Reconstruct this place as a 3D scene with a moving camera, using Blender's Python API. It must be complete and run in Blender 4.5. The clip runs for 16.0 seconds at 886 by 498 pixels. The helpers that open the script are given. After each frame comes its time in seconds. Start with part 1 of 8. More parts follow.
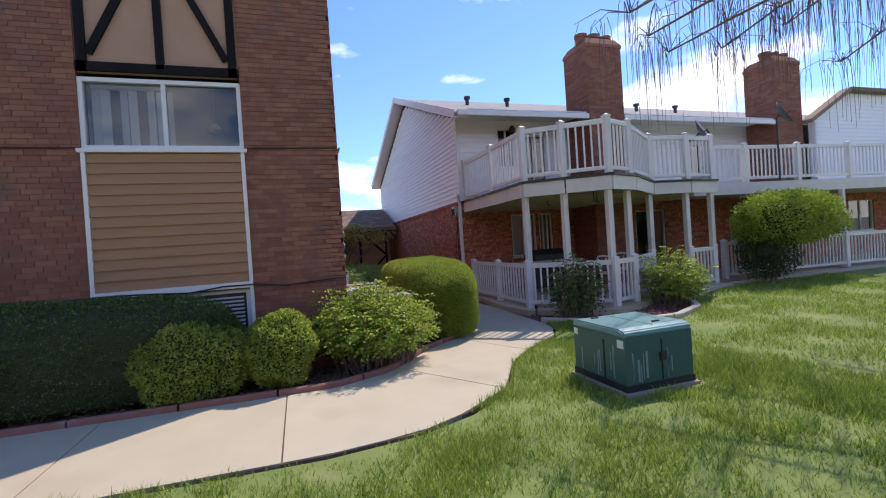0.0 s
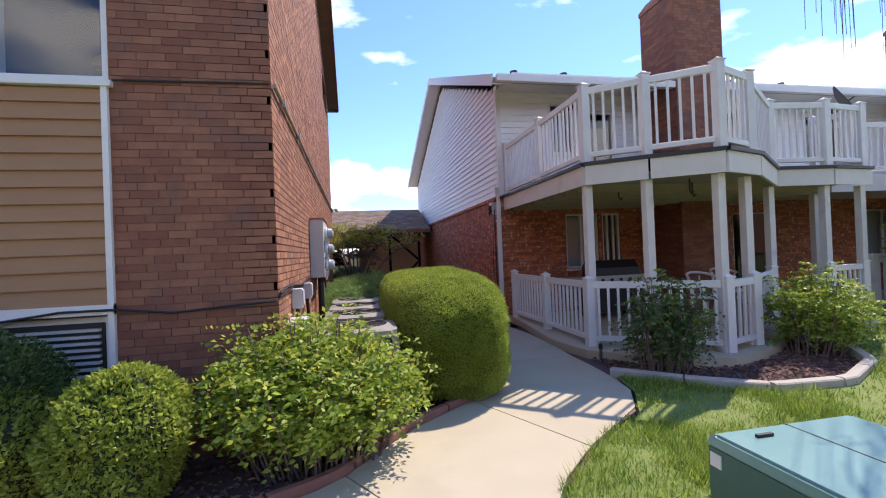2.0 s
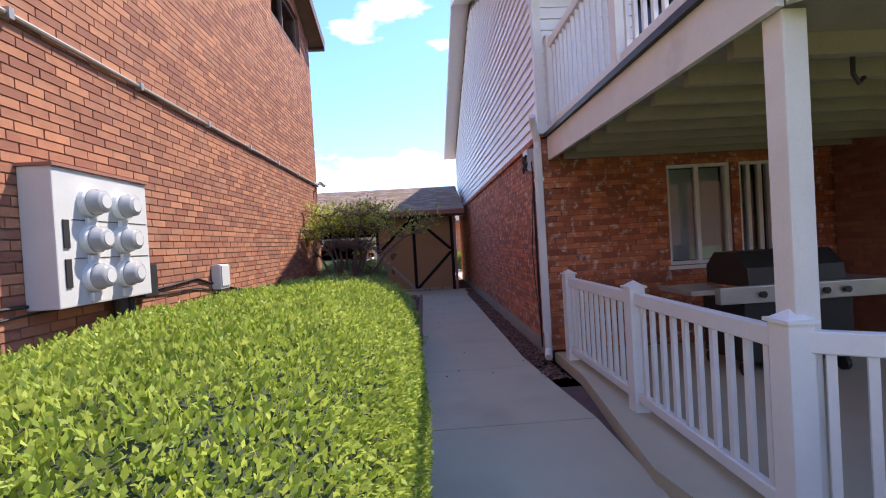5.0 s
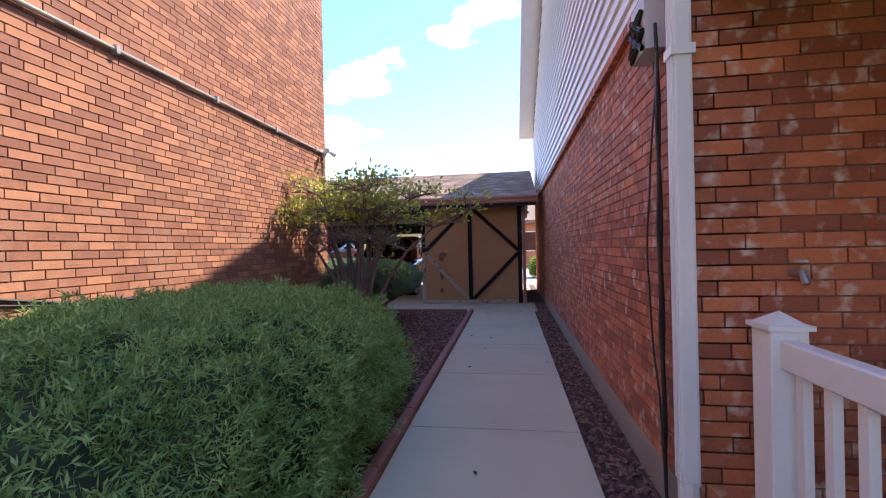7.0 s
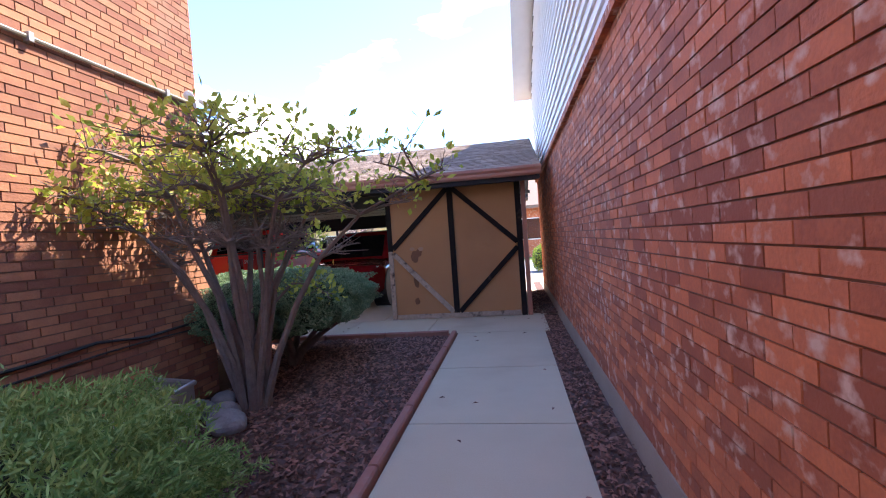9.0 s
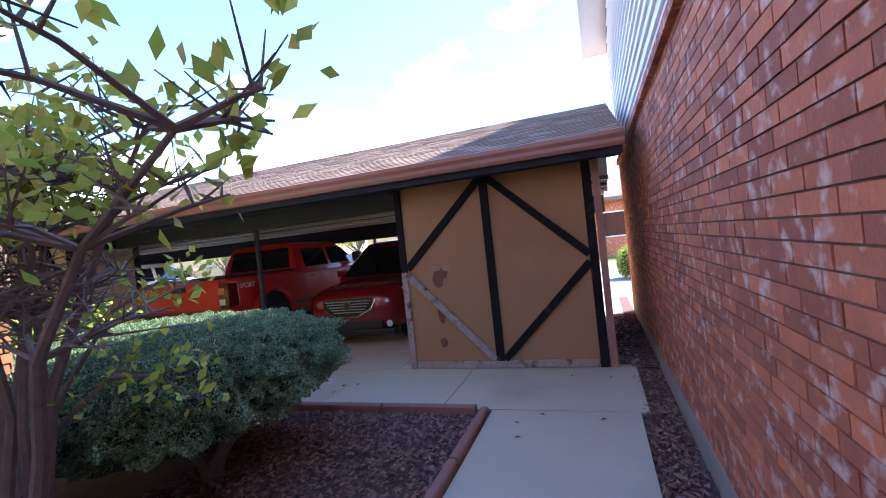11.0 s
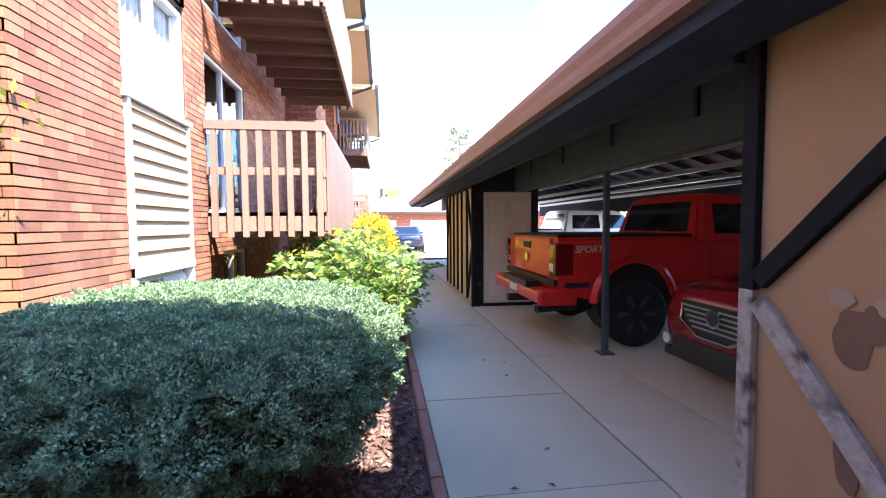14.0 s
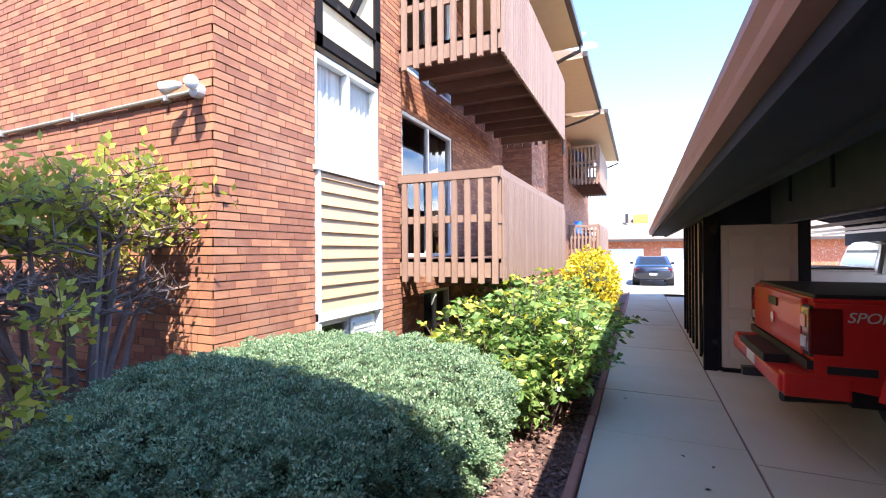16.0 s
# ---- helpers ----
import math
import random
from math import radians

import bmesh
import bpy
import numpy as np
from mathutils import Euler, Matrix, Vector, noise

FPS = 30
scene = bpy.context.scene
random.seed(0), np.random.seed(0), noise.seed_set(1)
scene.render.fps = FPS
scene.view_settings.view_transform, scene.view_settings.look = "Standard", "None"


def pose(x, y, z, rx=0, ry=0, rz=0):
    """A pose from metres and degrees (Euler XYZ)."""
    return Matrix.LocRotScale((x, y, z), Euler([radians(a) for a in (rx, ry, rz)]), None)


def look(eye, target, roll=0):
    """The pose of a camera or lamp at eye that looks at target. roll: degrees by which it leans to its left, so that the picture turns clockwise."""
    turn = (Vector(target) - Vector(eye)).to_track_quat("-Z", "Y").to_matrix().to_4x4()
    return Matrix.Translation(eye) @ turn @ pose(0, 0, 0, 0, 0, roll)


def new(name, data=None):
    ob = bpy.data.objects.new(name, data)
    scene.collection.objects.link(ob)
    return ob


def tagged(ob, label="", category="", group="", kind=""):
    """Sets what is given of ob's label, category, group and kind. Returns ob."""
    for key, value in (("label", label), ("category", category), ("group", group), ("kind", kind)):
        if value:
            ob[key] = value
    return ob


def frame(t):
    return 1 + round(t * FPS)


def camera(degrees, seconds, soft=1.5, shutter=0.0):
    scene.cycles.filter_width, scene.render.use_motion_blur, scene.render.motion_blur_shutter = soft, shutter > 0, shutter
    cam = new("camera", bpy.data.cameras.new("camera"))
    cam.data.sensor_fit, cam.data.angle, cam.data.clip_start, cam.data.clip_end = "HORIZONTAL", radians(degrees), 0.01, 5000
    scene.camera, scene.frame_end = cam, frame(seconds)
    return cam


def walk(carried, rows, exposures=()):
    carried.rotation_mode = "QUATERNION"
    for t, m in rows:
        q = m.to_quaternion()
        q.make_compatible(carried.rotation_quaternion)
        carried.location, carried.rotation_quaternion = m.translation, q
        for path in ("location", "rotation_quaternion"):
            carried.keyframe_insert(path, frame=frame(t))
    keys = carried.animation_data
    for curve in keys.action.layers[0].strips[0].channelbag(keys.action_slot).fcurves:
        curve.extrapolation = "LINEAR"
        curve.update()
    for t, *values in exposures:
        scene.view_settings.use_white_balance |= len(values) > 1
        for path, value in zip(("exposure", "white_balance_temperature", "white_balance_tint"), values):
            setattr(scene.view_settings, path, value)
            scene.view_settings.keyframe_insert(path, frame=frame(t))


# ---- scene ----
cam = camera(89.9, 16.0, soft=1.1)
PATH = [
    (0, (0.206, -0.523, 1.415), (0.824, 1.379, 1.394), -3.8),
    (0.5, (0.496, -0.021, 1.385), (0.884, 1.941, 1.374), -2.7),
    (1, (0.735, 0.558, 1.389), (0.888, 2.552, 1.413), -2.2),
    (1.5, (1.036, 1.091, 1.414), (1.419, 3.054, 1.42), -2.0),
    (2, (1.32, 1.694, 1.4), (1.718, 3.655, 1.415), -2.3),
    (2.5, (1.592, 2.297, 1.428), (2.05, 4.244, 1.434), -2.3),
    (3, (1.87, 2.918, 1.446), (2.362, 4.856, 1.441), -2.5),
    (3.5, (2.061, 3.535, 1.451), (2.567, 5.47, 1.43), -3.9),
    (4, (2.358, 4.149, 1.441), (2.743, 6.111, 1.415), -5.0),
    (4.5, (2.624, 4.761, 1.449), (2.862, 6.747, 1.424), -4.3),
    (4.7, (2.745, 4.996, 1.421), (2.923, 6.987, 1.388), -3.9),
    (6.8, (3.499, 8.05, 1.248), (3.214, 10.03, 1.241), -1.5),
    (7, (3.548, 8.341, 1.243), (3.248, 10.319, 1.239), -1.3),
    (7.5, (3.548, 8.978, 1.273), (3.22, 10.95, 1.293), -1.3),
    (8, (3.609, 9.7, 1.28), (3.279, 11.672, 1.286), -1.8),
    (8.5, (3.604, 10.382, 1.264), (3.275, 12.355, 1.227), -3.0),
    (9, (3.64, 10.997, 1.292), (3.327, 12.972, 1.25), -4.1),
    (9.2, (3.664, 11.26, 1.309), (3.351, 13.235, 1.269), -4.2),
    (11.3, (3.79, 13.791, 1.437), (2.995, 15.626, 1.428), -5.8),
    (11.5, (3.74, 14.088, 1.436), (2.835, 15.872, 1.438), -5.1),
    (12, (3.664, 14.629, 1.503), (2.548, 16.289, 1.498), -5.2),
    (12.5, (3.602, 15.261, 1.447), (2.079, 16.557, 1.48), -3.7),
    (13, (3.48, 15.781, 1.42), (1.749, 16.784, 1.418), -0.7),
    (13.5, (3.395, 16.296, 1.428), (1.49, 16.906, 1.386), -0.9),
    (14, (3.258, 16.683, 1.425), (1.279, 16.949, 1.316), -0.4),
    (14.5, (3.145, 16.978, 1.475), (1.163, 16.77, 1.307), 0.2),
    (15, (3.004, 17.275, 1.53), (1.15, 16.548, 1.348), -0.5),
    (15.5, (2.892, 17.36, 1.579), (1.055, 16.573, 1.517), -0.3),
    (16, (2.797, 17.403, 1.653), (0.969, 16.591, 1.663), -0.3),
]
walk(cam, [(t, look(eye, target, roll)) for t, eye, target, roll in PATH],
     exposures=[(0.0, 0.6, 6700, 17), (1.5, 0.9, 6800, 17), (2.5, 1.0, 6800, 17), (4.7, 1.45, 6800, 16), (6.6, 1.85, 6900, 15), (9.0, 2.5, 6800, 14), (11.3, 2.6, 6250, 11), (12.6, 2.6, 6200, 11), (13.3, 2.8, 6300, 11), (14.0, 3.1, 6350, 11), (14.5, 3.2, 6400, 11), (15.1, 3.15, 6450, 11), (15.5, 2.9, 6500, 11), (16.0, 2.6, 6500, 11)])

# ---- world and sun ----
SUN_DIR = Vector((0.57, 0.415, 1.0)).normalized()
world = bpy.data.worlds.new("sky")
scene.world = world
world.use_nodes = True
wn, wl = world.node_tree.nodes, world.node_tree.links
wn.clear()
w_out = wn.new("ShaderNodeOutputWorld")
w_bg = wn.new("ShaderNodeBackground")
w_sky = wn.new("ShaderNodeTexSky")
w_sky.sky_type = "NISHITA"
w_sky.sun_disc = False
w_sky.sun_elevation = math.asin(SUN_DIR.z)
w_sky.sun_rotation = math.atan2(SUN_DIR.x, SUN_DIR.y)
w_sky.air_density, w_sky.dust_density, w_sky.ozone_density = 1.0, 0.1, 4.0
w_co = wn.new("ShaderNodeTexCoord")
w_map = wn.new("ShaderNodeMapping")
w_map.inputs["Scale"].default_value = (1.0, 1.0, 2.6)
w_map.inputs["Location"].default_value = (0.35, 0.1, 0.2)
w_noise = wn.new("ShaderNodeTexNoise")
w_noise.inputs["Scale"].default_value = 3.4
w_noise.inputs["Detail"].default_value = 9.0
w_noise.inputs["Roughness"].default_value = 0.52
w_ramp = wn.new("ShaderNodeValToRGB")
w_ramp.color_ramp.elements[0].position, w_ramp.color_ramp.elements[1].position = 0.47, 0.61
w_mix = wn.new("ShaderNodeMix")
w_mix.data_type = "RGBA"
w_mix.inputs["B"].default_value = (8.6, 8.8, 9.1, 1)
w_bg.inputs["Strength"].default_value = 0.15
wl.new(w_co.outputs["Generated"], w_map.inputs["Vector"])
wl.new(w_map.outputs["Vector"], w_noise.inputs["Vector"])
w_sep = wn.new("ShaderNodeSeparateXYZ")
w_low = wn.new("ShaderNodeMath")
w_low.operation = "MULTIPLY_ADD"
w_low.inputs[1].default_value, w_low.inputs[2].default_value = -0.40, 0.075
w_sum = wn.new("ShaderNodeMath")
w_sum.operation = "ADD"
wl.new(w_co.outputs["Generated"], w_sep.inputs[0])
wl.new(w_sep.outputs["Z"], w_low.inputs[0])
wl.new(w_low.outputs[0], w_sum.inputs[0])
wl.new(w_noise.outputs["Fac"], w_sum.inputs[1])
wl.new(w_sum.outputs[0], w_ramp.inputs["Fac"])
wl.new(w_ramp.outputs["Color"], w_mix.inputs["Factor"])
w_tint = wn.new("ShaderNodeMix")
w_tint.data_type, w_tint.blend_type = "RGBA", "MULTIPLY"
w_tint.inputs["Factor"].default_value = 1.0
w_tint.inputs["B"].default_value = (0.68, 0.85, 1.08, 1)
wl.new(w_sky.outputs["Color"], w_tint.inputs["A"])
wl.new(w_tint.outputs["Result"], w_mix.inputs["A"])
wl.new(w_mix.outputs["Result"], w_bg.inputs["Color"])
wl.new(w_bg.outputs["Background"], w_out.inputs["Surface"])

sun = new("sun", bpy.data.lights.new("sun", "SUN"))
sun.data.energy, sun.data.angle, sun.data.color = 2.9, radians(0.53), (1.0, 0.93, 0.83)
sun.matrix_world = look(SUN_DIR * 40, (0, 0, 0))


# ---- materials ----
def mat(name, a, b=None, scale=8.0, rough=0.7, bump=0.2, metal=0.0, fine=60.0, island=0.0, stain=None, coat=0.0, stretch=(1, 1, 1), spec=0.5, seen=0.5, patch=0.37):
    """A surface whose colour wanders between a and b at two scales, with fine relief; island: how far pieces differ; stain: a third colour in patches."""
    m = bpy.data.materials.new(name)
    m.use_nodes = True
    n, l = m.node_tree.nodes, m.node_tree.links
    p = n["Principled BSDF"]
    p.inputs["Metallic"].default_value = metal
    p.inputs["Coat Weight"].default_value = coat
    p.inputs["Specular IOR Level"].default_value = spec
    b = b or tuple(min(1, v * 1.25) for v in a)
    mp = n.new("ShaderNodeMapping")
    mp.inputs["Scale"].default_value = stretch
    geo0 = n.new("ShaderNodeNewGeometry")
    l.new(geo0.outputs["Position"], mp.inputs["Vector"])
    n1, n2 = n.new("ShaderNodeTexNoise"), n.new("ShaderNodeTexNoise")
    for q, sc, d in ((n1, scale, 5), (n2, fine, 3)):
        q.inputs["Scale"].default_value, q.inputs["Detail"].default_value = sc, d
        l.new(mp.outputs["Vector"], q.inputs["Vector"])
    mixf = n.new("ShaderNodeMath")
    mixf.operation = "MULTIPLY_ADD"
    mixf.inputs[1].default_value, mixf.inputs[2].default_value = 1.5, -0.45
    add = n.new("ShaderNodeMath")
    add.operation = "MULTIPLY_ADD"
    add.inputs[1].default_value = 0.4
    sc2 = n.new("ShaderNodeMath")
    sc2.operation = "MULTIPLY"
    sc2.inputs[1].default_value = 0.6
    l.new(n1.outputs["Fac"], sc2.inputs[0])
    l.new(n2.outputs["Fac"], add.inputs[0])
    l.new(sc2.outputs[0], add.inputs[2])
    l.new(add.outputs[0], mixf.inputs[0])
    fac = mixf.outputs[0]
    if island:
        geo, inf = n.new("ShaderNodeNewGeometry"), n.new("ShaderNodeObjectInfo")
        both, wrap, im = n.new("ShaderNodeMath"), n.new("ShaderNodeMath"), n.new("ShaderNodeMath")
        both.operation, wrap.operation, im.operation = "ADD", "FRACT", "MULTIPLY_ADD"
        l.new(geo.outputs["Random Per Island"], both.inputs[0])
        l.new(inf.outputs["Random"], both.inputs[1])
        l.new(both.outputs[0], wrap.inputs[0])
        cen = n.new("ShaderNodeMath")
        cen.operation = "SUBTRACT"
        cen.inputs[1].default_value = 0.5
        l.new(wrap.outputs[0], cen.inputs[0])
        l.new(cen.outputs[0], im.inputs[0])
        im.inputs[1].default_value = island
        l.new(fac, im.inputs[2])
        fac = im.outputs[0]
    mx = n.new("ShaderNodeMix")
    mx.data_type, mx.clamp_factor = "RGBA", True
    mx.inputs["A"].default_value, mx.inputs["B"].default_value = (*a, 1), (*b, 1)
    l.new(fac, mx.inputs["Factor"])
    col = mx.outputs["Result"]
    if stain:
        n3, rp, mx2 = n.new("ShaderNodeTexNoise"), n.new("ShaderNodeValToRGB"), n.new("ShaderNodeMix")
        n3.inputs["Scale"].default_value, n3.inputs["Detail"].default_value = scale * patch, 6
        l.new(geo0.outputs["Position"], n3.inputs["Vector"])
        rp.color_ramp.elements[0].position, rp.color_ramp.elements[1].position = seen, seen + 0.16
        l.new(n3.outputs["Fac"], rp.inputs["Fac"])
        mx2.data_type = "RGBA"
        mx2.inputs["B"].default_value = (*stain, 1)
        l.new(rp.outputs["Color"], mx2.inputs["Factor"])
        l.new(col, mx2.inputs["A"])
        col = mx2.outputs["Result"]
    l.new(col, p.inputs["Base Color"])
    rr = n.new("ShaderNodeMapRange")
    rr.inputs["To Min"].default_value, rr.inputs["To Max"].default_value = max(0.03, rough - 0.1), min(1, rough + 0.1)
    l.new(n2.outputs["Fac"], rr.inputs["Value"])
    l.new(rr.outputs["Result"], p.inputs["Roughness"])
    if bump:
        bp = n.new("ShaderNodeBump")
        bp.inputs["Strength"].default_value, bp.inputs["Distance"].default_value = bump, 0.01
        l.new(add.outputs[0], bp.inputs["Height"])
        l.new(bp.outputs["Normal"], p.inputs["Normal"])
    return m


def leafy(name, a, b, glow=0.25, island=1.3, rough=0.55):
    """Foliage: pieces differ in colour and let some light through."""
    m = mat(name, a, b, scale=3.0, rough=rough, bump=0.0, island=island, fine=25)
    n, l = m.node_tree.nodes, m.node_tree.links
    p, out = n["Principled BSDF"], n["Material Output"]
    tr, ms = n.new("ShaderNodeBsdfTranslucent"), n.new("ShaderNodeMixShader")
    ms.inputs["Fac"].default_value = glow
    l.new(p.inputs["Base Color"].links[0].from_socket, tr.inputs["Color"])
    l.new(p.outputs[0], ms.inputs[1])
    l.new(tr.outputs[0], ms.inputs[2])
    l.new(ms.outputs[0], out.inputs["Surface"])
    return m


def glass(name, tint=(0.9, 0.95, 0.95), mirror=0.25, rough=0.02):
    m = bpy.data.materials.new(name)
    m.use_nodes = True
    n, l = m.node_tree.nodes, m.node_tree.links
    n.remove(n["Principled BSDF"])
    t, g, x, fr = n.new("ShaderNodeBsdfTransparent"), n.new("ShaderNodeBsdfGlossy"), n.new("ShaderNodeMixShader"), n.new("ShaderNodeFresnel")
    t.inputs["Color"].default_value = (*tint, 1)
    g.inputs["Roughness"].default_value = rough
    ad = n.new("ShaderNodeMath")
    ad.operation, ad.use_clamp = "ADD", True
    ad.inputs[1].default_value = mirror
    fr.inputs["IOR"].default_value = 1.5
    l.new(fr.outputs[0], ad.inputs[0])
    l.new(ad.outputs[0], x.inputs["Fac"])
    l.new(t.outputs[0], x.inputs[1])
    l.new(g.outputs[0], x.inputs[2])
    l.new(x.outputs[0], n["Material Output"].inputs["Surface"])
    return m


M = {}
M["mortar_a"] = mat("mortar_dark", (0.15, 0.085, 0.06), (0.24, 0.145, 0.105), 20, 0.95, 0.4)
M["mortar_b"] = mat("mortar_grey", (0.17, 0.09, 0.065), (0.26, 0.15, 0.115), 20, 0.95, 0.4)
M["brick_a"] = mat("brick_rustic", (0.25, 0.10, 0.062), (0.49, 0.22, 0.115), 9, 0.9, 0.5, fine=90, island=0.95, stain=(0.33, 0.16, 0.10), seen=0.56)
M["brick_b"] = mat("brick_red", (0.32, 0.095, 0.048), (0.68, 0.215, 0.09), 8, 0.8, 0.5, fine=70, island=0.95, stain=(0.66, 0.47, 0.38), seen=0.55, patch=1.6)
# Darker copy of the rustic brick for the shaded front; also on chimneys.
M["brick_c"] = mat("brick_shade_brown", (0.22, 0.085, 0.055), (0.38, 0.17, 0.10), 9, 0.9, 0.4, fine=90, island=0.7, stain=(0.20, 0.10, 0.075), seen=0.54)
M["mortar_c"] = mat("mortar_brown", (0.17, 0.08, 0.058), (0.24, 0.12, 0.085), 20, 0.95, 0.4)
M["concrete"] = mat("concrete_walk", (0.47, 0.405, 0.285), (0.59, 0.515, 0.375), 2.2, 0.9, 0.3, fine=120, stain=(0.43, 0.36, 0.255), seen=0.56, island=0.35)
# Foundation and pads; also darkens the porch ceiling in place of shade.
M["concrete_old"] = mat("foundation_and_porch_shade", (0.30, 0.25, 0.20), (0.45, 0.37, 0.29), 3, 0.95, 0.4, fine=60)
M["carport_floor"] = mat("concrete_carport", (0.54, 0.46, 0.335), (0.66, 0.57, 0.425), 1.6, 0.85, 0.2, fine=100, stain=(0.33, 0.275, 0.205), seen=0.6, island=0.3)
M["siding_white"] = mat("siding_white", (0.82, 0.83, 0.84), (0.90, 0.90, 0.91), 3, 0.5, 0.05)
M["white"] = mat("white_paint", (0.74, 0.73, 0.70), (0.85, 0.84, 0.82), 6, 0.5, 0.08, stain=(0.60, 0.57, 0.52), seen=0.66)
M["beam_white"] = mat("weathered_white_board", (0.66, 0.63, 0.58), (0.80, 0.78, 0.74), 5, 0.65, 0.25, stain=(0.46, 0.42, 0.36), seen=0.63)
# Front siding: a darker copy of the tan, with its shade in the colour.
M["siding_shade"] = mat("siding_shade", (0.35, 0.19, 0.095), (0.42, 0.24, 0.125), 4, 0.75, 0.15, fine=50, stretch=(1, 1, 6))
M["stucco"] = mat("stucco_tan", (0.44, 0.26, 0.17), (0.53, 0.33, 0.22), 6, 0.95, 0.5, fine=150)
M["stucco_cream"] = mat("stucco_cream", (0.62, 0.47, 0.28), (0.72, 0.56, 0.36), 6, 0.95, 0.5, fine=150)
# Rear siding: the same tan made lighter, with full sun in the colour.
M["siding_sun"] = mat("siding_sunlit", (0.52, 0.33, 0.185), (0.60, 0.395, 0.23), 4, 0.75, 0.15, fine=50, stretch=(1, 1, 6))
M["panel"] = mat("stucco_shed", (0.35, 0.19, 0.092), (0.42, 0.24, 0.122), 2.5, 0.95, 0.5, fine=140, stain=(0.31, 0.17, 0.085), seen=0.58)
M["timber"] = mat("timber_dark", (0.010, 0.009, 0.010), (0.026, 0.022, 0.023), 6, 0.85, 0.5, fine=40, stain=(0.17, 0.135, 0.11), seen=0.66, spec=0.15)
M["timber_worn"] = mat("timber_peeling", (0.26, 0.215, 0.18), (0.58, 0.49, 0.42), 22, 0.9, 0.8, fine=60, stain=(0.03, 0.025, 0.024), seen=0.53, spec=0.2)
M["carport_dark"] = mat("carport_paint", (0.028, 0.033, 0.047), (0.048, 0.055, 0.073), 4, 0.85, 0.2, spec=0.2)
M["carport_mid"] = mat("carport_beam_paint", (0.06, 0.066, 0.08), (0.10, 0.108, 0.125), 4, 0.8, 0.2, spec=0.3)
M["gutter"] = mat("gutter_red_brown", (0.30, 0.135, 0.10), (0.40, 0.195, 0.15), 5, 0.45, 0.08)
M["gutter_dark"] = mat("gutter_dark_brown", (0.05, 0.035, 0.03), (0.08, 0.06, 0.05), 5, 0.45, 0.08)
M["shingle"] = mat("shingle_brown", (0.21, 0.145, 0.105), (0.36, 0.265, 0.20), 6, 0.95, 0.6, fine=120, island=1.1)
M["shingle_white"] = mat("shingle_grey", (0.30, 0.28, 0.26), (0.42, 0.40, 0.38), 6, 0.95, 0.6, fine=120, island=1.0)
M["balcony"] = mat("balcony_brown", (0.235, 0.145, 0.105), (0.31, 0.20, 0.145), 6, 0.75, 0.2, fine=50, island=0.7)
# Darker, redder copy of the balcony brown for deck and joists.
M["balcony_under_dark"] = mat("balcony_underside", (0.14, 0.075, 0.06), (0.20, 0.115, 0.09), 6, 0.8, 0.2)
M["trim_brown"] = mat("trim_brown", (0.10, 0.06, 0.048), (0.15, 0.09, 0.07), 6, 0.7, 0.2)
M["door_beige"] = mat("door_beige", (0.72, 0.60, 0.46), (0.79, 0.67, 0.53), 4, 0.55, 0.08)
M["door_panel"] = mat("door_beige_panel", (0.76, 0.64, 0.50), (0.82, 0.70, 0.56), 4, 0.55, 0.08)
M["mulch"] = mat("mulch_soil", (0.10, 0.058, 0.05), (0.20, 0.115, 0.098), 12, 1.0, 0.9, fine=90)
M["chip"] = mat("mulch_chip", (0.08, 0.043, 0.035), (0.30, 0.16, 0.125), 9, 0.95, 0.3, island=1.7)
M["edging"] = mat("edging_red", (0.27, 0.115, 0.085), (0.36, 0.17, 0.13), 8, 0.85, 0.4, fine=60, stain=(0.33, 0.25, 0.21), seen=0.6)
M["edging_grey"] = mat("edging_concrete", (0.42, 0.37, 0.31), (0.55, 0.50, 0.43), 6, 0.9, 0.4, fine=60)
M["soil"] = mat("ground_soil", (0.12, 0.10, 0.07), (0.22, 0.18, 0.12), 0.8, 1.0, 0.6)
M["lawn"] = mat("lawn_turf", (0.12, 0.18, 0.035), (0.32, 0.34, 0.11), 1.6, 1.0, 0.9, fine=140, stain=(0.36, 0.31, 0.15), seen=0.58)
# Paled from asphalt grey so that sunlight bounces up under the carport.
M["asphalt"] = mat("pale_bounce_drive", (0.27, 0.26, 0.24), (0.36, 0.35, 0.325), 1.0, 0.95, 0.5, fine=150)
M["metal_grey"] = mat("painted_metal_grey", (0.52, 0.53, 0.52), (0.62, 0.63, 0.62), 5, 0.5, 0.05)
M["metal_dark"] = mat("dark_metal", (0.03, 0.03, 0.032), (0.06, 0.06, 0.062), 8, 0.5, 0.1, metal=0.3)
M["ac_tan"] = mat("condenser_tan", (0.27, 0.245, 0.20), (0.37, 0.34, 0.285), 5, 0.6, 0.1, stain=(0.20, 0.15, 0.11), seen=0.62)
M["meter_glass"] = mat("meter_glass", (0.30, 0.31, 0.31), (0.42, 0.43, 0.43), 8, 0.15, 0.0, coat=0.5)
M["meter_white"] = mat("painted_meter_ring", (0.60, 0.62, 0.61), (0.72, 0.73, 0.72), 6, 0.45, 0.05)
M["steel"] = mat("galvanised", (0.40, 0.40, 0.39), (0.52, 0.52, 0.51), 10, 0.4, 0.05, metal=0.7)
M["black"] = mat("black_plastic", (0.012, 0.012, 0.013), (0.025, 0.025, 0.026), 9, 0.55, 0.05)
M["cable"] = mat("black_cable", (0.015, 0.015, 0.016), (0.03, 0.03, 0.03), 9, 0.6, 0.0)
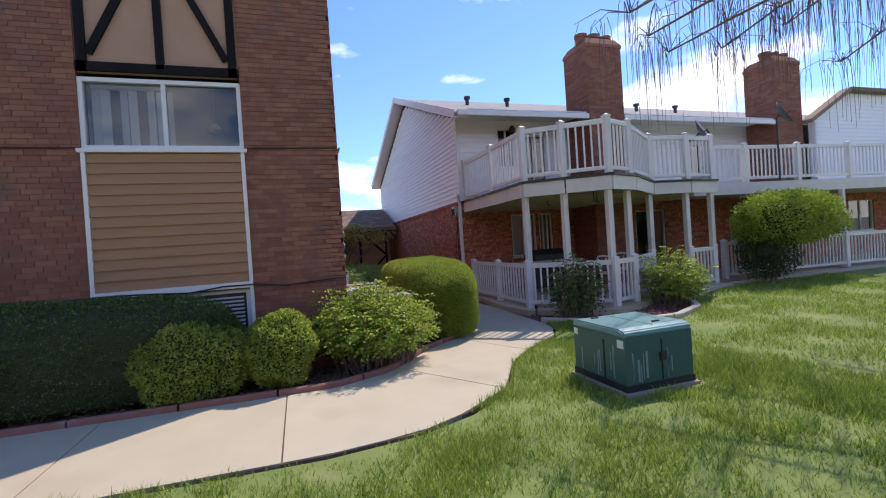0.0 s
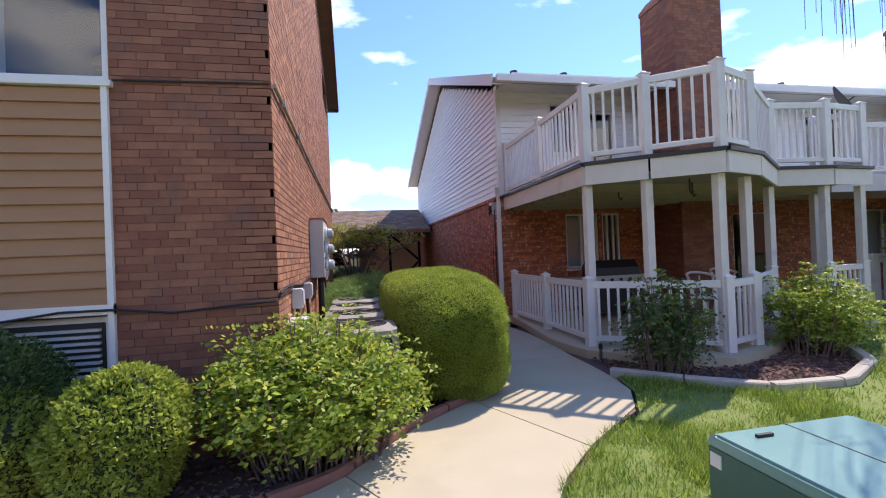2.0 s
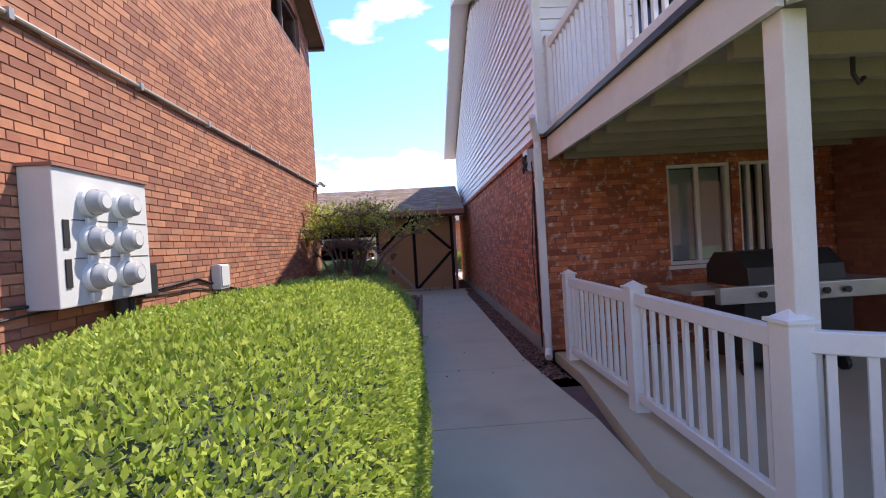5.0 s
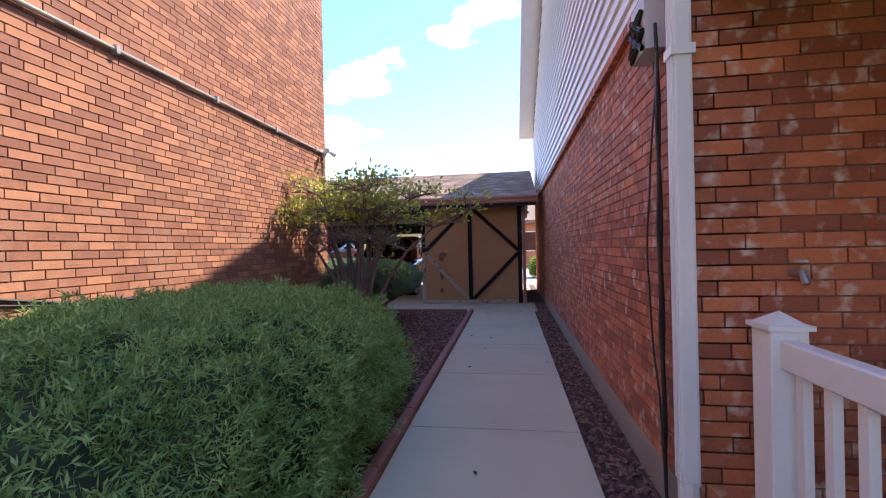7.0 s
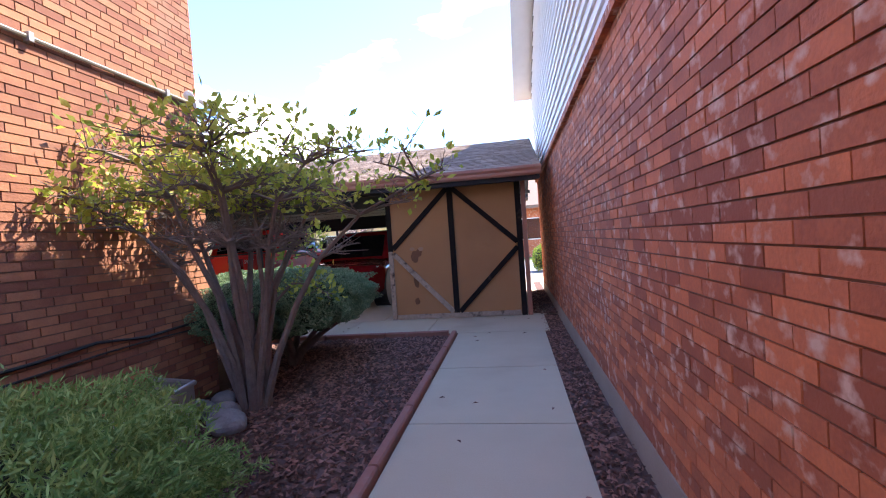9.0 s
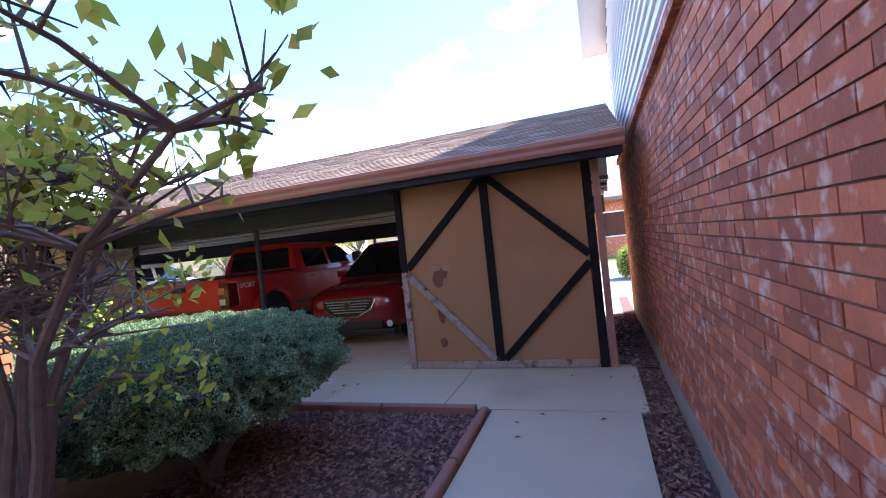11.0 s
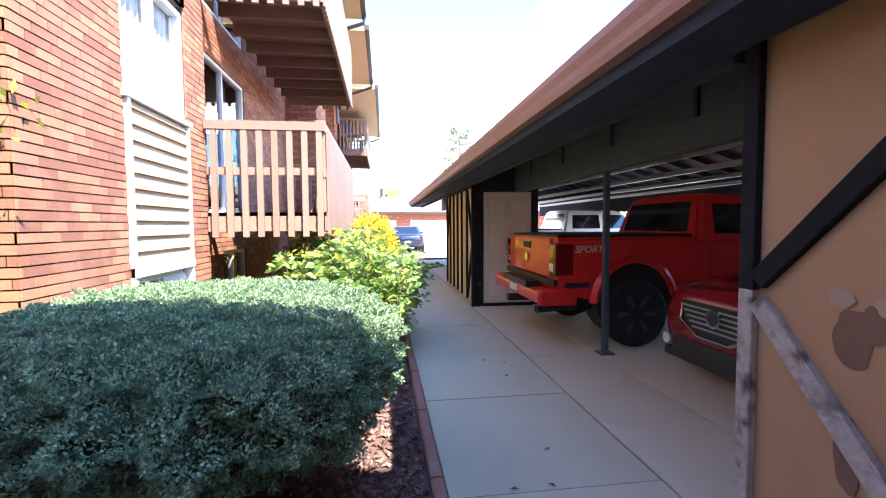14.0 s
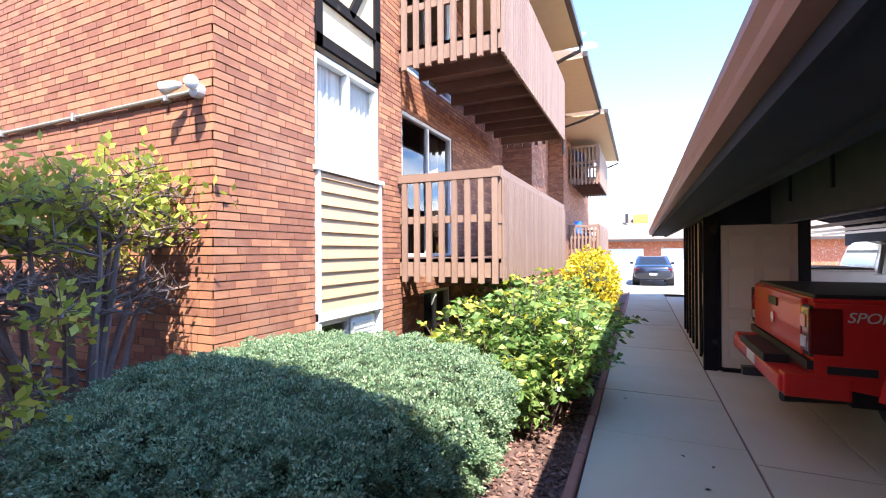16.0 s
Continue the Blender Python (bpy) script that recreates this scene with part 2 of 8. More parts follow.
# Added room surfaces behind windows: indoor dimness is put into this dark colour.
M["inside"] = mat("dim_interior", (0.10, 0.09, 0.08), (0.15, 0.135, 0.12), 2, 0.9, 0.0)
M["curtain"] = mat("curtain_white", (0.70, 0.70, 0.69), (0.82, 0.82, 0.81), 5, 0.8, 0.05)
M["glass"] = glass("window_glass", (0.62, 0.68, 0.72), 0.05)
M["glass_clear"] = glass("window_glass_clear", (0.9, 0.93, 0.94), 0.05)
M["glass_dark"] = glass("tinted_glass", (0.05, 0.055, 0.06), 0.06)
M["bark"] = mat("bark", (0.13, 0.092, 0.08), (0.28, 0.21, 0.185), 14, 0.95, 0.7, fine=70)
M["twig"] = mat("twig", (0.16, 0.10, 0.085), (0.26, 0.18, 0.15), 14, 0.9, 0.2)
# Filler for bush insides: their deep shade put into a dark colour.
M["core"] = mat("shade_core", (0.03, 0.045, 0.018), (0.06, 0.08, 0.032), 10, 1.0, 0.6)
M["leaf_hedge"] = leafy("leaf_hedge", (0.26, 0.34, 0.05), (0.58, 0.65, 0.14), 0.5, island=1.0, rough=0.8)
M["leaf_bright"] = leafy("leaf_bright", (0.19, 0.29, 0.03), (0.45, 0.54, 0.09), 0.4)
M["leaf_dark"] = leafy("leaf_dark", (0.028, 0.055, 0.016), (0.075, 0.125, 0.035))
M["leaf_pine"] = leafy("leaf_pine", (0.16, 0.15, 0.06), (0.34, 0.31, 0.15), 0.3)
M["leaf_rose"] = leafy("leaf_rose", (0.06, 0.11, 0.03), (0.17, 0.25, 0.07), 0.3)
# Darker hedge leaf: the front hedge's shade is put into its colour.
M["leaf_hedge_shade"] = leafy("leaf_hedge_shade", (0.05, 0.10, 0.02), (0.14, 0.22, 0.05))
M["leaf_juniper"] = leafy("leaf_juniper", (0.15, 0.27, 0.07), (0.38, 0.52, 0.18), 0.3, rough=0.8)
M["leaf_blue"] = leafy("leaf_blue_juniper", (0.11, 0.205, 0.105), (0.40, 0.50, 0.30), 0.25, rough=0.85)
M["leaf_tree"] = leafy("leaf_tree", (0.30, 0.36, 0.05), (0.64, 0.62, 0.13), 0.55)
M["leaf_mahonia"] = leafy("leaf_glossy", (0.09, 0.18, 0.04), (0.32, 0.42, 0.12), 0.3, rough=0.4)
M["leaf_young"] = leafy("leaf_young", (0.45, 0.48, 0.06), (0.72, 0.66, 0.12), 0.4)
M["flower_yellow"] = leafy("yellow_blossom", (0.55, 0.42, 0.02), (0.78, 0.66, 0.06), 0.3)
M["blossom"] = leafy("pale_blossom", (0.50, 0.33, 0.30), (0.72, 0.55, 0.50), 0.3)
M["grass"] = leafy("grass_blades", (0.14, 0.25, 0.026), (0.52, 0.58, 0.12), 0.45)
M["truck_red"] = mat("car_paint_red", (0.66, 0.024, 0.02), (0.70, 0.03, 0.024), 3, 0.32, 0.0, coat=0.35, spec=0.25)
M["suv_red"] = mat("car_paint_dark_red", (0.21, 0.007, 0.012), (0.24, 0.01, 0.015), 3, 0.16, 0.0, coat=0.8)
M["car_white"] = mat("car_paint_white", (0.70, 0.71, 0.72), (0.75, 0.76, 0.77), 3, 0.2, 0.0, coat=0.6)
M["car_dark"] = mat("car_paint_navy", (0.012, 0.016, 0.03), (0.016, 0.02, 0.036), 3, 0.2, 0.0, coat=0.8)
M["chrome"] = mat("chrome", (0.62, 0.62, 0.63), (0.70, 0.70, 0.71), 5, 0.15, 0.0, metal=1.0)
M["tyre"] = mat("tyre_rubber", (0.013, 0.013, 0.013), (0.025, 0.025, 0.025), 12, 0.85, 0.3)
M["lens_red"] = mat("red_lens", (0.13, 0.004, 0.006), (0.17, 0.007, 0.008), 6, 0.1, 0.0, coat=0.6)
M["lens_pink"] = mat("bright_red_lens", (0.55, 0.05, 0.05), (0.62, 0.08, 0.07), 6, 0.1, 0.0, coat=0.6)
M["lens_clear"] = mat("clear_lens", (0.6, 0.6, 0.6), (0.7, 0.7, 0.7), 6, 0.1, 0.0, coat=0.6)
M["green_metal"] = mat("green_enamel", (0.035, 0.115, 0.095), (0.055, 0.15, 0.125), 5, 0.42, 0.05, stain=(0.13, 0.24, 0.22), seen=0.66, stretch=(3, 3, 0.5))
M["blue"] = mat("blue_cloth", (0.02, 0.10, 0.45), (0.05, 0.22, 0.60), 5, 0.8, 0.1)
M["orange"] = mat("orange_plastic", (0.50, 0.28, 0.05), (0.58, 0.34, 0.07), 5, 0.6, 0.0)
M["stone"] = mat("grey_rock", (0.16, 0.16, 0.165), (0.34, 0.34, 0.35), 9, 0.9, 0.6)
M["grass_far"] = mat("distant_lawn", (0.12, 0.17, 0.03), (0.20, 0.24, 0.06), 0.6, 1.0, 0.4)


# ---- building helpers ----
def offset_of(ob):
    v = Vector()
    while ob:
        v += ob.location
        ob = ob.parent
    return v


def mesh_ob(name, bm, material, parent=None, label="", smooth=False):
    me = bpy.data.meshes.new(name)
    bm.normal_update()
    bm.to_mesh(me)
    bm.free()
    me.materials.append(material)
    if smooth:
        me.polygons.foreach_set("use_smooth", [True] * len(me.polygons))
    ob = new(name, me)
    if parent:
        ob.parent = parent
    if label:
        ob["label"] = label
    return ob


def part(name, bm, material, parent, label="", smooth=False):
    """One mesh under a thing or under a part; the bmesh is in world metres."""
    bmesh.ops.translate(bm, verts=bm.verts, vec=-offset_of(parent))
    return mesh_ob(name, bm, material, parent, label, smooth)


def thing(name, at, label, category, group="", kind=""):
    ob = new(name)
    ob.empty_display_size = 0.2
    ob.location = at
    return tagged(ob, label, category, group, kind)


def single(name, bm, material, label, category="", group="", kind="", smooth=False):
    return tagged(mesh_ob(name, bm, material, None, "", smooth), label, category, group, kind)


def box(bm, x0, x1, y0, y1, z0, z1, bevel=0.0):
    vs = [bm.verts.new((x, y, z)) for z in (z0, z1) for x, y in ((x0, y0), (x1, y0), (x1, y1), (x0, y1))]
    fs = [bm.faces.new([vs[i] for i in f]) for f in ((3, 2, 1, 0), (4, 5, 6, 7), (0, 1, 5, 4), (1, 2, 6, 5), (2, 3, 7, 6), (3, 0, 4, 7))]
    if bevel:
        es = list({e for f in fs for e in f.edges})
        bmesh.ops.bevel(bm, geom=es, offset=bevel, segments=2, affect="EDGES", profile=0.6)
    return bm


def boxes(*rows, bevel=0.0):
    bm = bmesh.new()
    for r in rows:
        box(bm, *r, bevel=bevel)
    return bm


def beam(bm, p, q, w, h, up=(0, 0, 1), bevel=0.0):
    """A square-cut timber from p to q, w wide and h deep along up."""
    p, q, up = Vector(p), Vector(q), Vector(up)
    d = (q - p).normalized()
    s = d.cross(up).normalized() * (w / 2)
    u = s.cross(d).normalized() * (h / 2)
    vs = [bm.verts.new(c + a * s + b * u) for c in (p, q) for a, b in ((-1, -1), (1, -1), (1, 1), (-1, 1))]
    fs = [bm.faces.new([vs[i] for i in f]) for f in ((3, 2, 1, 0), (4, 5, 6, 7), (0, 1, 5, 4), (1, 2, 6, 5), (2, 3, 7, 6), (3, 0, 4, 7))]
    if bevel:
        bmesh.ops.bevel(bm, geom=list({e for f in fs for e in f.edges}), offset=bevel, segments=1, affect="EDGES")
    bmesh.ops.recalc_face_normals(bm, faces=[f for f in fs if f.is_valid])
    return bm


def tube(bm, pts, r, n=8, r_end=None, caps=True):
    """A round pipe along points, tapering to r_end."""
    pts = [Vector(p) for p in pts]
    rings, k = [], len(pts)
    last = None
    for i, p in enumerate(pts):
        d = (pts[min(i + 1, k - 1)] - pts[max(i - 1, 0)]).normalized()
        side = d.cross(Vector((0, 0, 1)) if abs(d.z) < 0.9 else Vector((1, 0, 0))).normalized()
        if last is not None and (last - d * last.dot(d)).length > 1e-4:
            side = (last - d * last.dot(d)).normalized()
        last = side
        up = d.cross(side)
        rr = r if r_end is None else r + (r_end - r) * i / max(1, k - 1)
        rings.append([bm.verts.new(p + rr * (math.cos(a) * side + math.sin(a) * up)) for a in (2 * math.pi * j / n for j in range(n))])
    for a, b in zip(rings, rings[1:]):
        for j in range(n):
            bm.faces.new((a[j], a[(j + 1) % n], b[(j + 1) % n], b[j]))
    if caps:
        bm.faces.new(rings[0][::-1])
        bm.faces.new(rings[-1])
    return bm


def lathe(bm, prof, centre=(0, 0, 0), axis="z", n=24):
    """A turned solid from (radius, height) pairs."""
    rings = []
    for r, h in prof:
        ring = []
        for j in range(n):
            a = 2 * math.pi * j / n
            c, s = r * math.cos(a), r * math.sin(a)
            v = (c, s, h) if axis == "z" else ((h, c, s) if axis == "x" else (s, h, c))
            ring.append(bm.verts.new(Vector(centre) + Vector(v)))
        rings.append(ring)
    for a, b in zip(rings, rings[1:]):
        for j in range(n):
            bm.faces.new((a[j], a[(j + 1) % n], b[(j + 1) % n], b[j]))
    bm.faces.new(rings[0][::-1])
    bm.faces.new(rings[-1])
    bmesh.ops.recalc_face_normals(bm, faces=bm.faces)
    return bm


def prism(bm, pts, z0, z1):
    """An upright block over a plan outline."""
    lo = [bm.verts.new((x, y, z0)) for x, y in pts]
    hi = [bm.verts.new((x, y, z1)) for x, y in pts]
    k = len(pts)
    bm.faces.new(lo[::-1])
    bm.faces.new(hi)
    for i in range(k):
        bm.faces.new((lo[i], lo[(i + 1) % k], hi[(i + 1) % k], hi[i]))
    bmesh.ops.recalc_face_normals(bm, faces=bm.faces)
    return bm


def extrude_x(bm, pts, x0, x1):
    """A block with a (y, z) outline from x0 to x1."""
    a = [bm.verts.new((x0, y, z)) for y, z in pts]
    b = [bm.verts.new((x1, y, z)) for y, z in pts]
    k = len(pts)
    bm.faces.new(a)
    bm.faces.new(b[::-1])
    for i in range(k):
        bm.faces.new((a[i], b[i], b[(i + 1) % k], a[(i + 1) % k]))
    bmesh.ops.recalc_face_normals(bm, faces=bm.faces)
    return bm


def extrude_y(bm, pts, y0, y1):
    a = [bm.verts.new((x, y0, z)) for x, z in pts]
    b = [bm.verts.new((x, y1, z)) for x, z in pts]
    k = len(pts)
    bm.faces.new(a)
    bm.faces.new(b[::-1])
    for i in range(k):
        bm.faces.new((a[i], b[i], b[(i + 1) % k], a[(i + 1) % k]))
    bmesh.ops.recalc_face_normals(bm, faces=bm.faces)
    return bm


class Run:
    """An upright face from p to q in plan, its outside to the right of p->q; u runs along it, d outwards."""

    def __init__(self, p, q):
        self.p, self.q = Vector((*p, 0)), Vector((*q, 0))
        self.length = (self.q - self.p).length
        self.along = (self.q - self.p).normalized()
        self.out = Vector((self.along.y, -self.along.x, 0))

    def at(self, u, d, z):
        return self.p + self.along * u + self.out * d + Vector((0, 0, z))

    def slab(self, bm, u0, u1, z0, z1, d0, d1):
        vs = [bm.verts.new(self.at(u, d, z)) for z in (z0, z1) for u, d in ((u0, d1), (u1, d1), (u1, d0), (u0, d0))]
        for f in ((3, 2, 1, 0), (4, 5, 6, 7), (0, 1, 5, 4), (1, 2, 6, 5), (2, 3, 7, 6), (3, 0, 4, 7)):
            bm.faces.new([vs[i] for i in f])
        return bm

    def quad(self, bm, u0, u1, z0, z1, d):
        bm.faces.new([bm.verts.new(self.at(u, d, z)) for u, z in ((u0, z0), (u1, z0), (u1, z1), (u0, z1))])
        return bm


def wall(name, run, z0, z1, thick, holes, material, label, top=None):
    """A wall with openings (u0, u1, z0, z1) through it; top(u): its upper edge where it is not level."""
    bm = bmesh.new()
    us = sorted({0, run.length, *[h[0] for h in holes], *[h[1] for h in holes]})
    if top:
        us = sorted({*us, *[run.length * i / 24 for i in range(25)]})
    for a, b in zip(us, us[1:]):
        if b - a < 1e-5:
            continue
        mid = (a + b) / 2
        cuts = sorted((h[2], h[3]) for h in holes if h[0] < mid < h[1])
        z = z0
        for c0, c1 in cuts:
            if c0 > z + 1e-4:
                run.slab(bm, a, b, z, c0, -thick, 0)
            z = c1
        zt = min(top(a), top(b)) if top else z1
        if zt > z + 1e-4:
            run.slab(bm, a, b, z, zt, -thick, 0)
    return single(name, bm, material, label, kind="structure")


def brickwork(owner, run, z0, z1, course, length, joint, proud, material, holes=(), top=None, near=None, seed=1):
    """Bricks in running bond on a wall's face: those inside near (u0, u1, z0, z1) are parts of their own, the rest one joined part."""
    rng = random.Random(seed)
    verts, faces, singles = [], [], {}
    k, z = 0, z0
    while z < z1 - 0.02:
        zt = min(z + course - joint, z1)
        edges = sorted({0.0, run.length, *[h[0] for h in holes if h[2] < zt and h[3] > z], *[h[1] for h in holes if h[2] < zt and h[3] > z]})
        for a, b in zip(edges, edges[1:]):
            mid = (a + b) / 2
            if any(h[0] < mid < h[1] and h[2] < z + course / 2 < h[3] for h in holes):
                continue
            shift = (k % 2) * length / 2 + (0.022 * ((k * 7) % 3 - 1))
            u = math.floor((a - shift) / length) * length + shift
            while u < b - 0.02:
                u0, u1 = max(a, u), min(b, u + length - joint)
                u += length
                if u1 - u0 < 0.009 or (top and min(top(u0), top(u1)) < zt):
                    continue
                d = proud + rng.uniform(-0.0015, 0.0015)
                if near and near[0] < u0 and u1 < near[1] and near[2] < z and zt < near[3]:
                    key = round(u1 - u0, 3)
                    if key not in singles:
                        bm = bmesh.new()
                        Run((0, 0), tuple(run.along.xy)).slab(bm, 0, u1 - u0, 0, zt - z, -0.02, proud)
                        me = bpy.data.meshes.new("brick")
                        bm.to_mesh(me)
                        bm.free()
                        me.materials.append(material)
                        singles[key] = me
                    ob = new("brick", singles[key])
                    ob.parent = owner
                    ob.location = run.at(u0, d - proud, z) - offset_of(owner)
                    continue
                i = len(verts)
                for zz in (z, zt):
                    for uu, dd in ((u0, d), (u1, d), (u1, -0.004), (u0, -0.004)):
                        verts.append(run.at(uu, dd, zz) - offset_of(owner))
                faces += [(i + 4, i + 5, i + 6, i + 7), (i + 3, i + 2, i + 1, i), (i, i + 1, i + 5, i + 4), (i + 1, i + 2, i + 6, i + 5), (i + 3, i, i + 4, i + 7)]
        z += course
        k += 1
    me = bpy.data.meshes.new("brickwork")
    me.from_pydata([tuple(v) for v in verts], [], faces)
    me.materials.append(material)
    ob = new("brickwork", me)
    ob.parent = owner
    tagged(ob, kind="stuff")
    return ob


# ---- ground ----
def sheet(name, pts, z, material, label, category="", kind="structure"):
    bm = bmesh.new()
    bm.faces.new([bm.verts.new((x, y, z)) for x, y in pts])
    bmesh.ops.recalc_face_normals(bm, faces=bm.faces)
    bmesh.ops.triangulate(bm, faces=bm.faces)
    ob = single(name, bm, material, label, category, kind=kind)
    if ob.data.polygons[0].normal.z < 0:
        ob.data.flip_normals()
    return ob


sheet("ground", [(-900, -900), (900, -900), (900, 900), (-900, 900)], -0.12, M["soil"], "bare earth reaching to the horizon")

WALK_L = [(-9, 4.32), (-2.4, 4.32), (-1.0, 4.27), (0.5, 4.22), (1.15, 4.52), (1.72, 5.22), (2.4, 5.78), (2.72, 6.25), (2.82, 7.2), (2.82, 17.0)]
WALK_R = [(-9, 2.70), (-2.4, 2.72), (-0.9, 2.75), (0.3, 2.70), (1.0, 2.77), (1.45, 2.97), (2.02, 3.38), (2.48, 4.15), (3.0, 4.66), (3.62, 5.08), (3.92, 5.6), (4.02, 6.3), (4.02, 6.9), (4.1, 7.7), (4.12, 8.6), (4.02, 9.8), (3.98, 10.4), (3.98, 17.0)]


def along(pts, s):
    """The point at share s of a line's length."""
    ls = [math.dist(a, b) for a, b in zip(pts, pts[1:])]
    d = s * sum(ls)
    for (a, b), q in zip(zip(pts, pts[1:]), ls):
        if d <= q:
            return (a[0] + (b[0] - a[0]) * d / q, a[1] + (b[1] - a[1]) * d / q)
        d -= q
    return pts[-1]


lawn = sheet("lawn", [(-60, -60), (60, -60), (60, 2.7), (40, 8.6), (16.5, 7.3), (12.3, 7.4), (9.8, 7.4), (7.5, 6.35), (6.8, 5.5), (5.9, 5.05), (5.1, 5.1), (4.6, 5.5), (4.05, 6.05), (3.9, 5.5), (3.6, 5.0), (3.0, 4.6), (2.5, 4.1), (2.05, 3.3), (1.5, 2.9), (1.0, 2.7), (0.3, 2.63), (-0.9, 2.68), (-60, 2.65)], -0.005, M["lawn"], "patchy green spring lawn with dry straw spots", "lawn")
sheet("ground_bed", [(-12, 4.2), (2.9, 4.2), (2.9, 16.98), (-17, 16.98), (-17, 14.7), (-12, 14.7)], -0.03, M["mulch"], "dark reddish bark mulch bed", "mulch")
sheet("ground_strip", [(3.9, 9.4), (4.4, 9.4), (4.4, 19.0), (3.9, 19.0)], -0.03, M["mulch"], "narrow strip of bark mulch by the wall", "mulch")
sheet("ground_island", [(4.0, 6.1), (4.6, 5.5), (5.1, 5.12), (5.9, 5.06), (6.8, 5.5), (7.5, 6.35), (9.8, 7.3), (17, 7.3), (17, 10.4), (4.0, 10.4)], -0.03, M["mulch"], "dark bark mulch round the patio", "mulch")

pavement = thing("pavement", (2.8, 8, -0.1), "pale broom-finished concrete garden walk with tooled joints", "pavement", kind="structure")
JOINTS = [((-9, 4.32), (-9, 2.70)), ((-6.1, 4.32), (-6.1, 2.71)), ((-4.6, 4.32), (-4.6, 2.71)), ((-3.1, 4.32), (-3.1, 2.72)), ((-1.6, 4.29), (-1.6, 2.73)), ((0.0, 4.24), (0.0, 2.71)), ((1.22, 4.61), (2.0, 3.36)), ((2.36, 5.75), (2.9, 4.57)),
          ((2.80, 7.0), (4.03, 7.0)), *[((2.82, y), (4.1 if y < 9 else 3.98, y)) for y in (8.6, 10.05, 11.38, 12.71, 14.04, 15.37, 17.0)]]


def share(pts, p):
    """How far along a line the point nearest to p lies, as a share of its length."""
    best, run_len = (9e9, 0), 0
    for a, b in zip(pts, pts[1:]):
        d = Vector(b) - Vector(a)
        t = max(0, min(1, (Vector(p) - Vector(a)).dot(d) / d.length_squared))
        best = min(best, ((Vector(p) - Vector(a) - d * t).length, run_len + d.length * t))
        run_len += d.length
    return best[1] / run_len


for (l0, r0), (l1, r1) in zip(JOINTS, JOINTS[1:]):
    la, lb, ra_, rb_ = share(WALK_L, l0), share(WALK_L, l1), share(WALK_R, r0), share(WALK_R, r1)
    e = 0.00025
    left = [along(WALK_L, la + e + (lb - la - 2 * e) * k / 6) for k in range(7)]
    right = [along(WALK_R, ra_ + e + (rb_ - ra_ - 2 * e) * k / 6) for k in range(7)]
    part("slab", prism(bmesh.new(), left + right[::-1], -0.1, 0.0), M["concrete"], pavement)
for i in range(15):
    x1 = 4.02 - 0.37 - i * 1.3 if i else 4.05
    x0 = 4.02 - 0.37 - (i + 1) * 1.3
    part("slab", boxes((x0 + 0.005, x1 - 0.005, 17.0 + 0.006, 18.2 - 0.008, -0.1, 0.0 + 0.002 * (i % 2))), M["concrete"], pavement)
jb = bmesh.new()
prism(jb, WALK_L + WALK_R[::-1], -0.11, -0.012)
box(jb, -16, 4.05, 17.0, 18.2, -0.11, -0.014)
part("joint_bed", jb, M["mortar_b"], pavement)

floor = thing("floor_carport", (-4, 21, -0.1), "stained concrete parking floor under the carport", "floor", kind="structure")
for i in range(7):
    x0, x1 = 4.1 - (i + 1) * 2.7, 4.1 - i * 2.7
    for y0, y1 in ((18.208, 19.0), (19.0, 21.6), (21.6, 24.6)):
        part("slab", boxes((x0 + 0.006, x1 - 0.006, y0 + 0.006, y1 - 0.006, -0.1, 0.0)), M["carport_floor"], floor)
part("joint_bed", boxes((-14.8, 4.1, 18.19, 24.6, -0.11, -0.012)), M["mortar_b"], floor)
sheet("road", [(-60, 24.6), (60, 24.6), (60, 33), (-60, 33)], -0.02, M["asphalt"], "drive behind the carport, paled to bounce light under the roof", "road")
sheet("road_side", [(-40, 10), (-16, 10), (-16, 24.6), (-40, 24.6)], -0.015, M["asphalt"], "parking court in the drive's paled, light-bouncing grey", "road")
sheet("ground_far", [(-80, 33), (80, 33), (80, 70), (-80, 70)], -0.01, M["grass_far"], "green verge across the drive", "lawn")
sheet("ground_gap", [(4.1, 18.2), (9, 18.2), (9, 24.6), (4.1, 24.6)], -0.01, M["concrete"], "sunlit concrete behind the carport", "pavement")

sheet("ground_damp", [(3.89, 18.2), (4.27, 18.2), (4.27, 23.0), (3.89, 23.0)], -0.004, M["mulch"], "dark damp mulch strip between shed and brick", "mulch")


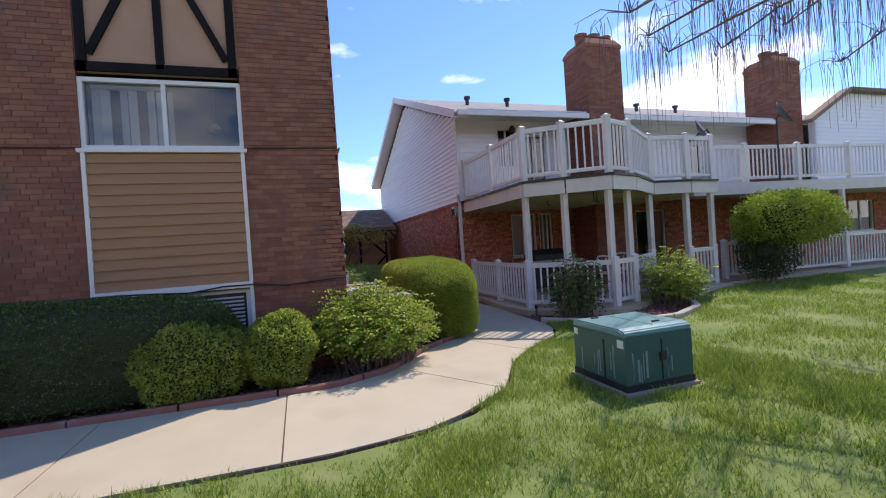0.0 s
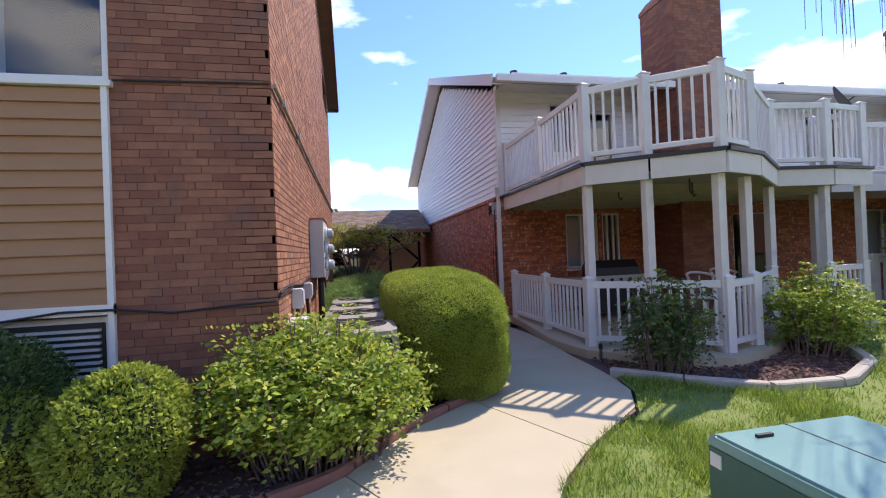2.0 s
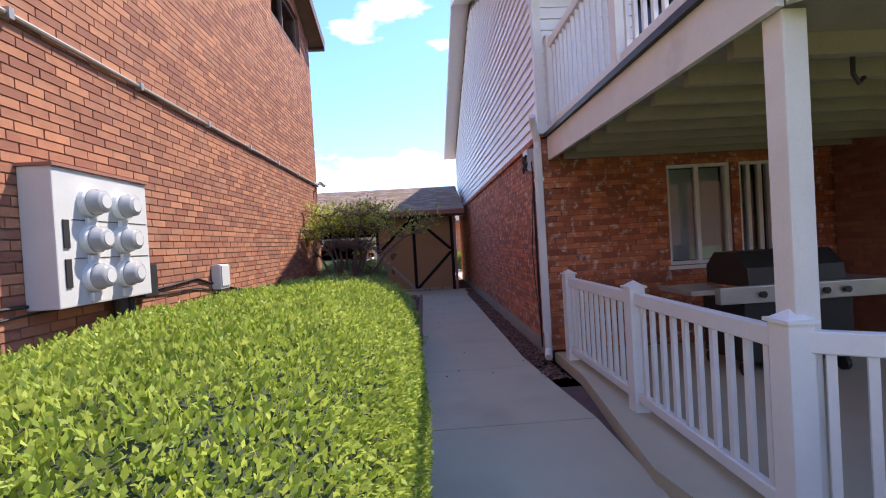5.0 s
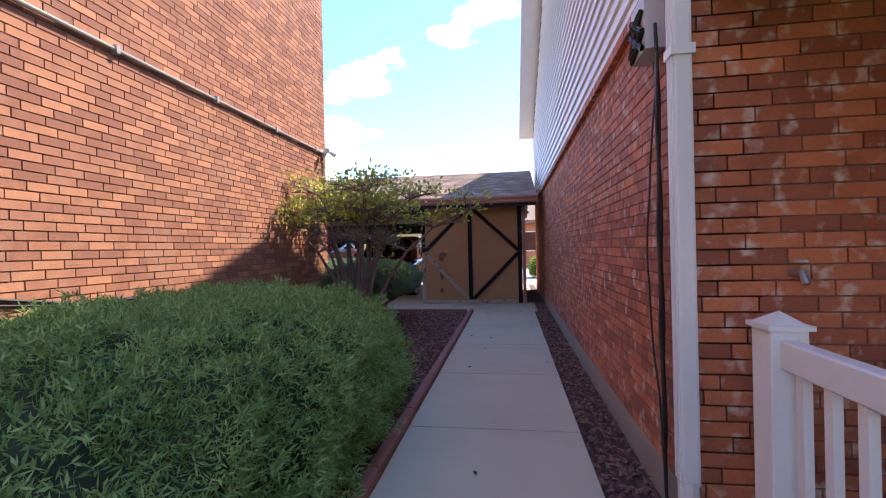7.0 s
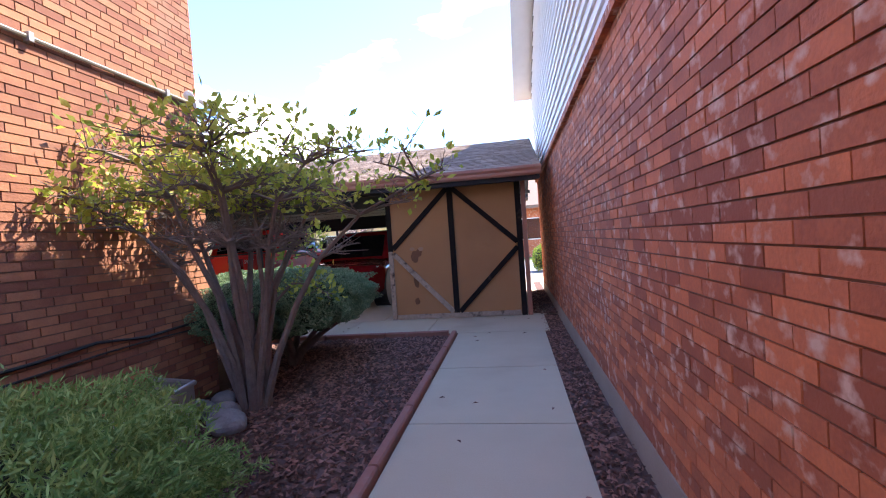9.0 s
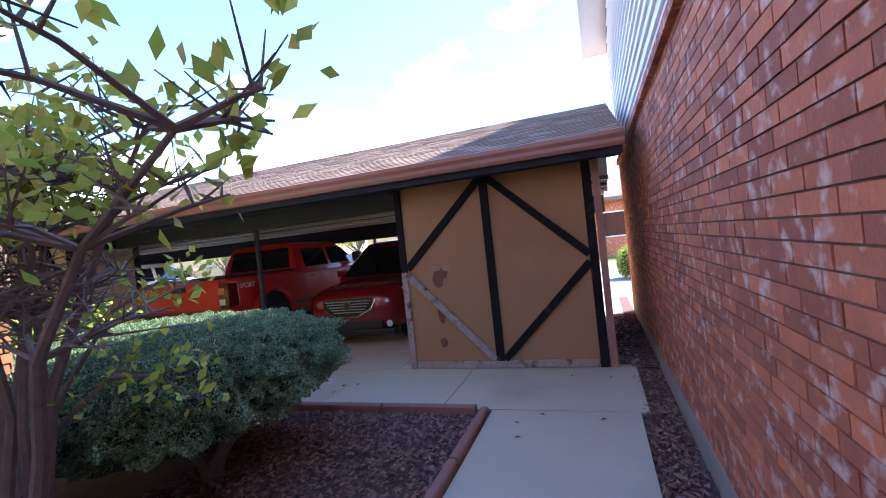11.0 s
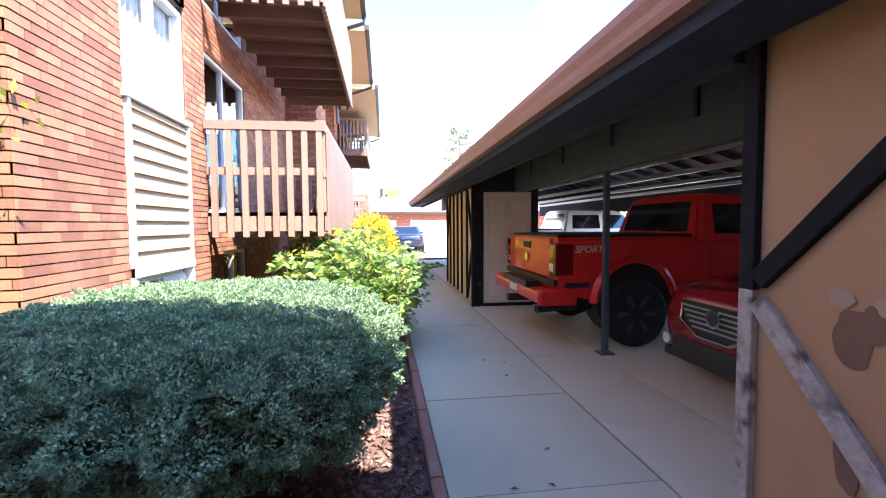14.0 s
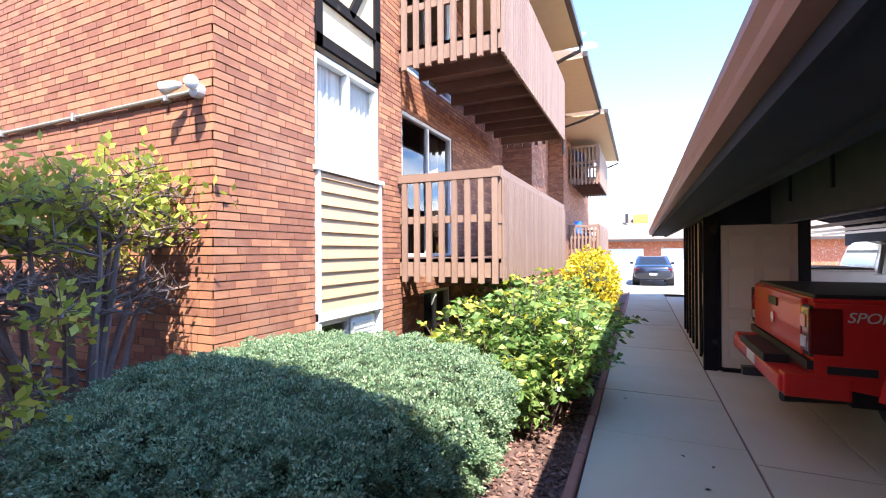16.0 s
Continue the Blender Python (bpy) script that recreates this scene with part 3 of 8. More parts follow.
def edging(pts, w, h, material, label, gap=0.9):
    """Low edging in lengths along a line."""
    total = sum(math.dist(a, b) for a, b in zip(pts, pts[1:]))
    k = max(1, round(total / gap))
    owner = thing("trim_edging", (*pts[0], 0), label, "edging", kind="structure")
    for i in range(k):
        a, b = (i + 0.012) / k, (i + 0.988) / k
        ps = [along(pts, a + (b - a) * j / 4) for j in range(5)]
        bm = bmesh.new()
        rows = []
        for j, p in enumerate(ps):
            q0, q1 = ps[max(0, j - 1)], ps[min(4, j + 1)]
            d = Vector((q1[0] - q0[0], q1[1] - q0[1])).normalized()
            nx, ny = -d.y, d.x
            rows.append([bm.verts.new((p[0] + nx * o, p[1] + ny * o, z)) for o, z in ((-w / 2, -0.1), (-w / 2, h - 0.012), (-w / 2 + 0.012, h), (w / 2 - 0.012, h), (w / 2, h - 0.012), (w / 2, -0.1))])
        for r, s in zip(rows, rows[1:]):
            for j in range(5):
                bm.faces.new((r[j], s[j], s[j + 1], r[j + 1]))
        bm.faces.new(rows[0])
        bm.faces.new(rows[-1][::-1])
        bmesh.ops.recalc_face_normals(bm, faces=bm.faces)
        part("kerb_block", bm, material, owner)


EDGE = [(-9, 4.36), (-2.4, 4.36), (-1.0, 4.31), (0.48, 4.265), (1.12, 4.56), (1.69, 5.26), (2.37, 5.82), (2.68, 6.3), (2.775, 7.2), (2.775, 16.93)]
edging(EDGE, 0.07, 0.055, M["edging"], "worn red-painted concrete edging beside the walk")
edging([(2.7, 16.955), (0.9, 16.955), (-6.3, 16.97), (-9.5, 17.0), (-16, 17.0)], 0.07, 0.05, M["edging"], "worn red-painted concrete edging of the rear bed")
edging([(4.02, 6.1), (4.6, 5.52), (5.1, 5.14), (5.9, 5.08), (6.8, 5.52), (7.45, 6.3)], 0.11, 0.07, M["edging_grey"], "rounded pale concrete edging round the patio bed", 0.75)
edging([(8.0, 6.75), (9.8, 7.35), (12.3, 7.45), (16.5, 7.35)], 0.11, 0.07, M["edging_grey"], "pale concrete edging by the lawn", 0.9)

# ---- apartment block with rustic brick (A) ----
AX, AY0, AY1 = 0.75, 5.23, 14.85
A_EAVE, A_PITCH, A_MID = 5.78, 0.35, (5.23 + 14.85) / 2


def a_top(y):
    return A_EAVE + 0.05 + (AY1 - A_MID - abs(y - A_MID)) * A_PITCH


run_ae = Run((AX, AY0), (AX, AY1))
holes_ae = [(7.25, 8.9, 5.15, 5.85)]
wall_ae = wall("wall_east", run_ae, -0.3, 7, 0.25, holes_ae, M["mortar_a"], "side wall of the apartment block in rustic brown brick", top=lambda u: a_top(AY0 + u))
brickwork(wall_ae, run_ae, 0.0, 7.4, 0.0585, 0.19, 0.009, 0.008, M["brick_a"], holes_ae, top=lambda u: a_top(AY0 + u) - 0.03, near=(1.7, 4.0, 1.25, 2.6), seed=2)

COL_F = (-1.95, -0.33)
run_as = Run((-10.5, AY0), (AX, AY0))
holes_as = [(COL_F[0] + 10.5, COL_F[1] + 10.5, 0.35, 6.2)]
wall_as = wall("wall_south", run_as, -0.3, 6.0, 0.25, holes_as, M["mortar_c"], "front wall of the apartment block in brown brick, darkened for shade")
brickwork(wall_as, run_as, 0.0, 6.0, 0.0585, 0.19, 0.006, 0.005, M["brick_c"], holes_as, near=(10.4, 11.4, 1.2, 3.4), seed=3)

COL_N = (-1.27, -0.24)
run_an = Run((AX, AY1), (-1.75, AY1))
holes_an = [(AX - COL_N[1], AX - COL_N[0], 0.3, 6.2)]
wall_an = wall("wall_north", run_an, -0.3, 5.85, 0.25, holes_an, M["mortar_a"], "sunlit rear wall of the apartment block in tan-brown brick")
brickwork(wall_an, run_an, 0.0, 5.85, 0.0585, 0.19, 0.009, 0.008, M["brick_a"], holes_an, near=(0.05, 1.0, 0.7, 3.2), seed=4)

# the recess behind the balconies, and the bays farther along
run_rec = Run((-1.75, 14.66), (-6.6, 14.66))
DOORS = [(0.35, 2.0, 1.58, 3.45), (0.35, 2.0, 4.0, 5.75), (0.95, 1.9, 0.25, 1.1)]
wall_rec = wall("wall_recess", run_rec, -0.3, 5.9, 0.25, DOORS, M["mortar_a"], "recessed brick wall behind the balconies")
brickwork(wall_rec, run_rec, 0.0, 5.85, 0.0585, 0.19, 0.009, 0.008, M["brick_a"], DOORS, seed=5)
for nm, p, q in (("wall_return", (-1.75, AY1), (-1.75, 14.66)), ("wall_bay_side", (-6.6, 14.66), (-6.6, 15.3)), ("wall_bay", (-6.6, 15.3), (-8.2, 15.3)), ("wall_bay_return", (-8.2, 15.3), (-8.2, 14.6)),
                 ("wall_far", (-8.2, 14.6), (-12.2, 14.6)), ("wall_far_side", (-12.2, 14.6), (-12.2, 15.1)), ("wall_end", (-12.2, 15.1), (-20, 15.1)), ("wall_west", (-20, 15.1), (-20, 5.23)), ("wall_front_far", (-20, 5.23), (-10.5, 5.23))):
    r = Run(p, q)
    w = wall(nm, r, -0.3, 5.9, 0.25, [], M["mortar_a"], "brown brick wall of the apartment block")
    if q[1] > 14:
        brickwork(w, r, 0.0, 5.85, 0.0585, 0.19, 0.009, 0.008, M["brick_a"], seed=6)


def hip(name, x0, x1, y0, y1, pitch, eave, material, label, thick=0.1, lap=0.0):
    """A gable roof over x0..x1 with its ridge along x, as two slabs."""
    mid = (y0 + y1) / 2
    rise = (mid - y0) * pitch
    th = thick
    bm = extrude_x(bmesh.new(), [(y0, eave), (mid, eave + rise), (y1, eave), (y1, eave + th), (mid, eave + rise + th), (y0, eave + th)], x0, x1)
    return single(name, bm, material, label, "roof", kind="structure")


def shingles(owner, x0, x1, y_eave, y_ridge, z_eave, z_ridge, rows, width, material, near=0, seed=1):
    """Courses of shingle tabs from eave to ridge, joined."""
    rng = random.Random(seed)
    vs, fs = [], []
    for r in range(rows):
        a, b = r / rows, min(1.0, (r + 1.25) / rows)
        ya, yb = y_eave + (y_ridge - y_eave) * a, y_eave + (y_ridge - y_eave) * b
        za, zb = z_eave + (z_ridge - z_eave) * a, z_eave + (z_ridge - z_eave) * b
        x = x0 - (r % 3) * width / 3
        while x < x1:
            u0, u1 = max(x0, x + 0.004), min(x1, x + width - 0.004)
            x += width
            if u1 - u0 < 0.02:
                continue
            lift = 0.012 + rng.uniform(0, 0.004)
            i = len(vs)
            vs += [(u0, ya, za + lift), (u1, ya, za + lift), (u1, yb, zb + 0.003), (u0, yb, zb + 0.003), (u0, ya, za - 0.004), (u1, ya, za - 0.004)]
            fs += [(i, i + 1, i + 2, i + 3), (i + 4, i + 5, i + 1, i)]
    me = bpy.data.meshes.new("shingle_courses")
    me.from_pydata([tuple(Vector(v) - offset_of(owner)) for v in vs], [], fs)
    me.materials.append(material)
    ob = new("shingle_courses", me)
    ob.parent = owner
    tagged(ob, kind="stuff")


roof_a = hip("roof_block", -20.3, 1.04, AY0 - 0.3, AY1 + 0.2, A_PITCH, 5.72, M["shingle"], "brown shingle roof of the apartment block")
for ang in (1, -1):
    y_e, y_r = (AY0 - 0.3, A_MID) if ang > 0 else (AY1 + 0.2, A_MID)
    # barge board on the gable
    bm = beam(bmesh.new(), (1.05, y_e, 5.74), (1.05, A_MID, 5.74 + abs(A_MID - y_e) * A_PITCH), 0.03, 0.2)
    part("barge_board", bm, M["trim_brown"], roof_a)
part("eave_gutter", boxes((-1.6, 1.04, AY1 + 0.2, AY1 + 0.31, 5.66, 5.78)), M["gutter_dark"], roof_a)


def porch_roof(x0, x1, y_out, z):
    o = thing("porch_roof", (x0, y_out, z), "brown projecting eave with dark gutter and tan soffit", "roof", kind="structure")
    part("soffit", boxes((x0, x1, 14.3, y_out, z, z + 0.03)), M["stucco_cream"], o)
    bm = extrude_x(bmesh.new(), [(y_out, z + 0.03), (14.3, z + 0.03), (14.3, z + 0.03 + (y_out - 14.3) * A_PITCH), (y_out, z + 0.13)], x0, x1)
    part("deck", bm, M["shingle"], o)
    bm = bmesh.new()
    box(bm, x0 - 0.02, x1 + 0.02, y_out, y_out + 0.1, z + 0.0, z + 0.13, bevel=0.015)
    g = part("gutter", bm, M["gutter_dark"], o)
    bm = tube(bmesh.new(), [(x0 + 0.1, y_out + 0.05, z), (x0 + 0.1, y_out + 0.05, z - 0.12), (x0 + 0.1, y_out - 0.45, z - 0.3), (x0 + 0.1, y_out - 0.95, z - 0.42), (x0 + 0.1, y_out - 0.95, z - 1.2)], 0.04, 8)
    part("downspout", bm, M["gutter_dark"], o)
    return o


porch_roof(-6.4, -1.6, 16.3, 5.72)
porch_roof(-10.4, -6.7, 16.35, 5.62)
porch_roof(-18.0, -10.6, 16.5, 5.55)

# ---- white-sided house row (B) ----
BX, BY0, BY1 = 4.28, 10.25, 21.4
B_LEDGE, B_MID, B_PITCH = 2.5, 15.46, 0.38


def b_top(y):
    return 6.6 - abs(y - B_MID) * B_PITCH


run_bw = Run((BX, BY1), (BX, BY0))
wall_bw = wall("wall_gable", run_bw, -0.3, B_LEDGE - 0.03, 0.25, [], M["mortar_b"], "side wall of the white-sided house in worn red brick")
brickwork(wall_bw, run_bw, 0.17, B_LEDGE - 0.06, 0.062, 0.208, 0.007, 0.007, M["brick_b"], near=(7.8, 10.1, 0.6, 2.2), seed=7)
part("foundation", boxes((BX - 0.012, BX + 0.02, BY0, BY1, -0.1, 0.165)), M["concrete_old"], wall_bw, "bare concrete foot of the wall")
ledge = bmesh.new()
for i in range(int((BY1 - BY0) / 0.075)):
    y = BY0 + 0.004 + i * 0.075
    box(ledge, BX - 0.05, BX + 0.05, y, y + 0.066, B_LEDGE - 0.065, B_LEDGE)
part("ledge_course", ledge, M["brick_b"], wall_bw)
HOUSE_END = 30.0
run_bs = Run((BX, BY0), (HOUSE_END, BY0))
holes_bs = [(1.4, 2.15, 0.95, 2.1), (2.24, 2.66, 0.7, 2.1), (5.5, 6.6, 0.08, 2.05), (9.2, 10.6, 0.9, 2.05), (15.0, 16.4, 0.9, 2.05)]
wall_bs = wall("wall_porch", run_bs, -0.3, B_LEDGE - 0.03, 0.25, holes_bs, M["mortar_b"], "porch wall of the white-sided house in red brick")
brickwork(wall_bs, run_bs, 0.1, B_LEDGE - 0.06, 0.062, 0.208, 0.007, 0.007, M["brick_b"], holes_bs, near=(0.02, 1.3, 1.0, 2.2), seed=8)

gable = wall("wall_siding", run_bw, B_LEDGE, 7, 0.2, [], M["siding_white"], "white clapboard gable of the house row", top=lambda u: b_top(BY1 - u))
z, lap = B_LEDGE + 0.01, 0.125
while z < 6.5:
    half = (6.6 - (z + lap * 0.5)) / B_PITCH
    y0, y1 = max(BY0, B_MID - half), min(BY1, B_MID + half)
    if y1 - y0 > 0.1:
        bm = bmesh.new()
        vs = [bm.verts.new(v) for v in ((BX - 0.028, y0, z), (BX - 0.028, y1, z), (BX - 0.006, y1, z + lap), (BX - 0.006, y0, z + lap), (BX + 0.002, y0, z), (BX + 0.002, y1, z))]
        bm.faces.new((vs[0], vs[3], vs[2], vs[1]))
        bm.faces.new((vs[0], vs[1], vs[5], vs[4]))
        part("clapboard", bm, M["siding_white"], gable)
    z += lap
part("corner_board", boxes((BX - 0.035, BX + 0.06, BY0 - 0.035, BY0 + 0.06, B_LEDGE, 4.62)), M["white"], gable)
holes_up = [(1.13, 1.67, 3.35, 4.4), (1.8, 2.6, 2.55, 4.25), (5.0, 5.8, 3.2, 4.35), (7.6, 8.6, 3.2, 4.3), (15, 16.2, 3.2, 4.3)]
upper = wall("wall_upper", run_bs, B_LEDGE, 4.75, 0.2, holes_up, M["siding_white"], "white clapboard upper storey wall above the balcony")
z = B_LEDGE + 0.01
while z < 4.7:
    segs, edges = [], sorted({0, run_bs.length, *[h[0] for h in holes_up if h[2] < z + lap and h[3] > z], *[h[1] for h in holes_up if h[2] < z + lap and h[3] > z]})
    for a, b in zip(edges, edges[1:]):
        if any(h[0] < (a + b) / 2 < h[1] for h in holes_up if h[2] < z + lap and h[3] > z):
            continue
        bm = bmesh.new()
        vs = [bm.verts.new((BX + u, BY0 - d, zz)) for u, d, zz in ((a, 0.026, z), (b, 0.026, z), (b, 0.006, z + lap), (a, 0.006, z + lap), (a, -0.002, z), (b, -0.002, z))]
        bm.faces.new(vs[:4])
        bm.faces.new((vs[4], vs[5], vs[1], vs[0]))
        part("clapboard", bm, M["siding_white"], upper)
    z += lap
sheet("floor_porch_behind", [(BX, BY0), (HOUSE_END, BY0), (HOUSE_END, BY1), (BX, BY1)], 0.02, M["inside"], "added room floor inside the house, coloured dark for indoor dimness")
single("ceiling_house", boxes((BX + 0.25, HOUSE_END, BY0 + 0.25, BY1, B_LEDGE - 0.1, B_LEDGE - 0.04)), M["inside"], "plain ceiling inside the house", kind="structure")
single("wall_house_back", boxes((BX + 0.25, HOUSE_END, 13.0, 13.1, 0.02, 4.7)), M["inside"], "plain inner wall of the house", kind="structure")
single("wall_house_rear", boxes((BX, HOUSE_END, BY1 - 0.25, BY1, -0.1, 4.4)), M["brick_b"], "rear brick wall of the house row", kind="structure")

roof_b = hip("roof_house", 3.9, HOUSE_END, 9.3, 21.65, B_PITCH, 4.42, M["shingle_white"], "pale shingle roof of the house row", 0.1)
for y_e in (9.3, 21.65):
    bm = beam(bmesh.new(), (3.885, y_e, 4.47), (3.885, (9.3 + 21.65) / 2, 4.47 + (21.65 - 9.3) / 2 * B_PITCH), 0.03, 0.2)
    part("barge_board", bm, M["white"], roof_b)
    part("rake_soffit", beam(bmesh.new(), (4.08, y_e, 4.405), (4.08, (9.3 + 21.65) / 2, 4.405 + (21.65 - 9.3) / 2 * B_PITCH), 0.38, 0.02), M["white"], roof_b)
part("eave_soffit", boxes((4.28, HOUSE_END, 9.32, BY0, 4.6, 4.63)), M["white"], roof_b)
for gx0, gx1 in ((3.95, 7.58), (8.7, 14.38), (15.5, HOUSE_END)):
    part("eave_gutter", boxes((gx0, gx1, 9.19, 9.3, 4.42, 4.55), bevel=0.015), M["white"], roof_b)

far_unit = single("wall_unit_far", extrude_y(bmesh.new(), [(15.7, 2.5), (15.7, 4.66), (17.1, 5.42), (27.0, 5.5), (27.0, 2.5)], 9.0, 9.18), M["siding_white"], "white clapboard front of the farther home", "wall", kind="structure")
z = 2.52
while z < 5.2:
    bm = bmesh.new()
    x0 = 15.72 + max(0, (z + lap - 4.66) * 1.84)
    vs = [bm.verts.new(v) for v in ((x0, 8.974, z), (26.98, 8.974, z), (26.98, 8.994, z + lap), (x0, 8.994, z + lap), (x0, 9.002, z), (26.98, 9.002, z))]
    bm.faces.new(vs[:4])
    bm.faces.new((vs[4], vs[5], vs[1], vs[0]))
    part("clapboard", bm, M["siding_white"], far_unit)
    z += lap
for p, q in (((15.2, 8.9, 4.42), (17.1, 8.9, 5.47)), ((17.1, 8.9, 5.47), (27.2, 8.9, 5.55))):
    part("barge_board", beam(bmesh.new(), p, q, 0.3, 0.12), M["shingle"], far_unit)

# ---- carport ----
CP0, CP1, CP_E, CP_R = 4.12, -14.2, 17.78, 20.5
carport_roof = thing("roof_carport", (0, CP_E, 2.2), "long low carport roof in sun-bleached brown shingles", "roof", kind="structure")
bm = extrude_x(bmesh.new(), [(CP_E, 2.23), (CP_R, 3.21), (23.5, 2.2), (23.5, 2.26), (CP_R, 3.27), (CP_E, 2.29)], CP1, CP0)
part("deck", bm, M["carport_dark"], carport_roof)
shingles(carport_roof, CP1, CP0, CP_E - 0.03, CP_R, 2.288, 3.272, 26, 0.3, M["shingle"], seed=9)
shingles(carport_roof, CP1, CP0, 23.53, CP_R, 2.262, 3.272, 20, 0.3, M["shingle"], seed=10)
bm = bmesh.new()
g0 = [(CP_E, 2.165), (CP_E - 0.07, 2.165), (CP_E - 0.085, 2.195), (CP_E - 0.085, 2.23), (CP_E - 0.105, 2.265), (CP_E - 0.105, 2.305), (CP_E - 0.09, 2.31), (CP_E, 2.31)]
part("gutter", extrude_x(bm, g0, CP1, CP0), M["gutter"], carport_roof, "red-brown metal gutter along the eave")
part("fascia", boxes((CP1, CP0 - 0.02, CP_E, CP_E + 0.03, 2.1, 2.25)), M["carport_dark"], carport_roof)
part("eave_soffit", boxes((CP1, CP0 - 0.02, CP_E + 0.03, 18.16, 2.13, 2.15)), M["carport_dark"], carport_roof)
# header beam over the openings, rafters, and the far header
part("header_beam", boxes((CP1, 1.52, 18.98, 19.1, 1.98, 2.58)), M["carport_mid"], carport_roof)
part("front_header", boxes((CP1, 1.52, 18.165, 18.235, 2.1, 2.32)), M["carport_dark"], carport_roof)
part("rear_header", boxes((CP1, CP0 - 0.1, 23.0, 23.12, 1.75, 2.32)), M["carport_dark"], carport_roof)
for i in range(30):
    x = 3.9 - i * 0.61
    part("rafter", beam(bmesh.new(), (x, CP_E + 0.05, 2.2), (x, CP_R, 3.14), 0.045, 0.1), M["carport_dark"], carport_roof)
    part("rafter", beam(bmesh.new(), (x, 23.4, 2.18), (x, CP_R, 3.13), 0.045, 0.1), M["carport_dark"], carport_roof)
    if i % 2 == 0 and x < 1.5:
        part("hanger", boxes((x - 0.02, x + 0.02, 18.955, 18.978, 2.2, 2.5)), M["carport_dark"], carport_roof)
for i in range(4):
    y = 19.6 + i * 0.95
    part("purlin", boxes((CP1, CP0 - 0.1, y, y + 0.05, 2.06, 2.12)), M["steel"], carport_roof)


def carport_post(x, y, w=0.03):
    ob = thing("carport_post", (x, y, 0), "dark steel carport post standing on the concrete", "post", "carport posts")
    bm = bmesh.new()
    box(bm, x - w, x + w, y - w, y + w, 0.0, 2.0, bevel=0.008)
    part("shaft", bm, M["carport_mid"], ob)
    part("base_plate", boxes((x - 0.08, x + 0.08, y - 0.08, y + 0.08, 0.0, 0.012)), M["metal_dark"], ob)


for x, y in ((-1.28, 19.08), (-1.28, 23.05), (-4.2, 23.05), (1.5, 23.05), (-9.6, 19.08), (-12.3, 19.08), (-9.6, 23.05)):
    carport_post(x, y)


def timber_panel(x0, x1, y, zt, name, label, posts, braces, stucco):
    """A stuccoed shed front with dark timbers laid on it."""
    o = thing(name, ((x0 + x1) / 2, y, 0), label, "shed wall", kind="structure")
    part("stucco", boxes((x0, x1, y, y + 0.1, 0.03, zt)), stucco, o)
    for p, q, w, key in posts + braces:
        bm = beam(bmesh.new(), (p[0], y - 0.018, p[1]), (q[0], y - 0.018, q[1]), w, 0.036, up=(0, 1, 0), bevel=0.004)
        part("timber", bm, M["timber_worn" if key else "timber"], o, "peeling weathered timber" if key else "")
    return o


timber_panel(1.57, 3.80, 18.2, 2.3, "wall_shed", "brown stucco shed wall with dark peeling cross timbers",
             [((1.615, 1.15), (1.615, 2.15), 0.075, 0), ((1.615, 0.0), (1.615, 1.15), 0.073, 1), ((2.665, 0.085), (2.665, 2.15), 0.09, 0), ((3.755, 0.0), (3.755, 2.3), 0.09, 0), ((1.66, 0.045), (3.70, 0.045), 0.075, 1), ((1.57, 2.22), (3.80, 2.22), 0.14, 0)],
             [((1.66, 1.19), (2.62, 2.12), 0.08, 0), ((2.71, 2.12), (3.71, 1.18), 0.08, 0), ((1.66, 1.11), (2.61, 0.10), 0.078, 1), ((2.72, 0.10), (3.71, 1.10), 0.078, 0)], M["panel"])
o = thing("wall_shed_side", (3.8, 21, 0), "brown stucco side wall of the shed", "shed wall", kind="structure")
part("stucco", boxes((3.70, 3.80, 18.31, 23.0, 0.03, 2.2)), M["panel"], o)
part("corner_post", boxes((3.81, 3.88, 18.16, 18.26, 0.0, 2.24)), M["gutter"], o)
o = thing("wall_shed_inner", (1.6, 19.5, 0), "brown stucco inner wall of the carport shed", "shed wall", kind="structure")
part("stucco", boxes((1.57, 1.67, 18.31, 21.0, 0.03, 2.2)), M["panel"], o)
tp = []
for i, x in enumerate((-7.45, -6.95, -6.45, -5.95, -5.45, -4.9, -4.33)):
    tp.append(((x, 0.05), (x, 2.15), 0.08 if i in (0, 6) else 0.06, 0))
timber_panel(-7.5, -4.28, 18.25, 2.2, "wall_storage", "tan storage room wall with dark upright timbers", tp + [((-7.5, 2.12), (-4.28, 2.12), 0.1, 0)],
             [((-4.4, 1.1), (-4.85, 2.05), 0.06, 0), ((-4.4, 1.05), (-4.85, 0.1), 0.06, 0), ((-7.4, 1.1), (-7.0, 2.05), 0.06, 0)], M["stucco_cream"])
o = thing("wall_storage_side", (-4.28, 20, 0), "dark painted side wall of the storage room", "shed wall", kind="structure")
part("panel", boxes((-4.4, -4.3, 18.36, 18.41, 0, 2.3), (-4.4, -4.3, 19.28, 19.4, 0, 2.3), (-4.4, -4.3, 18.41, 19.3, 2.0, 2.6), (-7.5, -4.4, 19.32, 19.4, 0, 2.3), (-7.5, -7.4, 18.36, 19.32, 0, 2.3)), M["carport_dark"], o)
part("corner_post", boxes((-4.35, -4.25, 18.2, 18.36, 0.0, 2.2)), M["timber"], o)


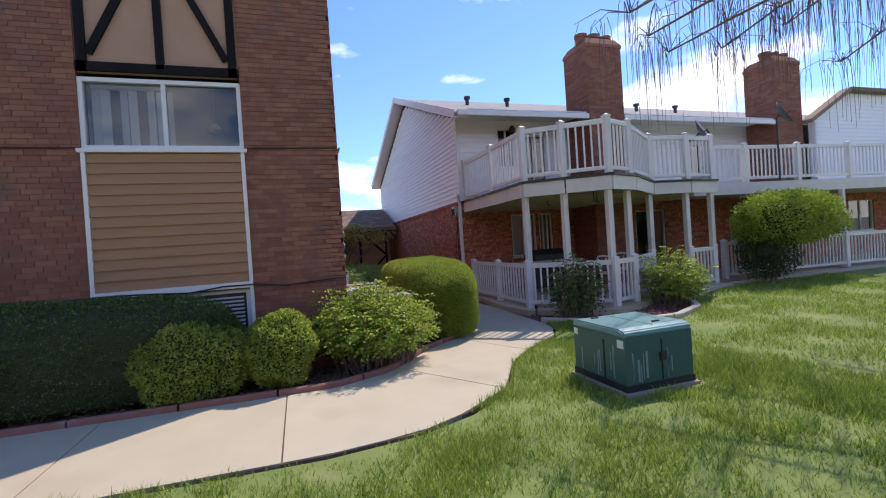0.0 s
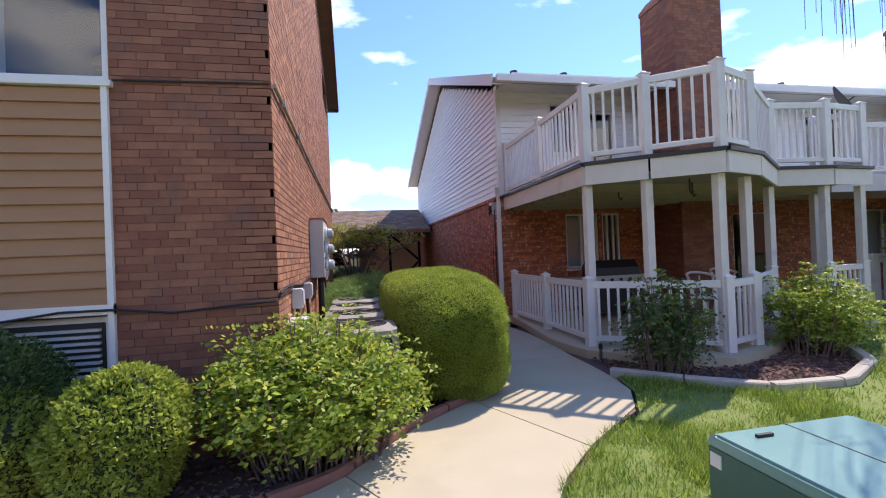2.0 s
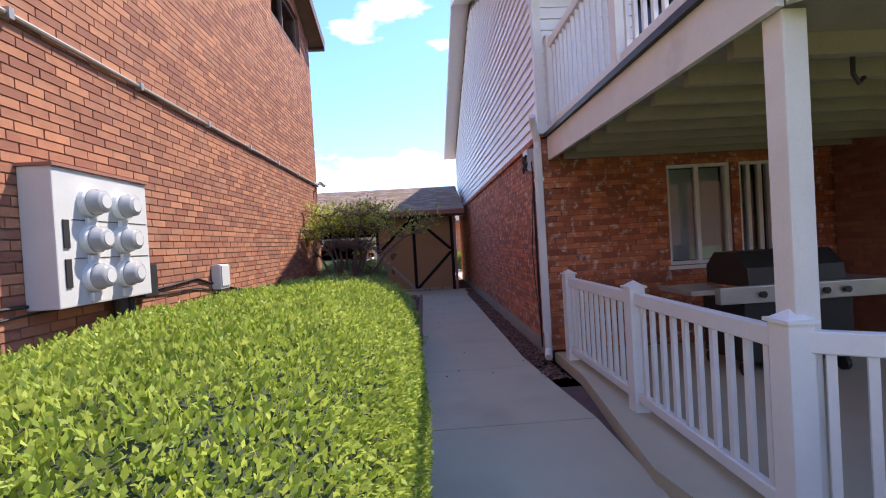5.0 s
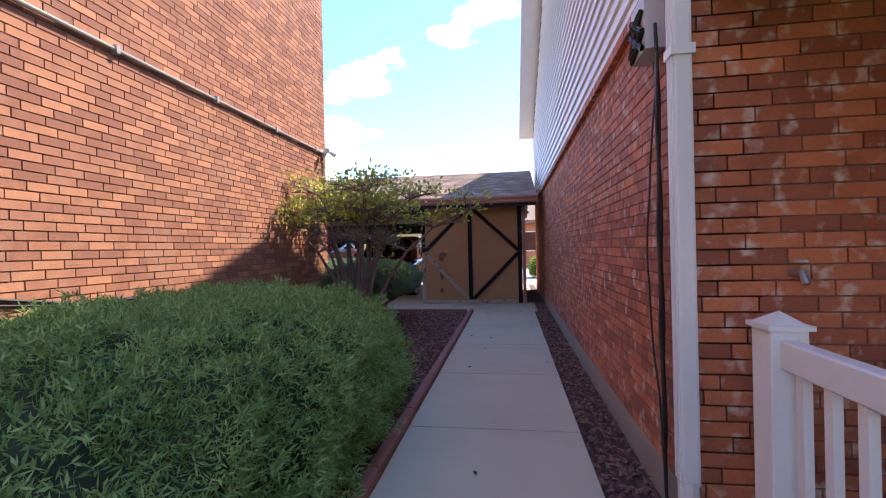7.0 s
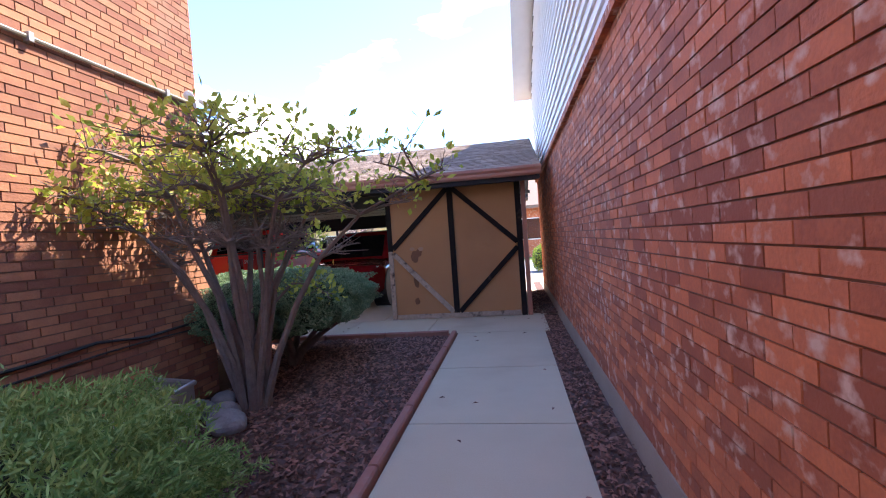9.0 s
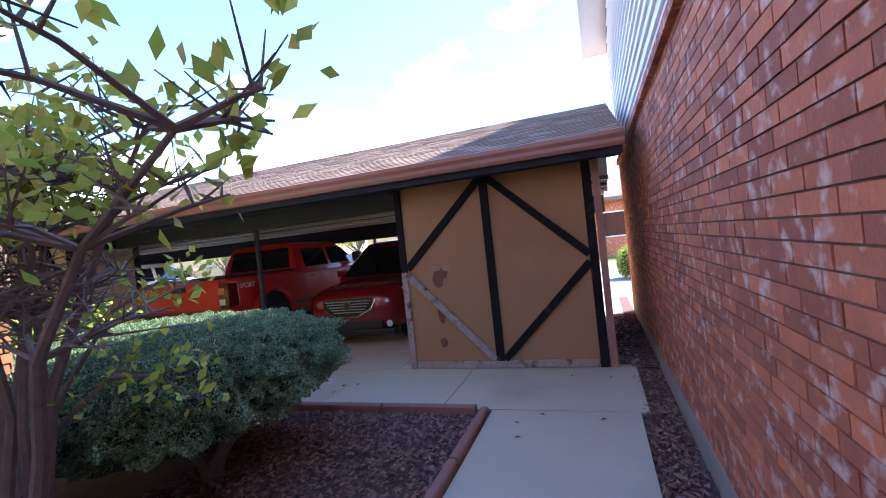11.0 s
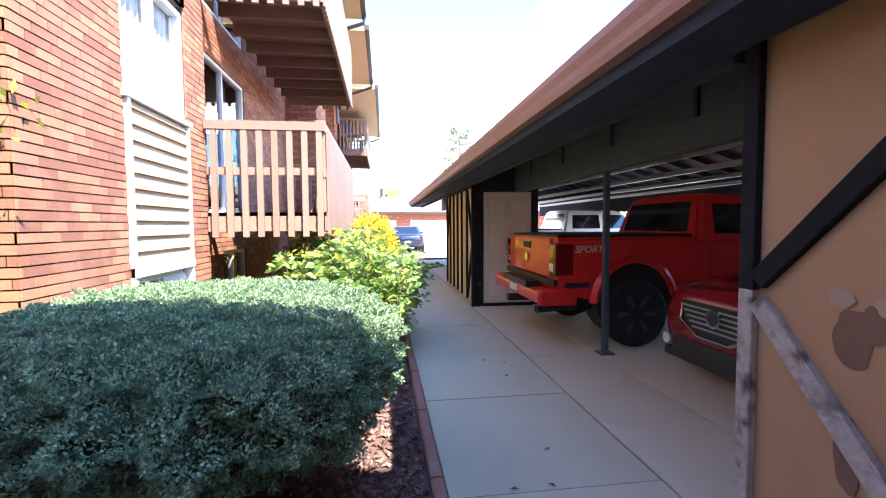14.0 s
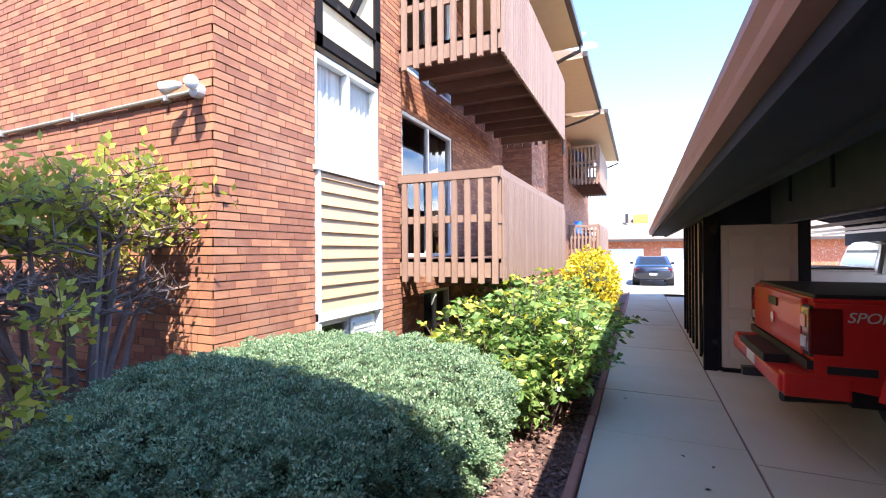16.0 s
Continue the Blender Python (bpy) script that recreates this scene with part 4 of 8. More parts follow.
# ---- fittings of the apartment block ----
def clapboards(owner, run, u0, u1, z0, z1, lap, material, proud=0.03):
    z = z0
    while z < z1 - 0.02:
        zt = min(z + lap, z1)
        bm = bmesh.new()
        vs = [bm.verts.new(run.at(u, d, zz)) for u, d, zz in ((u0, proud, z), (u1, proud, z), (u1, 0.008, zt), (u0, 0.008, zt), (u0, -0.01, z), (u1, -0.01, z))]
        bm.faces.new(vs[:4])
        bm.faces.new((vs[4], vs[5], vs[1], vs[0]))
        part("clapboard", bm, material, owner)
        z += lap
    part("backing", run.slab(bmesh.new(), u0, u1, z0, z1, -0.06, -0.012), material, owner)


def window_unit(name, run, u0, u1, z0, z1, label, split=(0.5,), depth=-0.05, frame_w=0.045, material=None, pane=None, sill=True):
    """A window with a frame, mullions and panes, set in an upright face."""
    fm, gm = material or M["white"], pane or M["glass"]
    c = run.at((u0 + u1) / 2, depth, z0)
    o = thing(name, c, label, "window", kind="structure")
    f = bmesh.new()
    for a, b, c0, c1 in ((u0, u0 + frame_w, z0, z1), (u1 - frame_w, u1, z0, z1), (u0 + frame_w, u1 - frame_w, z0, z0 + frame_w), (u0 + frame_w, u1 - frame_w, z1 - frame_w, z1)):
        run.slab(f, a, b, c0, c1, depth - 0.05, depth + 0.03)
    fr = part("window_frame", f, fm, o)
    cuts = [u0 + frame_w, *[u0 + (u1 - u0) * s for s in split], u1 - frame_w]
    for s in split:
        m = u0 + (u1 - u0) * s
        part("mullion", run.slab(bmesh.new(), m - 0.022, m + 0.022, z0 + frame_w, z1 - frame_w, depth - 0.04, depth + 0.02), fm, o)
    for a, b in zip(cuts, cuts[1:]):
        p = part("pane", run.quad(bmesh.new(), a, b, z0 + frame_w, z1 - frame_w, depth - 0.015), gm, o)
        p.visible_shadow = False
    if sill:
        part("window_sill", run.slab(bmesh.new(), u0 - 0.03, u1 + 0.03, z0 - 0.04, z0, depth - 0.02, depth + 0.09), fm, o)
    return o


def blinds(run, u0, u1, z0, z1, depth, label, gaps=(), width=0.09):
    o = thing("vertical_blinds", run.at((u0 + u1) / 2, depth, z0), label, "blinds")
    u, i = u0, 0
    while u < u1:
        if i not in gaps:
            bm = bmesh.new()
            tilt = 0.02 * math.sin(i * 1.7)
            vs = [bm.verts.new(run.at(uu, depth + dd, zz)) for uu, dd, zz in ((u, tilt, z0), (u + width * 0.9, -tilt, z0), (u + width * 0.9, -tilt, z1), (u, tilt, z1))]
            vs2 = [bm.verts.new(v.co + run.out * 0.002) for v in vs]
            bm.faces.new(vs2)
            bm.faces.new(vs[::-1])
            part("slat", bm, M["curtain"], o)
        u += width
        i += 1
    part("head_rail", run.slab(bmesh.new(), u0, u1, z1, z1 + 0.04, depth - 0.03, depth + 0.03), M["white"], o)


def facade_column(run, u0, u1, z_vent, z_sid, z_win, z_half, z_top, names, stucco, boards, braces, pane=None):
    """A strip of the facade: low window, clapboards, window, half-timbered panel."""
    low = window_unit("window_low", run, u0 + 0.05, u1 - 0.05, z_vent, z_sid - 0.09, names[0], (0.55,), -0.08)
    o = thing("siding_panel", run.at((u0 + u1) / 2, 0, z_sid), names[1], "siding", kind="structure")
    clapboards(o, run, u0 + 0.04, u1 - 0.04, z_sid, z_win - 0.05, 0.118, boards)
    for a, b in ((u0, u0 + 0.04), (u1 - 0.04, u1)):
        part("side_trim", run.slab(bmesh.new(), a, b, z_vent - 0.05, z_win, -0.05, 0.036), M["white"], o)
    part("drip_board", run.slab(bmesh.new(), u0, u1, z_sid - 0.07, z_sid, -0.05, 0.045), M["white"], o)
    window_unit("window_main", run, u0, u1, z_win, z_half - 0.06, names[2], (0.5,), -0.04, pane=pane)
    h = thing("half_timber_panel", run.at((u0 + u1) / 2, 0, z_half), names[3], "panel", kind="structure")
    part("stucco", run.slab(bmesh.new(), u0, u1, z_half, z_top, -0.08, -0.01), stucco, h)
    w = u1 - u0
    for (a, za), (b, zb), th in [((0, 0.05), (1, 0.05), 0.1), ((0.04, 0), (0.04, 1), 0.09), ((0.96, 0), (0.96, 1), 0.09), *braces]:
        p, q = run.at(u0 + a * w, 0.005, z_half + za * (1 if za == 0.05 else z_top - z_half)), run.at(u0 + b * w, 0.005, z_half + zb * (1 if zb == 0.05 else z_top - z_half))
        part("timber", beam(bmesh.new(), p, q, th, 0.04, up=tuple(run.out)), M["timber"], h)
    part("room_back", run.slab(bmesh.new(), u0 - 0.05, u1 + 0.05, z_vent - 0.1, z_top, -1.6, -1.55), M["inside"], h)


F0, F1 = COL_F[0] + 10.5, COL_F[1] + 10.5
facade_column(run_as, F0, F1, 0.4, 1.13, 2.70, 3.55, 5.9, ("white-framed basement window behind the hedge", "tan clapboard panel with white edge trim, coloured darker for shade", "white aluminium sliding window with vertical blinds", "tan stucco panel crossed by dark timbers"),
              M["stucco"], M["siding_shade"], [((0.5, 0.05), (0.5, 1), 0.08), ((0.08, 0.08), (0.46, 0.62), 0.08), ((0.92, 0.08), (0.54, 0.62), 0.08)])
blinds(run_as, F0 + 0.06, F0 + 0.8, 2.75, 3.42, -0.2, "closed pale vertical blinds in the sliding window", gaps=(2, 5))
lamp = thing("pendant_lamp", (-0.75, AY0 + 0.8, 3.15), "small amber glass pendant lamp seen through the window", "lamp")
part("shade", lathe(bmesh.new(), [(0.02, 3.22), (0.06, 3.19), (0.085, 3.14), (0.07, 3.11)], (-0.75, AY0 + 0.8, 0), n=16), M["orange"], lamp)
part("cord", tube(bmesh.new(), [(-0.75, AY0 + 0.8, 3.22), (-0.75, AY0 + 0.8, 3.6)], 0.006, 6), M["black"], lamp)
N0, N1 = AX - COL_N[1], AX - COL_N[0]
facade_column(run_an, N0, N1, 0.42, 1.12, 2.4, 3.46, 5.8, ("white basement window with a louvred vent", "tan clapboard panel with white trim, coloured lighter for full sun", "white sliding window with pale curtains", "cream stucco panel with dark timbers in full sun"),
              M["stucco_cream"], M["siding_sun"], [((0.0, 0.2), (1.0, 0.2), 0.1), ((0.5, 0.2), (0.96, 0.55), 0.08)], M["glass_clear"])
curtain = thing("curtain", run_an.at((N0 + N1) / 2, -0.16, 2.42), "white pleated curtains drawn across the window", "curtain")
bm = bmesh.new()
rows = []
for i in range(81):
    u = N0 + 0.01 + (N1 - N0 - 0.02) * i / 80
    d = -0.118 + 0.014 * math.sin(i * 0.9) + 0.005 * math.sin(i * 2.3)
    rows.append([bm.verts.new(run_an.at(u, d, z)) for z in (2.42, 3.40)])
for p, q in zip(rows, rows[1:]):
    bm.faces.new((p[0], q[0], q[1], p[1]))
part("cloth", bm, M["curtain"], curtain)
part("curtain_rod", run_an.slab(bmesh.new(), N0 + 0.03, N1 - 0.03, 3.40, 3.42, -0.14, -0.11), M["white"], curtain)
vent = thing("louvre_vent", (-0.95, AY1, 0.5), "white louvred vent in the basement window", "vent")
part("frame", run_an.slab(bmesh.new(), N0 + 0.56, N1 - 0.06, 0.45, 1.0, -0.045, -0.03), M["white"], vent)
for i in range(11):
    z = 0.48 + i * 0.046
    part("slat", run_an.slab(bmesh.new(), N0 + 0.59, N1 - 0.09, z, z + 0.018, -0.03, -0.005), M["white"], vent)
lv = thing("louvre_vent", (-1.1, AY0, 0.5), "dark louvred vent over the front basement window", "vent")
part("frame", run_as.slab(bmesh.new(), F0 + 0.1, F1 - 0.1, 0.45, 1.0, -0.06, -0.045), M["metal_dark"], lv)
for i in range(11):
    z = 0.48 + i * 0.046
    part("slat", run_as.slab(bmesh.new(), F0 + 0.12, F1 - 0.12, z, z + 0.02, -0.045, -0.015), M["metal_grey"], lv)
# windows high on the side wall
window_unit("window_high", run_ae, 7.25, 8.9, 5.15, 5.85, "brown-framed clerestory window under the gable", (0.5,), -0.08, material=M["trim_brown"])

# conduits and cables on the brick
cond = thing("conduit", (AX, 10, 2.72), "long grey metal conduit clipped along the brick wall", "conduit")
part("pipe", tube(bmesh.new(), [(AX + 0.03, AY0 + 0.02, 2.72), (AX + 0.03, AY1 - 0.12, 2.72)], 0.016, 8), M["ac_tan"], cond)
for i in range(9):
    part("clip", boxes((AX + 0.003, AX + 0.055, AY0 + 0.4 + i * 1.1, AY0 + 0.43 + i * 1.1, 2.69, 2.75)), M["steel"], cond)
cond2 = thing("conduit", (-2, AY0, 2.72), "thin dark cable clipped along the front brick wall", "conduit")
part("pipe", tube(bmesh.new(), [(-9, AY0 - 0.02, 2.70), (-2.0, AY0 - 0.02, 2.71)], 0.008, 6), M["cable"], cond2)
part("pipe", tube(bmesh.new(), [(-0.3, AY0 - 0.02, 2.71), (AX, AY0 - 0.02, 2.72)], 0.008, 6), M["cable"], cond2)
cab = thing("wall_cable", (AX, 9, 1.16), "sagging black cable fixed along the brick wall", "cable")
part("cable", tube(bmesh.new(), [(AX + 0.02, AY0 + i * 0.4, 1.14 - 0.42 * min(1, max(0, (i - 11) / 7)) + 0.025 * math.sin(i * 1.3) + 0.015 * math.sin(i * 3.1)) for i in range(25)], 0.011, 6), M["cable"], cab)
part("cable", tube(bmesh.new(), [(AX + 0.02, AY0 + i * 0.4, 1.1 - 0.45 * min(1, max(0, (i - 11) / 7)) + 0.02 * math.sin(i * 0.9 + 1)) for i in range(25)], 0.007, 6), M["cable"], cab)
cab2 = thing("wall_cable", (-1, AY0, 1.1), "loose black cable drooping along the front brick wall", "cable")
part("cable", tube(bmesh.new(), [(-8 + i * 0.35, AY0 - 0.055, 1.06 + 0.03 * math.sin(i * 0.8) + (0.06 if -1.0 < -8 + i * 0.35 < 0 else 0)) for i in range(26)], 0.009, 6), M["cable"], cab2)

# flood lamp at the corner
fl = thing("flood_lamp", (AX + 0.02, 14.72, 2.72), "white twin-head security flood lamp on the wall corner", "lamp")
part("junction_box", lathe(bmesh.new(), [(0.05, 0.0), (0.05, 0.05), (0.04, 0.055)], (AX + 0.008, 14.74, 2.72), "x", 14), M["metal_grey"], fl)
for dy in (-0.11, 0.06):
    bm = lathe(bmesh.new(), [(0.016, -0.05), (0.026, -0.025), (0.038, 0.035), (0.043, 0.075), (0.038, 0.08)], (0, 0, 0), "z", 14)
    bmesh.ops.rotate(bm, verts=bm.verts, cent=(0, 0, 0), matrix=Euler((radians(60 if dy < 0 else -50), radians(120), 0)).to_matrix())
    bmesh.ops.translate(bm, verts=bm.verts, vec=(AX + 0.12, 14.74 + dy, 2.74))
    part("lamp_head", bm, M["white"], fl, smooth=True)
part("arm", tube(bmesh.new(), [(AX + 0.05, 14.74, 2.72), (AX + 0.1, 14.72, 2.75)], 0.015, 8), M["white"], fl)

# meters and disconnect boxes
mb = thing("meter_cabinet", (AX, 8.2, 1.12), "grey steel cabinet with six round electric meters", "electric meter")
bm = bmesh.new()
box(bm, AX + 0.01, AX + 0.19, 7.85, 8.66, 1.13, 1.91, bevel=0.008)
part("cabinet", bm, M["metal_grey"], mb)
part("top_flange", boxes((AX + 0.008, AX + 0.205, 7.84, 8.67, 1.91, 1.928)), M["edging"], mb)
for col in range(2):
    for row in range(3):
        y, z = 8.1 + col * 0.28, 1.73 - row * 0.22
        m_ = part("meter_socket", lathe(bmesh.new(), [(0.088, 0), (0.088, 0.03), (0.08, 0.04)], (AX + 0.19, y, z), "x", 20), M["meter_white"], mb)
        part("glass_dome", lathe(bmesh.new(), [(0.079, 0), (0.079, 0.015), (0.07, 0.022), (0.066, 0.058), (0.05, 0.068)], (AX + 0.23, y, z), "x", 20), M["meter_glass"], m_, smooth=True)
        part("dial", lathe(bmesh.new(), [(0.04, 0), (0.04, 0.004)], (AX + 0.298, y, z), "x", 16), M["metal_grey"], m_)
        part("seal_tab", boxes((AX + 0.19, AX + 0.215, y - 0.035, y + 0.035, z - 0.145, z - 0.09), bevel=0.004), M["meter_white"], mb)
    part("breaker_cover", boxes((AX + 0.19, AX + 0.198, 7.9, 7.94, 1.24 + 0.22 * col, 1.4 + 0.22 * col)), M["metal_dark"], mb)
for z in (1.35, 1.57):
    part("panel_seam", boxes((AX + 0.189, AX + 0.193, 7.97, 8.64, z + 0.05, z + 0.055)), M["metal_dark"], mb)
part("side_can", boxes((AX + 0.01, AX + 0.12, 8.7, 8.86, 1.1, 1.34), bevel=0.006), M["metal_dark"], mb)
part("conduit_down", tube(bmesh.new(), [(AX + 0.09, 8.47, 1.13), (AX + 0.09, 8.47, 0.0)], 0.045, 10), M["metal_dark"], mb)
part("conduit_down", tube(bmesh.new(), [(AX + 0.09, 8.57, 1.13), (AX + 0.07, 8.62, 0.6), (AX + 0.05, 8.75, 0.0)], 0.03, 10), M["metal_dark"], mb)


def disconnect(y, z, w, h, label, whips=1, d=0.1):
    o = thing("disconnect_box", (AX, y, z), label, "electric box", "disconnect boxes")
    bm = bmesh.new()
    box(bm, AX + 0.01, AX + d, y - w / 2, y + w / 2, z, z + h, bevel=0.006)
    part("case", bm, M["metal_grey"], o)
    part("cover", boxes((AX + d, AX + d + 0.012, y - w / 2 + 0.012, y + w / 2 - 0.012, z + 0.03, z + h - 0.012), bevel=0.003), M["metal_grey"], o)
    for i in range(whips):
        part("whip", tube(bmesh.new(), [(AX + 0.05, y - 0.02 + i * 0.03, z), (AX + 0.06, y + 0.02 + i * 0.03, z - 0.25), (AX + 0.12, y + 0.12 + i * 0.05, 0.3), (AX + 0.25, y + 0.2, 0.15)], 0.017, 8), M["metal_dark"], o)


disconnect(5.98, 0.94, 0.12, 0.18, "small grey metal disconnect box on the brick", 2)
disconnect(6.86, 0.95, 0.12, 0.17, "small grey metal disconnect box above a condenser", 2)
disconnect(10.05, 1.03, 0.2, 0.25, "grey metal disconnect box with a hooked cable", 2)
disconnect(5.66, 0.5, 0.34, 0.38, "white telephone box low on the brick corner", 1, 0.16)


def condenser(cx, cy, w, h, label, base=0.0):
    o = thing("air_conditioner", (cx, cy, base), label, "air conditioner", "condensers along the wall")
    part("pad", boxes((cx - w / 2 - 0.06, cx + w / 2 + 0.06, cy - w / 2 - 0.06, cy + w / 2 + 0.06, -0.05, 0.05)), M["concrete_old"], o)
    c = bmesh.new()
    box(c, cx - w / 2 + 0.015, cx + w / 2 - 0.015, cy - w / 2 + 0.015, cy + w / 2 - 0.015, 0.05, h - 0.06)
    part("coil", c, M["metal_dark"], o)
    for sx in (-1, 1):
        for sy in (-1, 1):
            bm = bmesh.new()
            x, y = cx + sx * (w / 2 - 0.03), cy + sy * (w / 2 - 0.03)
            box(bm, x - 0.03, x + 0.03, y - 0.03, y + 0.03, 0.05, h - 0.05, bevel=0.012)
            part("corner_post", bm, M["ac_tan"], o)
    g = bmesh.new()
    n = int((h - 0.2) / 0.035)
    for i in range(n):
        z = 0.1 + i * 0.035
        box(g, cx - w / 2 + 0.06, cx + w / 2 - 0.06, cy - w / 2 - 0.002, cy - w / 2 + 0.012, z, z + 0.014)
        box(g, cx + w / 2 - 0.012, cx + w / 2 + 0.002, cy - w / 2 + 0.06, cy + w / 2 - 0.06, z, z + 0.014)
    part("louvres", g, M["ac_tan"], o)
    # lid: a square rim round the fan opening
    lid, R, k = bmesh.new(), w * 0.39, 32
    outer, inner, low, lowo = [], [], [], []
    for j in range(k):
        a = 2 * math.pi * j / k + math.pi / k
        c_, s_ = math.cos(a), math.sin(a)
        f = min(w / 2 / max(abs(c_), 1e-6), w / 2 / max(abs(s_), 1e-6))
        f = min(f, w * 0.63)
        outer.append(lid.verts.new((cx + f * c_, cy + f * s_, h - 0.012)))
        inner.append(lid.verts.new((cx + R * c_, cy + R * s_, h + 0.012)))
        low.append(lid.verts.new((cx + R * c_, cy + R * s_, h - 0.05)))
        lowo.append(lid.verts.new((cx + f * c_, cy + f * s_, h - 0.075)))
    for j in range(k):
        j2 = (j + 1) % k
        lid.faces.new((outer[j], outer[j2], inner[j2], inner[j]))
        lid.faces.new((inner[j], inner[j2], low[j2], low[j]))
        lid.faces.new((lowo[j], lowo[j2], outer[j2], outer[j]))
    part("lid", lid, M["ac_tan"], o)
    part("fan_well", lathe(bmesh.new(), [(R, h - 0.2), (R, h - 0.19), (0.01, h - 0.185)], (cx, cy, 0), n=24), M["black"], o)
    fan = part("fan_motor", lathe(bmesh.new(), [(0.075, h - 0.15), (0.08, h - 0.05), (0.05, h - 0.02)], (cx, cy, 0), n=16), M["metal_dark"], o)
    for j in range(3):
        a = j * 2.094 + 0.4
        bm = bmesh.new()
        pts = [(0.07, -0.05, 0), (R * 0.92, -0.13, 0.02), (R * 0.95, 0.1, -0.04), (0.07, 0.06, -0.03)]
        vs = [bm.verts.new((cx + math.cos(a) * r - math.sin(a) * s, cy + math.sin(a) * r + math.cos(a) * s, h - 0.09 + z)) for r, s, z in pts]
        vs2 = [bm.verts.new(v.co + Vector((0, 0, 0.006))) for v in vs]
        bm.faces.new(vs2)
        bm.faces.new(vs[::-1])
        part("fan_blade", bm, M["steel"], o)
    gr = bmesh.new()
    for q in range(7):
        rr = R * (0.3 + 0.115 * q)
        tube(gr, [(cx + rr * math.cos(a), cy + rr * math.sin(a), h + 0.012) for a in (2 * math.pi * j / 28 for j in range(29))], 0.003, 4, caps=False)
    for j in range(8):
        a = j * math.pi / 4
        tube(gr, [(cx + 0.05 * math.cos(a), cy + 0.05 * math.sin(a), h + 0.02), (cx + R * math.cos(a), cy + R * math.sin(a), h + 0.012)], 0.004, 4)
    part("fan_guard", gr, M["metal_dark"], o)


for y, w, h, lb in ((5.85, 0.62, 0.76, "tan-grey air conditioner condenser with a louvred case"), (6.8, 0.64, 0.76, "dusty dark-cased air conditioner condenser with a wire fan guard"), (7.66, 0.62, 0.75, "old air conditioner condenser with a rusty lid"), (8.46, 0.62, 0.75, "old air conditioner condenser in a row by the brick"), (9.9, 0.66, 0.8, "grey air conditioner condenser at the end of the row")):
    condenser(1.34, y, w + 0.06, h, lb)


# ---- railings ----
def picket_mesh(w, d, h, material, name="baluster"):
    bm = boxes((-w / 2, w / 2, -d / 2, d / 2, 0, h))
    me = bpy.data.meshes.new(name)
    bm.to_mesh(me)
    bm.free()
    me.materials.append(material)
    return me


def railing(pts, z0, z1, label, post_h=0.0, posts=None, gap=0.112, group="", post_w=0.11, rail_h=0.09, foot=0.09):
    """Posts at the points, rails and balusters between; z0 floor, z1 top of the top rail."""
    o = thing("railing", (*pts[0], z0), label, "railing", group)
    pm = picket_mesh(0.032, 0.026, z1 - z0 - rail_h - foot - 0.04, M["white"])
    for i, p in enumerate(pts):
        if posts is None or i in posts:
            bm = bmesh.new()
            w = post_w / 2
            box(bm, p[0] - w, p[0] + w, p[1] - w, p[1] + w, z0 - post_h, z1 + 0.03, bevel=0.006)
            po = part("post", bm, M["white"], o)
            cp = bmesh.new()
            box(cp, p[0] - w - 0.012, p[0] + w + 0.012, p[1] - w - 0.012, p[1] + w + 0.012, z1 + 0.03, z1 + 0.045)
            a = cp.verts.new((p[0], p[1], z1 + 0.085))
            q = [cp.verts.new((p[0] + sx * w, p[1] + sy * w, z1 + 0.045)) for sx, sy in ((-1, -1), (1, -1), (1, 1), (-1, 1))]
            for j in range(4):
                cp.faces.new((q[j], q[(j + 1) % 4], a))
            part("cap", cp, M["white"], po)
    for p, q in zip(pts, pts[1:]):
        if p is None or q is None:
            continue
        L = math.dist(p, q)
        part("top_rail", beam(bmesh.new(), (*p, z1 - rail_h / 2), (*q, z1 - rail_h / 2), 0.055, rail_h, bevel=0.006), M["white"], o)
        part("bottom_rail", beam(bmesh.new(), (*p, z0 + foot + 0.02), (*q, z0 + foot + 0.02), 0.05, 0.07, bevel=0.006), M["white"], o)
        n = max(1, int(L / gap))
        ang = math.atan2(q[1] - p[1], q[0] - p[0])
        for k in range(1, n):
            ob = new("baluster", pm)
            ob.parent = o
            ob.location = Vector((p[0] + (q[0] - p[0]) * k / n, p[1] + (q[1] - p[1]) * k / n, z0 + foot + 0.04)) - o.location
            ob.rotation_euler = (0, 0, ang)
    return o


P = [(4.39, 9.9), (4.39, 8.48), (4.37, 7.1), (5.66, 6.2), (6.28, 6.42), (7.64, 7.4)]
railing(P, 0.08, 0.935, "white painted wooden patio fence with square balusters", group="patio fences", gap=0.118)
railing([(8.64, 7.32), (9.46, 7.42)], 0.08, 0.95, "short white painted patio fence by the bushes", group="patio fences")
railing([(10.35, 7.9), (12.4, 7.75), (14.4, 7.6), (16.5, 7.45)], 0.08, 1.0, "white painted patio fence of the farther home", group="patio fences")
DK = 2.5
railing([(4.42, 10.2), (4.42, 8.55), (4.40, 7.08), (4.98, 6.64), (5.62, 6.16), (6.30, 6.42), (7.70, 7.40), (8.62, 7.28), (9.46, 7.38), (9.5, 8.15)], DK, 3.5, "white balcony railing round the angled upper deck", group="balcony railings", gap=0.115)
railing([(9.6, 8.2), (11.3, 7.95), (13.0, 7.8), (14.8, 7.65), (16.5, 7.5)], DK, 3.45, "white balcony railing of the farther home", group="balcony railings", gap=0.125)

deck = thing("balcony_deck", (6, 8.5, 2.2), "weathered white balcony deck with boxed fascia boards", "balcony", kind="structure")
